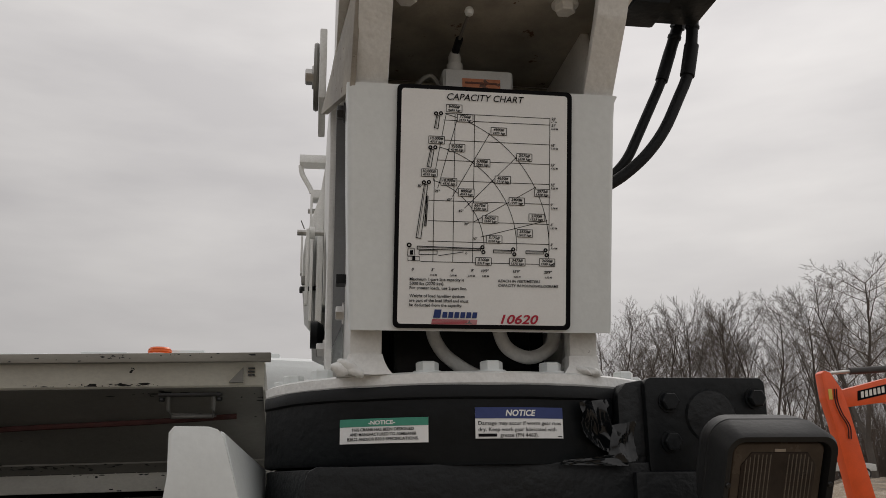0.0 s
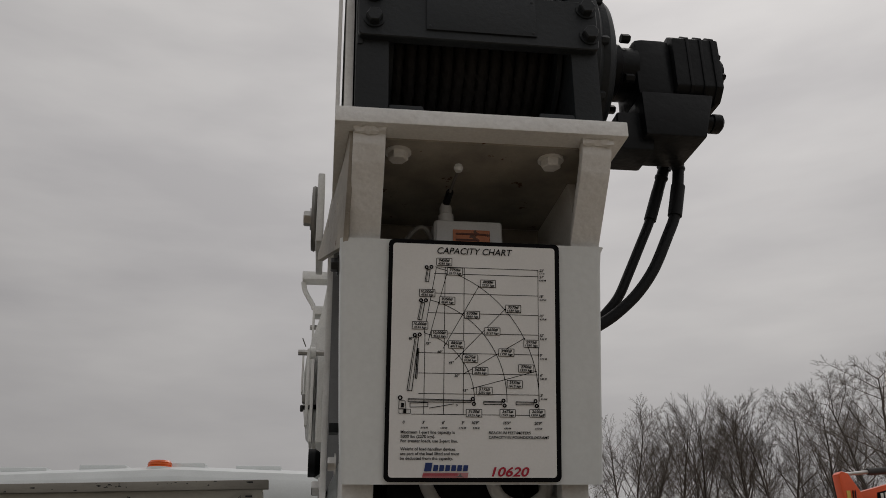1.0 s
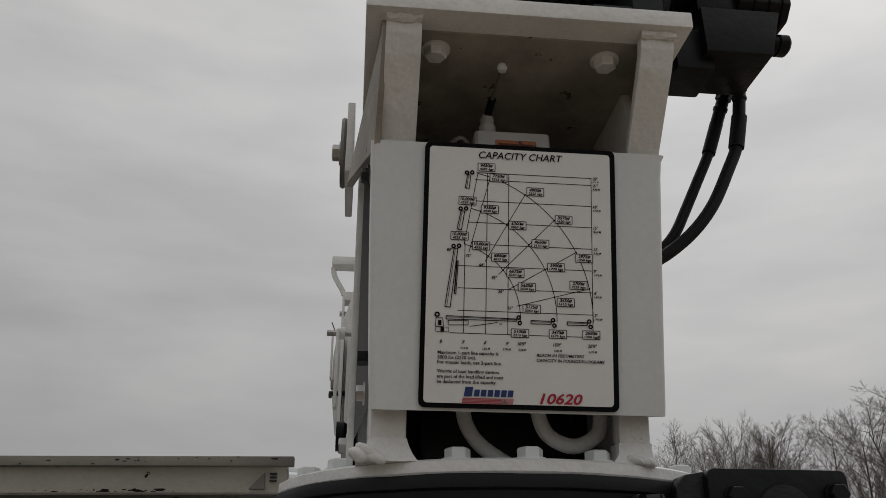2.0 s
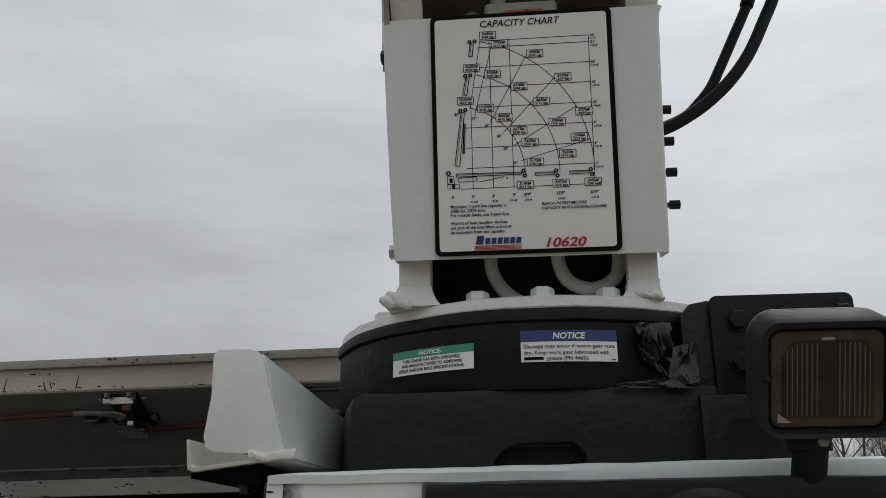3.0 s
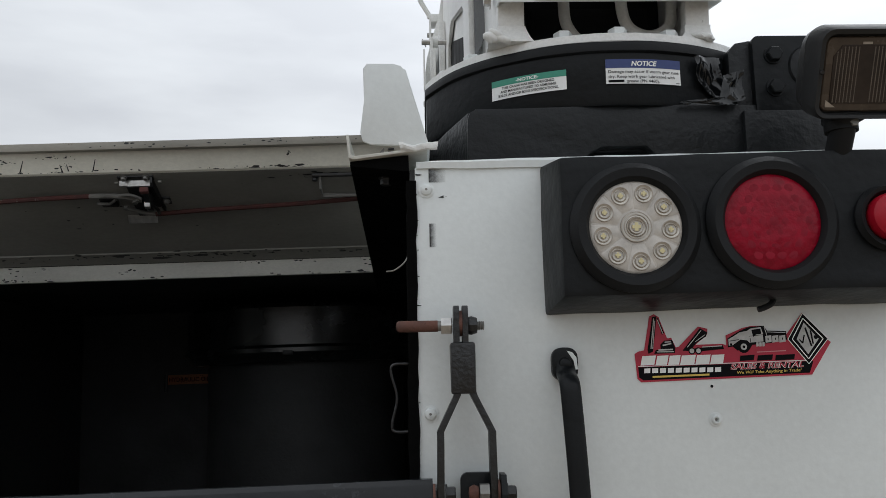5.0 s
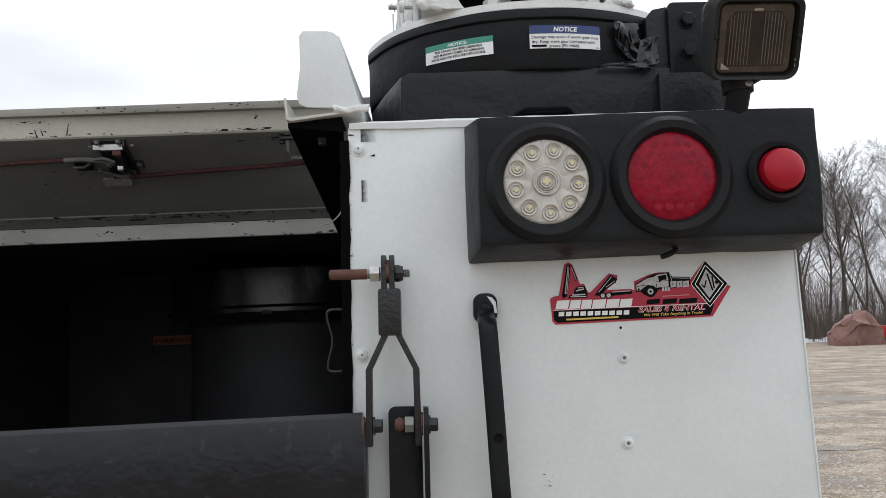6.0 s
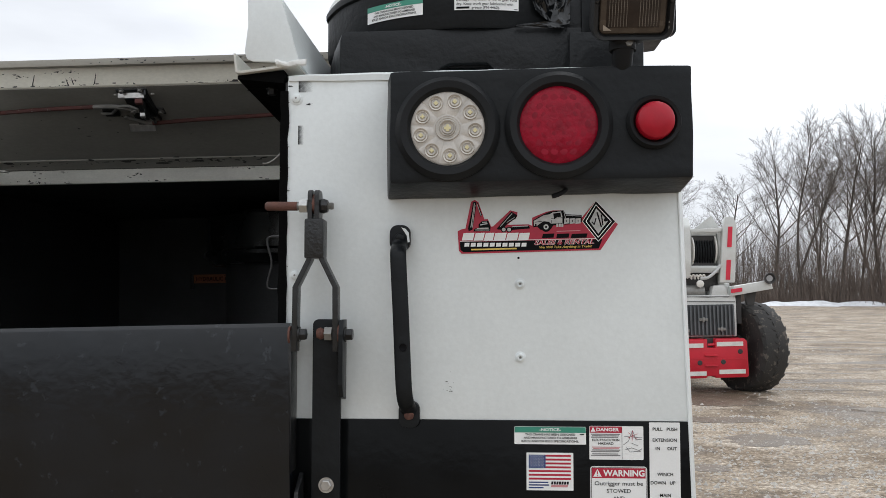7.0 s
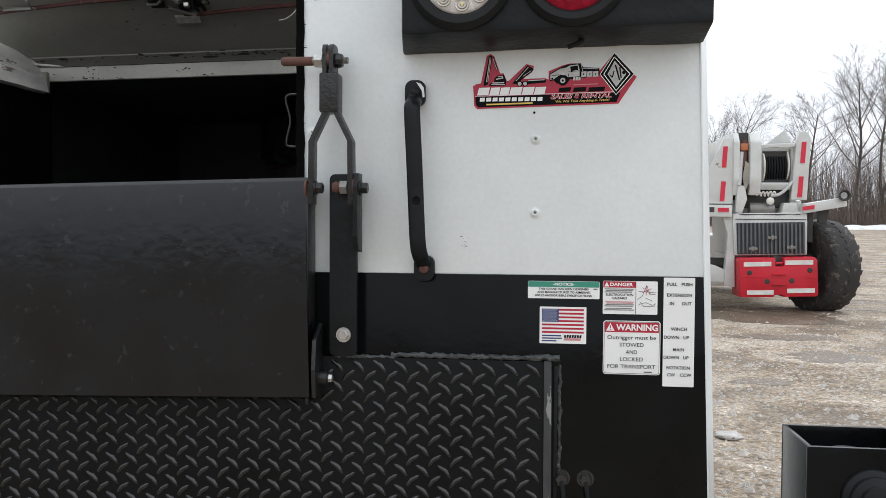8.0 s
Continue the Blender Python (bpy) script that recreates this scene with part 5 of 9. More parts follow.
def build_head():
    """The winch bracket on top of the turret."""
    e = thing("winch_bracket", "white welded steel bracket carrying the winch", "bracket", (0.205, 0.1, 2.19))
    part("base_plate", soften(box(0.0425, 0.365, -0.077, 0.30, 2.2945, 2.313), 0.002), WHITE_CAST, e)
    strip = [(0.016, 2.150), (0.008, 2.198), (-0.050, 2.262), (-0.060, 2.278), (-0.0635, 2.2945), (-0.050, 2.2945), (-0.046, 2.28), (-0.036, 2.266), (0.016, 2.202), (0.026, 2.150)]
    for x0, x1, wx in ((0.0625, 0.0975, 0.0665), (0.3155, 0.3495, 0.3385)):
        part("front_bar", prism(strip, "x", x0, x1, 0.002), WHITE_CAST, e)
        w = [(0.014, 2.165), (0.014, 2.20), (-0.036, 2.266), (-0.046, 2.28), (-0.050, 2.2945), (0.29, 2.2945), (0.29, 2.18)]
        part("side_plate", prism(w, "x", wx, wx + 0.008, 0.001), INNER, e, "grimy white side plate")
        bead = tube([(x0 + (x1 - x0) * i / 8, -0.064, 2.2925 + 0.002 * noise.noise((i * 2.1, x0 * 9, 0))) for i in range(9)], 0.005, 8, smooth=False)
        bmesh.ops.subdivide_edges(bead, edges=bead.edges, cuts=1)
        part("weld_bead", jitter(bead, 0.003, 140), WHITE_CAST, e, "lumpy painted weld bead")
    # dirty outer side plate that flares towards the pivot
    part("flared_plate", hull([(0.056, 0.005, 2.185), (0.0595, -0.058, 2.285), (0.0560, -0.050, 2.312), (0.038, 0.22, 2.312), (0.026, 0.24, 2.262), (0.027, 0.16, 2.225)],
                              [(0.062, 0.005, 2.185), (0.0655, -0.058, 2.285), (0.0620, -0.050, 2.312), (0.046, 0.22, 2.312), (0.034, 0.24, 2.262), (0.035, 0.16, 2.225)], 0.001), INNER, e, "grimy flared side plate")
    for x0, x1, y0 in ((0.0425, 0.0470, -0.045), (0.0515, 0.0610, -0.058)):
        part("upright_plate", soften(prism([(y0, 2.313), (y0 + 0.02, 2.56), (0.10, 2.66), (0.24, 2.62), (0.28, 2.313)], "x", x0, x1), 0.0012), WHITE_CAST, e, "white plate standing beside the winch")
    # rear wall and roof of the recess: grime and shade share one dark colour
    part("cavity_back", box(0.074, 0.338, 0.196, 0.20, 2.14, 2.2945), INNER, e, "grimy rear wall of the recess, darkened for shade")
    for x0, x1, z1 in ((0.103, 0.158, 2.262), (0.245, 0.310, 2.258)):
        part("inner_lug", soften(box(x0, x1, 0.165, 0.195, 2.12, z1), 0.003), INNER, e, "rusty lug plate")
    part("cavity_roof", box(0.075, 0.338, -0.045, 0.19, 2.2925, 2.2944), INNER, e, "grimy underside of the base plate, darkened for shade")
    rnd = random.Random(5)
    for x, y, z, r in ((0.128, 0.1645, 2.245, 0.007), (0.262, 0.1645, 2.243, 0.006), (0.295, 0.1645, 2.246, 0.008), (0.275, 0.1645, 2.225, 0.009), (0.118, 0.1645, 2.222, 0.005)):
        sp = [(x + r * rnd.uniform(0.5, 1.2) * math.cos(2 * math.pi * k / 9), z + r * rnd.uniform(0.4, 0.9) * math.sin(2 * math.pi * k / 9)) for k in range(9)]
        part("rust_spot", prism(sp, "y", y - 0.0006, y), RUST, e, "rust spot")
    for x, y in ((0.1145, -0.018), (0.291, -0.018)):
        part("underside_bolt", hexhead((x, y, 2.2925), (0, 0, -1), 0.0115, 0.009, 0.0150), WHITE_CAST, e, "grimy painted bolt")
    return e


def build_sensor():
    e = thing("sensor_box", "grey plastic junction box with a faded orange label", "junction box", (0.205, 0.07, 2.18))
    part("case", box(0.163, 0.2455, 0.048, 0.085, 2.175, 2.2405, 0.005, 3), BOXGREY, e)
    part("cover_rim", box(0.166, 0.2425, 0.0455, 0.048, 2.178, 2.2375, 0.001), BOXGREY, e)
    part("label_plate", box(0.1850, 0.2290, 0.0440, 0.0456, 2.188, 2.2265), ORANGE_LABEL, e, "faded orange warning label")
    for i in range(4):
        part("label_bar", box(0.188, 0.225 - 0.009 * (i % 2), 0.0434, 0.0441, 2.2200 - 0.0075 * i, 2.2222 - 0.0075 * i), RUST, e)
    part("cord_grip", lathe([(0.0095, 0), (0.0095, 0.010), (0.0075, 0.012), (0.0075, 0.020), (0.005, 0.026), (0, 0.026)], "z", (0.179, 0.06, 2.2405), 12), BOXGREY, e)
    part("stalk", tube([(0.179, 0.06, 2.262), (0.180, 0.050, 2.268), (0.181, 0.035, 2.271)], 0.0044, 8), RUBBER, e)
    part("knob", lathe([(0, -0.0055), (0.004, -0.004), (0.0055, 0), (0.004, 0.004), (0, 0.0055)], "z", (0.184, -0.012, 2.2785), 14), WHITE, e, "white ball end")
    part("stalk_wire", tube([(0.181, 0.035, 2.271), (0.1835, 0.0, 2.276), (0.184, -0.006, 2.277), (0.184, -0.012, 2.2785)], 0.002, 6), GREY_STEEL, e)
    part("lead", tube([(0.163, 0.062, 2.22), (0.150, 0.055, 2.232), (0.135, 0.06, 2.222), (0.118, 0.07, 2.19)], 0.003, 8), GREY_STEEL, e, "grey cable")
    return e


def build_winch():
    e = thing("winch", "charcoal hydraulic winch with a drum of dark wire rope", "winch", (0.205, 0.05, 2.313))
    cy, cz = 0.06, 2.47          # the drum's axle
    cheek = [(-0.066, 2.313), (0.19, 2.313)] + [(cy + 0.137 * math.cos(radians(w)), cz + 0.137 * math.sin(radians(w))) for w in range(-15, 166, 12)] + [(-0.070, 2.49)]
    for x0, x1 in ((0.0625, 0.1000), (0.309, 0.3415)):
        part("side_frame", soften(prism(cheek, "x", x0, x1), 0.003), WINCH, e, "arched charcoal side frame")
    bar = box(0.0645, 0.3405, -0.078, -0.064, 2.4045, 2.4705)
    bmesh.ops.bevel(bar, geom=[d for d in bar.edges if abs(d.verts[0].co.y - d.verts[1].co.y) > 0.01], offset=0.006, segments=3, profile=0.5, affect="EDGES")
    part("front_bar", soften(bar, 0.0012, 1), WINCH, e, "bolted charcoal front bar")
    part("end_pad", box(0.0640, 0.0700, -0.070, -0.064, 2.398, 2.472, 0.001), WINCH, e)
    part("name_plate", box(0.1405, 0.2670, -0.0805, -0.0780, 2.4155, 2.4660, 0.0006), WINCH, e, "charcoal name plate")
    for x, z in ((0.1445, 2.4195), (0.263, 2.4195), (0.1445, 2.462), (0.263, 2.462)):
        part("plate_rivet", lathe([(0, 0), (0.0026, 0), (0, 0.0016)], "-y", (x, -0.0803, z), 10), WINCH, e)
    for x, z in ((0.0815, 2.4610), (0.0820, 2.4260), (0.3275, 2.4585), (0.3295, 2.4230)):
        part("frame_bolt", hexhead((x, -0.078, z), (0, -1, 0), 0.0095, 0.009, 0.0118), WINCH, e)
    for x0, x1 in ((0.100, 0.1385), (0.268, 0.309)):
        part("foot", prism([(-0.066, 2.313), (-0.03, 2.313), (-0.03, 2.325), (-0.066, 2.325)], "x", x0, x1, 0.003), WINCH, e)
    part("rear_plate", box(0.100, 0.309, 0.175, 0.185, 2.313, 2.56), WINCH, e)
    part("drum_core", rod((0.104, cy, cz), (0.306, cy, cz), 0.090, 40), ROPE, e)
    for x in (0.1005, 0.300):
        part("drum_flange", lathe([(0, 0), (0.121, 0), (0.121, 0.006), (0, 0.006)], "x", (x, cy, cz), 48), WINCH, e)
    # laid rope: each turn a ring whose strands twist round it
    lay = (0.1035, 0.1045, 0.0955, 0.0950, 0.1010, 0.1040, 0.1050, 0.1042, 0.1038, 0.1045, 0.1040, 0.1030, 0.1000)
    for i, big in enumerate(lay):
        bm = bmesh.new()
        x, n, q = 0.1135 + 0.0145 * i, 110, 12
        loops = []
        for j in range(n):
            th = 2 * math.pi * j / n
            ring = []
            for k in range(q):
                ph = 2 * math.pi * k / q
                r = 0.0073 * (1 + 0.16 * math.cos(6 * ph - 34 * th))
                rr = big + r * math.cos(ph)
                ring.append(bm.verts.new((x + r * math.sin(ph) + 0.0012 * math.sin(th + i), cy + rr * math.cos(th), cz + rr * math.sin(th))))
            loops.append(ring)
        for j in range(n):
            for k in range(q):
                bm.faces.new((loops[j][k], loops[j][(k + 1) % q], loops[(j + 1) % n][(k + 1) % q], loops[(j + 1) % n][k]))
        part("rope_turn", bm, ROPE, e, "turn of dark greasy wire rope")
    grow_m = Matrix.Translation((0.042, -0.868, 1.836)) @ Matrix.Scale(1.10, 4) @ Matrix.Translation((-0.042, 0.868, -1.836))

    def gpart(name, bm, material, parent, label=""):
        return part(name, moved(bm, grow_m), material, parent, label)

    gpart("gear_case", lathe([(0, 0), (0.112, 0), (0.118, 0.004), (0.116, 0.012), (0.100, 0.021), (0.100, 0.030), (0.094, 0.038), (0.086, 0.042), (0, 0.043)], "x", (0.3405, 0.060, 2.462), 48), WINCH, e, "round charcoal gear case")
    for i in range(10):
        w = radians(36 * i + 10)
        gpart("case_bolt", hexhead((0.3550, 0.060 + 0.1065 * math.cos(w), 2.462 + 0.1065 * math.sin(w)), (1, 0, 0), 0.006, 0.010), WINCH, e)
    squat = Matrix.Translation((-0.008, 0, 2.366)) @ Matrix.Diagonal((1, 1, 0.80, 1)) @ Matrix.Translation((0, 0, -2.345))
    grow_m = grow_m @ squat
    mo = gpart("motor", lathe([(0, 0), (0.045, 0), (0.045, 0.012), (0.041, 0.014), (0.041, 0.036), (0.0, 0.036)], "x", (0.398, 0.050, 2.462), 28), BLACK, e, "black hydraulic motor")
    gpart("motor_body", soften(box(0.428, 0.480, 0.012, 0.092, 2.398, 2.505), 0.012), BLACK, mo)
    gpart("rotor_case", soften(prism([(0.005, 2.414), (0.02, 2.396), (0.082, 2.396), (0.096, 2.414), (0.096, 2.50), (0.08, 2.517), (0.02, 2.517), (0.005, 2.502)], "x", 0.478, 0.541), 0.003), BLACK, mo)
    for x in (0.496, 0.514, 0.530):
        gpart("case_ring", prism([(0.003, 2.413), (0.019, 2.394), (0.083, 2.394), (0.098, 2.413), (0.098, 2.501), (0.081, 2.519), (0.019, 2.519), (0.003, 2.503)], "x", x, x + 0.004, 0.0008), BLACK, mo)
    gpart("end_cap", lathe([(0.038, 0), (0.036, 0.008), (0.025, 0.013), (0, 0.013)], "x", (0.541, 0.050, 2.457), 24), BLACK, mo)
    for y, z in ((0.012, 2.425), (0.088, 2.425), (0.012, 2.50), (0.088, 2.50)):
        gpart("flange_bolt", hexhead((0.412, y, z), (1, 0, 0), 0.007, 0.012), BLACK, mo)
    for i in range(6):
        w = radians(60 * i + 20)
        gpart("motor_bolt", hexhead((0.541, 0.050 + 0.036 * math.cos(w), 2.457 + 0.042 * math.sin(w)), (1, 0, 0), 0.006, 0.008), BLACK, mo)
    vb = gpart("valve_block", soften(hull([(0.430, 0.005, 2.322), (0.508, 0.005, 2.322), (0.508, 0.09, 2.322), (0.430, 0.09, 2.322)], [(0.429, 0.005, 2.398), (0.524, 0.005, 2.398), (0.524, 0.09, 2.398), (0.429, 0.09, 2.398)]), 0.003), BLACK, e, "black valve block")
    gpart("valve_cap", lathe([(0.013, 0), (0.013, 0.012), (0.015, 0.013), (0.015, 0.024), (0.011, 0.027), (0, 0.027)], "x", (0.520, 0.04, 2.372), 14), BLACK, vb)
    gpart("port_plug", lathe([(0.010, 0), (0.010, 0.010), (0, 0.010)], "z", (0.452, 0.04, 2.335), 6), BLACK, vb)
    gpart("drain_block", soften(box(0.400, 0.445, 0.02, 0.08, 2.305, 2.37), 0.004), BLACK, vb)
    gpart("drain_pipe", tube([(0.40, 0.05, 2.345), (0.385, 0.05, 2.342), (0.37, 0.06, 2.335), (0.34, 0.07, 2.325)], 0.0035, 8), BLACK, vb)
    return e


def build_hoses():
    runs = ([(0.515, 0.160, 2.402), (0.511, 0.168, 2.383), (0.498, 0.175, 2.345), (0.484, 0.175, 2.306), (0.463, 0.175, 2.262), (0.442, 0.175, 2.219), (0.428, 0.175, 2.192), (0.412, 0.176, 2.172), (0.390, 0.178, 2.153), (0.34, 0.185, 2.135)],
            [(0.529, 0.150, 2.412), (0.526, 0.152, 2.385), (0.521, 0.155, 2.345), (0.512, 0.155, 2.305), (0.497, 0.155, 2.272), (0.473, 0.155, 2.225), (0.447, 0.156, 2.190), (0.419, 0.158, 2.164), (0.394, 0.160, 2.147), (0.366, 0.162, 2.133), (0.33, 0.166, 2.125)])
    back = Matrix.Translation((0.029, -0.829, 1.785)) @ Matrix.Scale(1.05, 4) @ Matrix.Translation((-0.029, 0.829, -1.785))
    runs = [[back @ Vector(p) for p in pts] for pts in runs]
    for pts, r in zip(runs, (0.0070, 0.0080)):
        e = thing("hydraulic_hose", "black rubber hydraulic hose with crimped fittings", "hose", pts[-1], "winch hoses")
        part("hose", tube(pts, r, 14), RUBBER, e)
        a, b = Vector(pts[0]), Vector(pts[2])
        d = (b - a).normalized()
        part("adapter", rod(a + d * -0.045, a + d * 0.004, 0.0092, 6), BLACK, e)
        part("elbow_nut", rod(a + d * -0.022, a + d * -0.008, 0.0118, 6), BLACK, e)
        part("elbow_block", rod(a + d * -0.046, a + d * -0.030, 0.0135, 6), BLACK, e)
        part("collar", lathe([(0.0092, 0), (0.0112, 0.002), (0.0112, 0.006), (0.0092, 0.008)], d, a + d * -0.004, 14), BLACK, e)
        part("ferrule_band", lathe([(0.0088, 0), (0.0100, 0.002), (0.0100, 0.005), (0.0088, 0.007)], d, a + d * 0.034, 14), BLACK, e)
        part("swivel_nut", rod(a + d * 0.006, a + d * 0.024, 0.0108, 6), BLACK, e)
        c, f = Vector(pts[2]), Vector(pts[3])
        part("ferrule", rod(a + d * 0.022, c, 0.0085, 12), BLACK, e)
        part("crimp", rod(c + (c - f).normalized() * 0.006, c + (f - c) * 1.02, r * 1.28, 16), RUBBER, e)


def build_boom():
    """The boom that reaches forward over the truck, with its side fittings."""
    e = thing("crane_boom", "white painted crane boom with latches along its side", "crane boom", (0.2, 1.3, 1.95))
    part("boom_tube", soften(prism([(0.46, 2.10), (0.52, 2.36), (0.95, 2.60), (2.3, 2.98), (2.3, 2.52), (1.35, 2.05), (0.80, 1.99)], "x", 0.052, 0.345), 0.012), WHITE_CAST, e)
    part("lift_cylinder", rod((0.18, 0.36, 1.98), (0.18, 1.35, 2.06), 0.055, 24), RUBBER, e, "dark lift cylinder")
    part("rear_mount", soften(box(0.06, 0.33, 1.15, 1.35, 1.86, 2.06), 0.006), WHITE_CAST, e)
    part("pivot_plate", soften(prism([(0.24, 2.285), (0.38, 2.285), (0.40, 2.345), (0.37, 2.398), (0.25, 2.395)], "x", 0.022, 0.032), 0.002), WHITE_CAST, e)
    piv = part("pivot_cap", lathe([(0, 0), (0.047, 0), (0.049, 0.003), (0.047, 0.007), (0, 0.007)], (-1, 0, 0), (0.0215, 0.30, 2.344), 36), GREY_STEEL, e, "steel pivot cap")
    part("pivot_bolt", hexhead((0.0145, 0.30, 2.344), (-1, 0, 0), 0.0115, 0.010, 0.017), ZINC, piv)
    # latch handles along the boom's side
    br = part("handle_bracket", soften(box(-0.040, 0.06, 1.70, 1.76, 2.745, 2.772), 0.004), WHITE_CAST, e, "white handle bracket")
    part("handle_arm", tube([(-0.036, 1.73, 2.745), (-0.030, 1.73, 2.715), (-0.005, 1.73, 2.67), (0.0, 1.73, 2.655)], 0.008, 8), WHITE_CAST, br)
    part("handle_foot", box(-0.002, 0.06, 1.70, 1.76, 2.630, 2.657, 0.003), WHITE_CAST, br)
    part("handle_pull", box(-0.003, 0.004, 1.70, 1.74, 2.50, 2.64, 0.002), WHITE_CAST, br)
    part("handle_bolt", rod((-0.010, 1.73, 2.595), (0.016, 1.73, 2.595), 0.008, 6), ZINC, br)
    b2 = part("side_latch", rod((-0.030, 1.35, 2.415), (0.055, 1.35, 2.415), 0.008, 8), ZINC, e, "plated latch pin")
    part("latch_ring", lathe([(0, 0), (0.016, 0), (0.016, 0.014), (0, 0.014)], "x", (0.002, 1.35, 2.415), 18), WHITE_CAST, b2)
    part("latch_lever", soften(box(-0.006, 0.002, 1.325, 1.36, 2.22, 2.42), 0.002), WHITE_CAST, b2)
    shoulder = [(0.056, 2.72), (0.040, 2.70), (0.026, 2.606), (0.004, 2.535), (-0.013, 2.470), (-0.019, 2.42), (-0.019, 2.33), (0.005, 2.30), (0.012, 2.20), (0.056, 2.18)]
    part("boom_shoulder", soften(prism(shoulder, "y", 1.605, 2.25), 0.004), WHITE_CAST, e)
    part("rear_plate", soften(box(0.022, 0.0385, 1.40, 1.60, 2.19, 2.50), 0.002), WHITE_CAST, e)
    part("rear_plate", soften(box(0.004, 0.012, 1.46, 1.60, 2.20, 2.48), 0.002), WHITE_CAST, e)
    part("cable_strip", soften(box(-0.0245, -0.0195, 1.56, 1.60, 2.355, 2.480), 0.0015), WHITE_CAST, e)
    part("cable_tab", jitter(box(-0.020, -0.008, 1.56, 1.58, 2.325, 2.350, 0.003), 0.003, 60), GREY_STEEL, e)
    part("tie_wire", rod((-0.0260, 1.57, 2.515), (-0.0160, 1.57, 2.490), 0.0018, 6), GREY_STEEL, e)
    part("rubber_stop", lathe([(0, 0), (0.02, 0.004), (0.028, 0.016), (0.028, 0.03), (0, 0.03)], (-1, 0, 0), (0.045, 0.90, 2.070), 20), RUBBER, e, "black rubber stop")
    part("side_bolt", hexhead((0.0402, 0.464, 1.975), (-1, 0, 0), 0.0115, 0.010, 0.016), ZINC, e)
    kn = part("side_knob", rod((-0.020, 1.60, 2.318), (0.03, 1.60, 2.322), 0.0065, 10), RUSTY_BLACK, e)
    part("knob_head", lathe([(0, 0), (0.009, 0.001), (0.0105, 0.005), (0.009, 0.010), (0, 0.010)], "x", (-0.026, 1.60, 2.316), 12), RUSTY_BLACK, kn)
    return e


def build_work_lamp():
    e = thing("work_lamp", "black square work lamp with an aged brown lens", "work lamp", (0.418, -0.058, 1.70))
    # built square about its lens, then tipped down towards the tailgate
    tip = Matrix.Translation((0.4262, -0.117, 1.7755)) @ Matrix.Rotation(radians(25), 4, "X")

    def loop(hw, hh, r, y, dz=0.0, bow=0.0):
        """A rounded square; bow lifts the middle of its top edge."""
        return [(px, y, pz + dz + (bow * (1 - (px / hw) ** 2) if pz > 0 else 0)) for px, pz in rounded(-hw, -hh, hw, hh, r, 6)]

    def lp(name, bm, material, parent, label=""):
        return part(name, moved(bm, tip), material, parent, label)
    rings = [loop(0.0435, 0.0395, 0.010, 0.009, -0.001), loop(0.0455, 0.0415, 0.011, 0.0, -0.001), loop(0.0505, 0.0455, 0.014, -0.0015), loop(0.0525, 0.0472, 0.015, 0.003, 0, 0.001), loop(0.0525, 0.0470, 0.017, 0.030, 0.0005, 0.003),
             loop(0.0512, 0.0456, 0.018, 0.0312, 0.0005, 0.003), loop(0.0512, 0.0456, 0.018, 0.0325, 0.0005, 0.003), loop(0.0520, 0.0464, 0.018, 0.0338, 0.0005, 0.003), loop(0.0495, 0.0440, 0.020, 0.050, 0, 0.003), loop(0.0420, 0.0370, 0.022, 0.070, 0, 0.002), loop(0.0260, 0.0225, 0.016, 0.084)]
    bm = bmesh.new()
    vr = [[bm.verts.new(p) for p in ring] for ring in rings]
    n = len(vr[0])
    for a, b in zip(vr, vr[1:]):
        for i in range(n):
            bm.faces.new((a[i], a[(i + 1) % n], b[(i + 1) % n], b[i]))
    bm.faces.new(vr[-1])
    bm.faces.new(vr[0])
    lp("hood", bm, HOOD, e, "weathered black moulded hood")
    lens = prism(rounded(-0.0428, -0.0390, 0.0422, 0.0378, 0.008, 5), "y", 0.0045, 0.0085)
    bmesh.ops.bevel(lens, geom=[d for d in lens.edges if all(v.co.y < 0.005 for v in d.verts)], offset=0.0028, segments=3, profile=0.6, affect="EDGES")
    ln = lp("lens", lens, LAMPRIM, e, "aged brown ribbed lens")
    lp("lens_field", prism([(-0.0340, -0.0310), (0.0340, -0.0310), (0.0345, 0.0180), (0.0260, 0.0295), (-0.0260, 0.0295), (-0.0345, 0.0180)], "y", 0.0036, 0.0050, 0.0006), LAMPLENS, ln, "dark brown lens field")
    for i in range(14):
        x = -0.0305 + i * 0.0037 if i < 7 else 0.0085 + (i - 7) * 0.0037
        top = min(0.0285, 0.0185 + (0.0340 - abs(x)) * 1.25)
        k = int((top + 0.030) / 0.0024)
        bead = [(0, 0)] + [(0.00072 if j % 2 else 0.00046, 0.0004 + 0.0012 * j) for j in range(2 * k)] + [(0, 0.0024 * k + 0.0008)]
        lp("lens_rib", lathe(bead, "z", (x, 0.0036, -0.0300), 6), LAMPRIB, ln, "beaded lens rib")
    # a fixed pale triangle draws the glint in the lower corner
    lp("lens_glint", prism([(-0.0378, -0.0345), (-0.0270, -0.0345), (-0.0378, -0.0270)], "y", 0.0034, 0.0048), CLEAR_DARK, ln, "pale glint put into the lens corner")
    lp("lens_mark", box(-0.005, 0.005, 0.0038, 0.0048, 0.0300, 0.0325), CLEAR_DARK, ln)
    for x in (-0.0470, 0.0470):
        lp("hood_screw", lathe([(0, 0), (0.0026, 0), (0.0018, 0.0014), (0, 0.0016)], "-y", (x, -0.0012, 0.002), 10), RUSTY_BLACK, e)
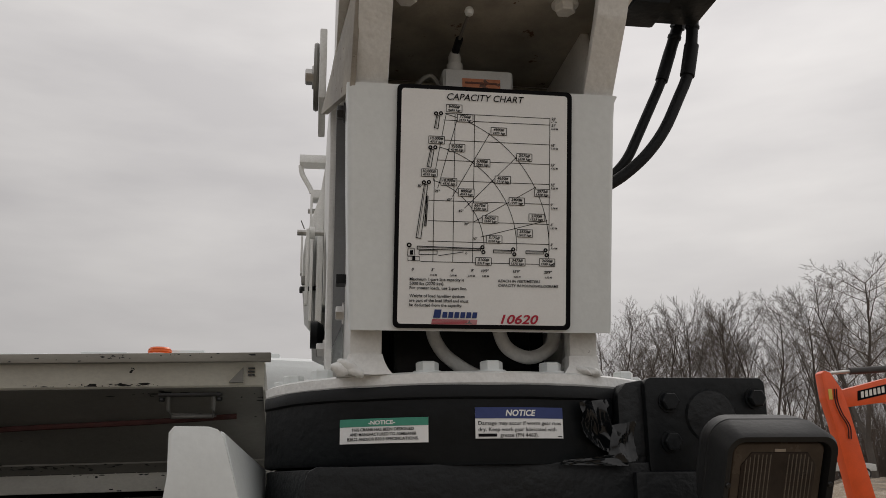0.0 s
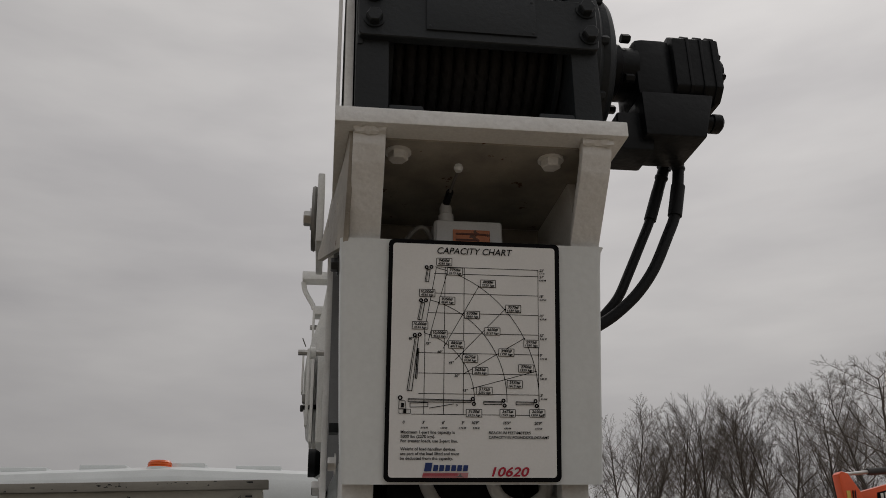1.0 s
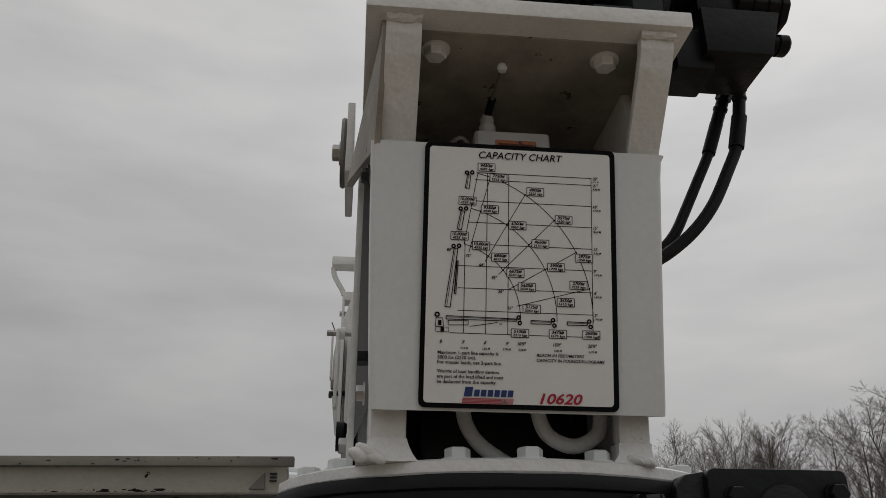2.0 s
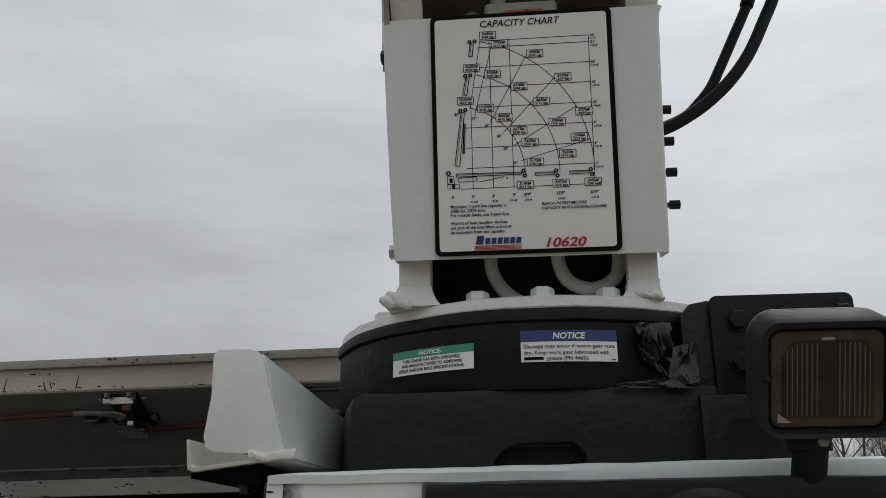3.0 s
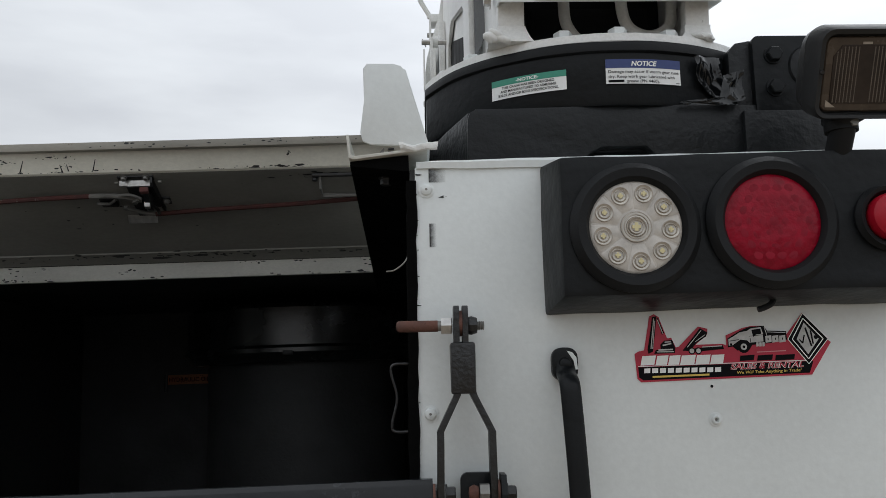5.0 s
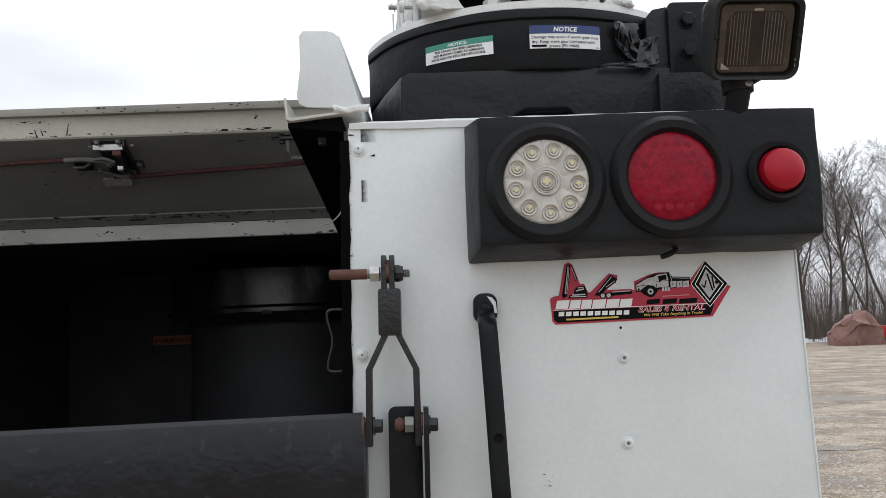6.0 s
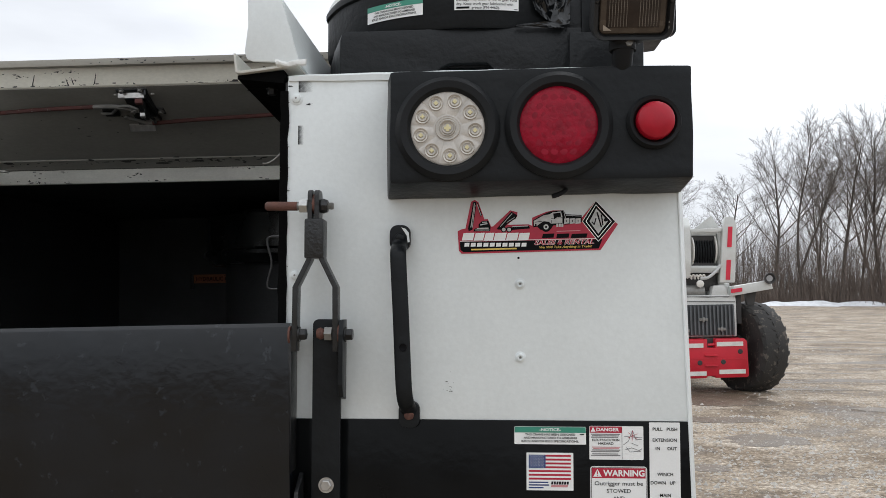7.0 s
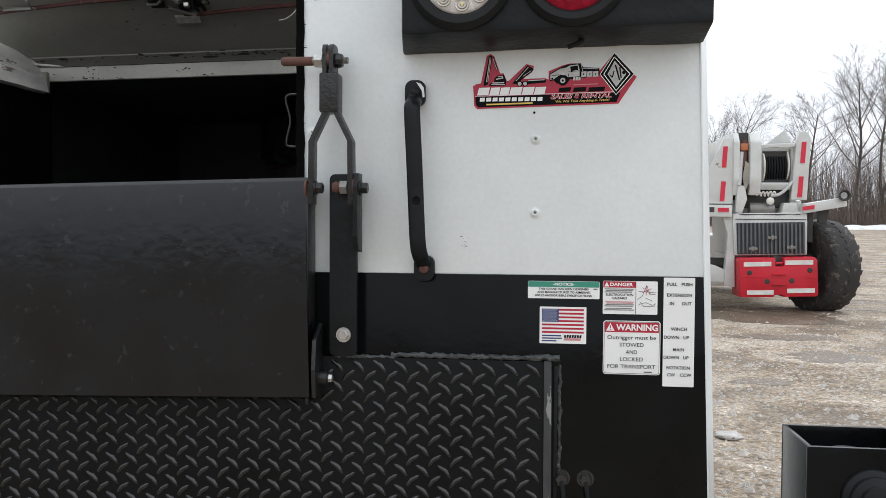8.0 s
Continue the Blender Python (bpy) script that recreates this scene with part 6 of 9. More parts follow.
    lp("scratch", merged(box(0.0445, 0.0460, -0.0020, -0.0012, -0.0250, -0.0225), box(0.0448, 0.0458, -0.0020, -0.0012, -0.0320, -0.0285)), GREY_STEEL, e, "bare scratched spots")
    part("post", rod((0.418, -0.056, 1.700), (0.419, -0.085, 1.748), 0.0135, 20), RUBBER, e)
    part("knuckle", lathe([(0, 0), (0.0175, 0), (0.0175, 0.010), (0, 0.010)], "z", (0.418, -0.072, 1.7265), 18), RUBBER, e)
    part("clamp_nut", hexhead((0.4235, -0.088, 1.7325), (0, -1, 0), 0.0050, 0.004), GREY_STEEL, e)
    part("yoke", soften(prism([(0.402, 1.736), (0.436, 1.736), (0.458, 1.748), (0.458, 1.754), (0.402, 1.754)], "y", -0.086, -0.060), 0.002), RUBBER, e)
    return e


build_crane_base()
build_slew_ring()
build_mount_block()
build_turret()
build_pipes()
build_cover()
build_head()
build_sensor()
build_winch()
build_hoses()
build_boom()
build_work_lamp()


# ---- decals and printed signs ----
FT_X, FT_Y = 0.00710, 0.00725      # one foot on the chart's two axes


def build_chart():
    m = CHART @ Matrix.Translation((0, 0, 0.0030))
    e = sticker("capacity_chart", "white crane capacity chart with a black border on the cover", rounded(-0.0985, -0.0012, 0.0935, 0.2585, 0.006), m, INK, category="sign")
    ink(e, "white_field", [flat(rounded(-0.0938, 0.0034, 0.0882, 0.2540, 0.0036))], VINYL, m, 1, "white printed field")

    def at(fx, fz):
        return (-0.0785 + FT_X * fx, 0.0690 + FT_Y * fz)

    def swing(r, a):
        """A point of the load diagram: boom length and angle about the turret's pin."""
        r += a / 75.0
        return at(1.0 + r * math.cos(radians(a)), 1.35 + r * math.sin(radians(a)))

    thin, lines, arcs, dots, boxes, loads, words = 0.00066, [], [], [], [], [], []
    for f, left in ((0, 1.15), (3, 2.15), (6, 2.1), (9, 1.95), (12, 4.5), (15, 3.45), (18, 4.5), (21, 4.25), (22, 4.45)):
        lines.append(line2(at(left, f), at(20.75, f), thin))
    for f, top in ((3, 12.2), (6, 22), (9, 22), (20.75, 22)):
        lines.append(line2(at(f, 0), at(f, top), thin))
    load = {0: ("5100# 2315", "3475# 1575", "2650# 1200"), 15: ("5175# 2350", "3550# 1610", "2700# 1225"), 30: ("5625# 2550", "3900# 1770", "2975# 1350"), 45: ("6675# 3030", "4650# 2110", "3575# 1620"),
            60: ("8850# 4015", "6300# 2860", "4900# 2225"), 75: ("10,000# 4535", "9350# 4240", "7750# 3515"), 80: ("10,000# 4535", "10,000# 4535", "9450# 4285")}
    # lower left corner of each load's frame, in the order of the table above
    corner = {0: ((-0.0103, 0.0663), (0.0266, 0.0666), (0.0594, 0.0668)), 15: ((0.0010, 0.0901), (0.0346, 0.0976), (0.0473, 0.1149)), 30: ((-0.0037, 0.1112), (0.0252, 0.1318), (0.0533, 0.1420)), 45: ((-0.0150, 0.1245), (0.0096, 0.1546), (0.0330, 0.1800)),
              60: ((-0.0301, 0.1394), (-0.0132, 0.1721), (0.0045, 0.2071)), 75: ((-0.0490, 0.1502), (-0.0408, 0.1871), (-0.0325, 0.2196)), 80: ((-0.0702, 0.1592), (-0.0630, 0.1948), (-0.0446, 0.2299))}
    reach = (9.7, 14.75, 19.8)
    for r in reach:
        pts = [swing(r, 2.0 + 3.9 * i) for i in range(21)]
        arcs.append([line2(a, b, thin) for a, b in zip(pts, pts[1:])])
    for a, short in ((15, 0.4), (30, 0.9), (45, 0.9), (60, 0.9), (75, 0.9), (80, 0.0)):
        lines.append(line2(swing(9.7 - short, a), swing(19.8, a), thin))
        tx, ty = {15: (8.95, 3.35), 30: (7.6, 5.5), 45: (6.7, 7.4), 60: (4.95, 9.0), 75: (3.1, 10.2), 80: (0.5, 10.9)}[a]
        words.append(lettering(f"{a}\u00b0", *at(tx, ty), None, 0.0028, 0.2, 0.03))
    bw, bh = 0.0170, 0.0080
    for a, row in load.items():
        for r, text, spot in zip(reach, row, corner[a]):
            if 0 < a < 80:
                dots.append(disc2(*swing(r, a), 0.0009, 8))
            x0, y0 = spot[0] - 0.0010, spot[1] + 0.0004
            boxes.append((x0, y0))
            kg = text.split()
            loads.append([lettering(kg[0], x0 + bw / 2, y0 + 0.0043, bw * (0.84 if len(kg[0]) > 5 else 0.72), 0.0030, 0.15, 0.030, "C"), lettering(kg[1] + " kgs", x0 + bw / 2, y0 + 0.0010, bw * 0.82, 0.0023, 0.15, 0.030, "C")])
    for bm in lines:
        ink(e, "grid_line", [bm], INK, m, 2)
    for bm in arcs:
        ink(e, "reach_curve", bm, INK, m, 2.2)
    for bm in dots:
        ink(e, "load_dot", [bm], INK, m, 2.4)
    for (x, y), two in zip(boxes, loads):
        f = ink(e, "load_field", [rect(x, y, x + bw, y + bh)], VINYL, m, 3)
        ink(f, "load_frame", [outline([(x, y), (x + bw, y), (x + bw, y + bh), (x, y + bh)], 0.00062)], INK, m, 4)
        ink(f, "load_figure", two, INK, m, 5)
    # axis figures
    for f, metres in ((22, "6.71 M"), (21, "6.40 M"), (18, "5.49 M"), (15, "4.57 M"), (12, "3.66 M"), (9, "2.74 M"), (6, "1.83 M"), (3, ".914 M")):
        x, y = at(20.95, f)
        words.append(lettering(f"{f}'", x, y - 0.0018, None, 0.0029, 0.2, 0.03))
        if f != 22:
            words.append(lettering(metres, x, y - 0.0052, None, 0.0020, 0.2, 0.030))
    words.append(lettering("6.71 M", at(20.95, 22)[0], at(0, 22)[1] - 0.0046, None, 0.0016, 0.2, 0.01))
    words.append(lettering("0'", at(21.3, 0)[0], at(0, 0)[1] - 0.001, None, 0.0029, 0.2, 0.03))
    for f, mark, metres in ((0, "0", ""), (3, "3'", ".914 M"), (6, "6'", "1.83 M"), (9, "9'", "2.74 M"), (10.9, "10'9\"", "3.28 M"), (15.75, "15'9\"", "4.80 M"), (20.6, "20'9\"", "6.33 M")):
        x, y = at(f, 0)
        words.append(lettering(mark, x, y - 0.0098, None, 0.003, 0.2, 0.03, "C"))
        if metres:
            words.append(lettering(metres, x + (0.0006 if f != 9 else -0.001), y - 0.0150, None, 0.0020, 0.2, 0.030, "C"))
    words.append(lettering("CAPACITY CHART", -0.0450, 0.2435, 0.0845, 0.0074, 0.22, 0.008))
    for i, s in enumerate(("Maximum 1-part line capacity is", "5000 lbs (2270 kgs).", "For greater loads, use 2-part line.")):
        words.append(lettering(s, -0.0815, 0.0489 - 0.00455 * i, (0.0580, 0.0368, 0.0612)[i], 0.0032, 0, 0.020))
    for i, s in enumerate(("Weight of load handling devices", "are part of the load lifted and must", "be deducted from the capacity.")):
        words.append(lettering(s, -0.0817, 0.0314 - 0.00480 * i, (0.0590, 0.0632, 0.0565)[i], 0.0032, 0, 0.020))
    words.append(lettering("REACH IN FEET/METERS", 0.0133, 0.0489, 0.0462, 0.0029, 0.15, 0.022))
    words.append(lettering("CAPACITY IN POUNDS/KILOGRAMS", 0.0133, 0.0441, 0.0662, 0.0029, 0.15, 0.022))
    for bm in words:
        ink(e, "lettering", [bm], INK, m, 5)
    ink(e, "model_number", [lettering("10620", 0.0165, 0.0050, 0.0412, 0.0098, 0.25, 0.022)], RED, m, 5, "red model number")
    # maker's mark as plain shapes
    mark = [flat([(-0.0560, 0.0100), (-0.0485, 0.0100), (-0.0470, 0.0188), (-0.0545, 0.0188)])]
    for i in range(6):
        x = -0.0465 + i * 0.0064
        mark.append(flat([(x, 0.0102), (x + 0.0050, 0.0102), (x + 0.0058, 0.0164), (x + 0.0008, 0.0164)]))
    for bm in mark:
        ink(e, "maker_mark", [bm], NAVY, m, 5)
    ink(e, "maker_flag", [flat([(-0.0580, 0.0032), (-0.0095, 0.0032), (-0.0085, 0.0086), (-0.0570, 0.0086)])], PINK, m, 5)
    ink(e, "maker_stripes", [flat([(-0.0578 + 0.0003 * i, 0.0040 + 0.0013 * i), (-0.020, 0.0040 + 0.0013 * i), (-0.020, 0.0045 + 0.0013 * i), (-0.0577 + 0.0003 * i, 0.0045 + 0.0013 * i)]) for i in range(4)], RED, m, 6)
    ink(e, "maker_bird", [flat([(-0.0235, 0.0040), (-0.0190, 0.0052), (-0.0170, 0.0082), (-0.0160, 0.0054), (-0.0130, 0.0036), (-0.0175, 0.0044)])], GREY_INK, m, 7)
    # drawn booms: a jointed arm flat along the foot, and steep arms at three lengths
    art = []

    def arm(p, q, w0, w1, tip=True):
        p, q = Vector((*p, 0)), Vector((*q, 0))
        d = (q - p).normalized()
        s = Vector((-d.y, d.x, 0))
        poly = [p + s * w0, p - s * w0, q - s * w1, q + s * w1]
        art.append(outline([tuple(v.xy) for v in poly], 0.0008))
        art.append(line2(tuple((p + s * w0 * 0.3).xy), tuple((q + s * w1 * 0.3).xy), 0.0005))
        if tip:
            for sgn in (0.0, 1.0):
                c = q + d * (0.0018 + 0.0012 * sgn) + s * (0.0026 * (1 - 2 * sgn))
                art.append(ring2(c.x, c.y, 0.0009, 0.0023, 12))

    arm(at(0.6, 2.0), at(10.2, 1.95), 0.0016, 0.0011)
    art.append(outline([at(0.9, 1.0), at(3.6, 1.1), at(3.6, 1.7), at(0.9, 1.6)], 0.0007))
    art.append(line2(at(3.8, 0.9), at(7.6, 1.55), 0.0007))
    art.append(ring2(*at(8.0, 1.35), 0.0006, 0.0011, 10))
    art.append(ring2(*at(-0.6, 2.35), 0.0012, 0.0026, 16))
    art.append(outline([at(-0.8, 0.75), at(0.3, 0.75), at(0.15, 1.9), at(-0.75, 1.9)], 0.0006))
    art.append(rect(*at(-0.45, 0.95), *at(0.0, 1.6)))
    art.append(outline([at(-0.75, 0.1), at(1.0, 0.1), at(1.0, 0.7), at(-0.75, 0.7)], 0.0005))
    art.append(rect(*at(-0.1, 0.1), *at(0.35, 0.7)))
    for r in (15.75, 20.75):
        arm(at(r - 3.6, 1.75), at(r - 0.8, 1.75), 0.0016, 0.0014)
    arm(at(0.76, 3.4), at(1.76, 11.3), 0.0026, 0.0018)
    arm(at(1.75, 5.2), at(2.0, 9.6), 0.0008, 0.0007, False)
    arm(at(2.15, 13.9), at(2.62, 16.5), 0.0022, 0.0018)
    arm(at(3.15, 19.7), at(3.41, 21.6), 0.0020, 0.0016)
    ink(e, "boom_drawing", art, INK, m, 5)
    return e


def curved(e, name, bms, material, level, z, ang, label=""):
    """Print laid round the slew ring's guard: x runs along the arc from the angle ang, y up from z."""
    bm = merged(*bms)
    for v in bm.verts:
        w = ang + v.co.x / 0.2585
        r = 0.2595 + 0.0003 * level
        v.co = Vector((RC.x + r * math.sin(w), RC.y - r * math.cos(w), z + v.co.y))
    return part(name, bm, material, e, label)


def strips(x0, y0, x1, y1, n=16):
    bm = bmesh.new()
    for i in range(n):
        a, b = x0 + (x1 - x0) * i / n, x0 + (x1 - x0) * (i + 1) / n
        bm.faces.new([bm.verts.new(p) for p in ((a, y0, 0), (b, y0, 0), (b, y1, 0), (a, y1, 0))])
    return bm


NOTICE = ("THIS CRANE HAS BEEN DESIGNED", "AND MANUFACTURED TO ASME/ANSI", "B30.22 AND/OR B30.5 SPECIFICATIONS.")


def notice_words(w, h):
    body = [lettering(s, w / 2, h * (0.50 - 0.19 * i), w * k, h * 0.125, 0, 0.02, "C") for i, (s, k) in enumerate(zip(NOTICE, (0.70, 0.74, 0.80)))]
    head = [lettering("-NOTICE-", w / 2, h * 0.755, w * 0.30, h * 0.165, 0, 0.03, "C")]
    return head, body


def build_ring_decals():
    w, h, z, ang = 0.100, 0.0255, 1.8215, radians(-38.2)
    e = tagged(new("notice_decal"), "white notice decal with a green header on the guard", "decal")
    e.matrix_basis = Matrix.Translation((0.10, 0.07, z))
    curved(e, "backing", [strips(0, 0, w, h)], VINYL, 0, z, ang)
    curved(e, "header", [strips(0, h * 0.68, w, h)], GREEN, 1, z, ang, "green header")
    head, body = notice_words(w, h)
    curved(e, "header_words", head, VINYL, 2, z, ang)
    curved(e, "lettering", body, INK, 2, z, ang)
    w, h, z, ang = 0.0955, 0.0315, 1.8245, radians(-5.4)
    e = tagged(new("notice_decal"), "white notice decal with a dark blue header on the guard", "decal")
    e.matrix_basis = Matrix.Translation((0.24, 0.045, z))
    curved(e, "backing", [strips(0, 0, w, h)], VINYL, 0, z, ang)
    curved(e, "header", [strips(0, h * 0.64, w, h)], BLUE, 1, z, ang, "dark blue header")
    curved(e, "header_words", [lettering("NOTICE", w / 2, h * 0.725, w * 0.34, h * 0.20, 0.2, 0.03, "C")], VINYL, 2, z, ang)
    curved(e, "lettering", [lettering("Damage may accur if worm gear runs", 0.003, h * 0.435, w * 0.94, h * 0.125, 0, 0.006), lettering("dry. Keep work gear lubricated with", 0.003, h * 0.235, w * 0.88, h * 0.125, 0, 0.006),
                            lettering("grease (PN 4460).", 0.003 + w * 0.235, h * 0.05, w * 0.43, h * 0.125, 0, 0.006), rect(0.003, h * 0.06, 0.003 + w * 0.20, h * 0.155), rect(w * 0.93, h * 0.05, w * 0.98, h * 0.075)], INK, 2, z, ang)


def build_panel_decals():
    y = -0.0016
    # notice
    m = face_out((0.2765, y, 1.2000))
    w, h = 0.0980, 0.0240
    e = sticker("notice_decal", "white notice decal with a green header on the lower panel", rounded(0, 0, w, h, 0.0012), m)
    head, body = notice_words(w, h)
    ink(e, "header", [rect(0.0004, h * 0.66, w - 0.0004, h - 0.0004)], GREEN, m, 1, "green header")
    ink(e, "header_words", head, VINYL, m, 2)
    ink(e, "lettering", body + [rect(w * 0.915, h * 0.55, w * 0.97, h * 0.60)], INK, m, 2)
    # flag
    m = face_out((0.2930, y, 1.1375))
    w, h = 0.0640, 0.0510
    e = sticker("flag_decal", "white decal with a printed striped flag", rounded(0, 0, w, h, 0.001), m)
    fx0, fy0, fx1, fy1 = 0.0032, 0.0145, 0.0605, 0.0483
    s = (fy1 - fy0) / 13
    ink(e, "stripes", [rect(fx0, fy0 + s * i, fx1, fy0 + s * (i + 1)) for i in range(0, 13, 2)], RED, m, 1)
    cx, cy = fx0 + (fx1 - fx0) * 0.40, fy1 - s * 7
    ink(e, "canton", [rect(fx0, cy, cx, fy1)], NAVY, m, 2)
    ink(e, "stars", [disc2(fx0 + (cx - fx0) * (k + 0.6 + 0.4 * (j % 2)) / 6.3, cy + (fy1 - cy) * (j + 0.8) / 9.2, 0.0007, 5) for j in range(9) for k in range(6 - j % 2)], VINYL, m, 3)
    ink(e, "print_bars", [rect(0.0032, 0.0100 - 0.0036 * i, 0.0032 + (0.0265, 0.0275, 0.0200)[i], 0.0118 - 0.0036 * i) for i in range(3)], BLUE, m, 1)
    ink(e, "maker_mark", [flat([(0.0335 + 0.0035 * i, 0.0082), (0.0362 + 0.0035 * i, 0.0082), (0.0368 + 0.0035 * i, 0.0122), (0.0341 + 0.0035 * i, 0.0122)]) for i in range(7)], INK, m, 1)
    ink(e, "maker_flag", [flat([(0.0330, 0.0045), (0.0560, 0.0045), (0.0570, 0.0078), (0.0340, 0.0078)])], PINK, m, 1)
    # danger
    m = face_out((0.3790, y, 1.1800))
    w, h = 0.0735, 0.0455
    e = sticker("danger_decal", "white danger decal with a red header and a line drawing", rounded(0, 0, w, h, 0.0015), m)
    ink(e, "header", [rect(0.0005, h * 0.80, w * 0.60, h - 0.0005)], RED, m, 1, "red header")
    ink(e, "header_words", [lettering("DANGER", w * 0.13, h * 0.85, w * 0.42, 0.0046, 0, 0.03)], VINYL, m, 2)
    ink(e, "warning_triangle", [flat([(w * 0.025, h * 0.83), (w * 0.115, h * 0.83), (w * 0.07, h * 0.97)])], VINYL, m, 2)
    rows = [rect(w * (0.03 + 0.02 * (i % 2)), h * z0, w * (0.57 - 0.02 * (i % 3)), h * (z0 + 0.025)) for i, z0 in enumerate((0.745, 0.70, 0.655, 0.275, 0.23, 0.16, 0.115))]
    ink(e, "print_bars", rows, GREY_INK, m, 2)
    ink(e, "red_print_bar", [rect(w * 0.05, h * 0.36, w * 0.57, h * 0.385), rect(w * 0.07, h * 0.32, w * 0.55, h * 0.345)], PINK, m, 2)
    ink(e, "lettering", [lettering("ELECTROCUTION", w * 0.305, h * 0.555, w * 0.50, 0.0032, 0, 0.015, "C"), lettering("HAZARD", w * 0.305, h * 0.45, w * 0.28, 0.0032, 0, 0.015, "C"), rect(w * 0.60, 0.0006, w * 0.607, h - 0.0006)], INK, m, 2)
    rnd = random.Random(5)
    scr = []
    for pts in (((0.63, 0.45), (0.72, 0.55), (0.80, 0.88), (0.86, 0.60), (0.97, 0.62)), ((0.64, 0.70), (0.98, 0.66)), ((0.66, 0.30), (0.78, 0.36), (0.92, 0.28), (0.97, 0.34)), ((0.68, 0.38), (0.75, 0.24), (0.95, 0.26)), ((0.78, 0.50), (0.90, 0.42))):
        scr += [line2((w * a[0], h * a[1]), (w * b[0], h * b[1]), 0.0005) for a, b in zip(pts, pts[1:])]
    ink(e, "hazard_drawing", scr, INK, m, 2)
    ink(e, "hazard_sparks", [line2((w * 0.80, h * 0.72), (w * (0.80 + 0.10 * math.cos(k)), h * (0.72 + 0.16 * math.sin(k))), 0.0005) for k in (0.4, 1.6, 2.5, 3.6, 4.6, 5.6)], RED, m, 3)
    # warning
    m = face_out((0.3800, y, 1.0970))
    w, h = 0.0770, 0.0740
    e = sticker("warning_decal", "white warning decal with a red header about stowing outriggers", rounded(0, 0, w, h, 0.004), m)
    ink(e, "border", [outline(rounded(0.0014, 0.0014, w - 0.0014, h - 0.0014, 0.003), 0.0006)], INK, m, 1)
    ink(e, "header", [rect(0.0022, h * 0.785, w - 0.0022, h - 0.0022)], RED, m, 1, "red header")
    ink(e, "header_words", [lettering("WARNING", w * 0.225, h * 0.825, w * 0.73, 0.0085, 0, 0.03)], VINYL, m, 2)
    ink(e, "warning_triangle", [flat([(w * 0.05, h * 0.81), (w * 0.20, h * 0.81), (w * 0.125, h * 0.955)])], VINYL, m, 2)
    ink(e, "warning_stroke", [rect(w * 0.117, h * 0.855, w * 0.133, h * 0.92), rect(w * 0.117, h * 0.825, w * 0.133, h * 0.845)], RED, m, 3)
    ink(e, "lettering", [lettering("Outrigger must be", w / 2, h * 0.655, w * 0.85, 0.0057, 0, 0.004, "C")] + [lettering(s, w / 2, h * z0, w * k, 0.0055, 0, 0.004, "C") for s, z0, k in (("STOWED", 0.520, 0.42), ("AND", 0.385, 0.20), ("LOCKED", 0.250, 0.40), ("FOR TRANSPORT", 0.115, 0.84))] + [rect(w * 0.72, h * 0.045, w * 0.86, h * 0.062)], INK, m, 2)
    # lever strip
    m = face_out((0.4605, y, 1.0820))
    w, h = 0.0415, 0.1490
    e = sticker("lever_strip", "long white strip naming the crane levers", rounded(0, 0, w, h, 0.001), m)
    rows = (("PULL", "PUSH"), ("EXTENSION", ""), ("IN", "OUT"), ("WINCH", ""), ("DOWN", "UP"), ("MAIN", ""), ("DOWN", "UP"), ("ROTATION", ""), ("CW", "CCW"))
    words = []
    for i, (a, b) in enumerate(rows):
        z0 = (0.945, 0.835, 0.750, 0.490, 0.405, 0.280, 0.200, 0.095, 0.022)[i] * 0.9 + 0.075
        if b:
            words += [lettering(a, w * 0.27, h * z0, None, 0.0045, 0, 0.016, "C"), lettering(b, w * 0.74, h * z0, None, 0.0045, 0, 0.016, "C")]
        else:
            words.append(lettering(a, w * 0.5, h * z0, None, 0.0045, 0, 0.016, "C"))
    for word in words:
        ink(e, "lettering", [word], INK, m, 2)


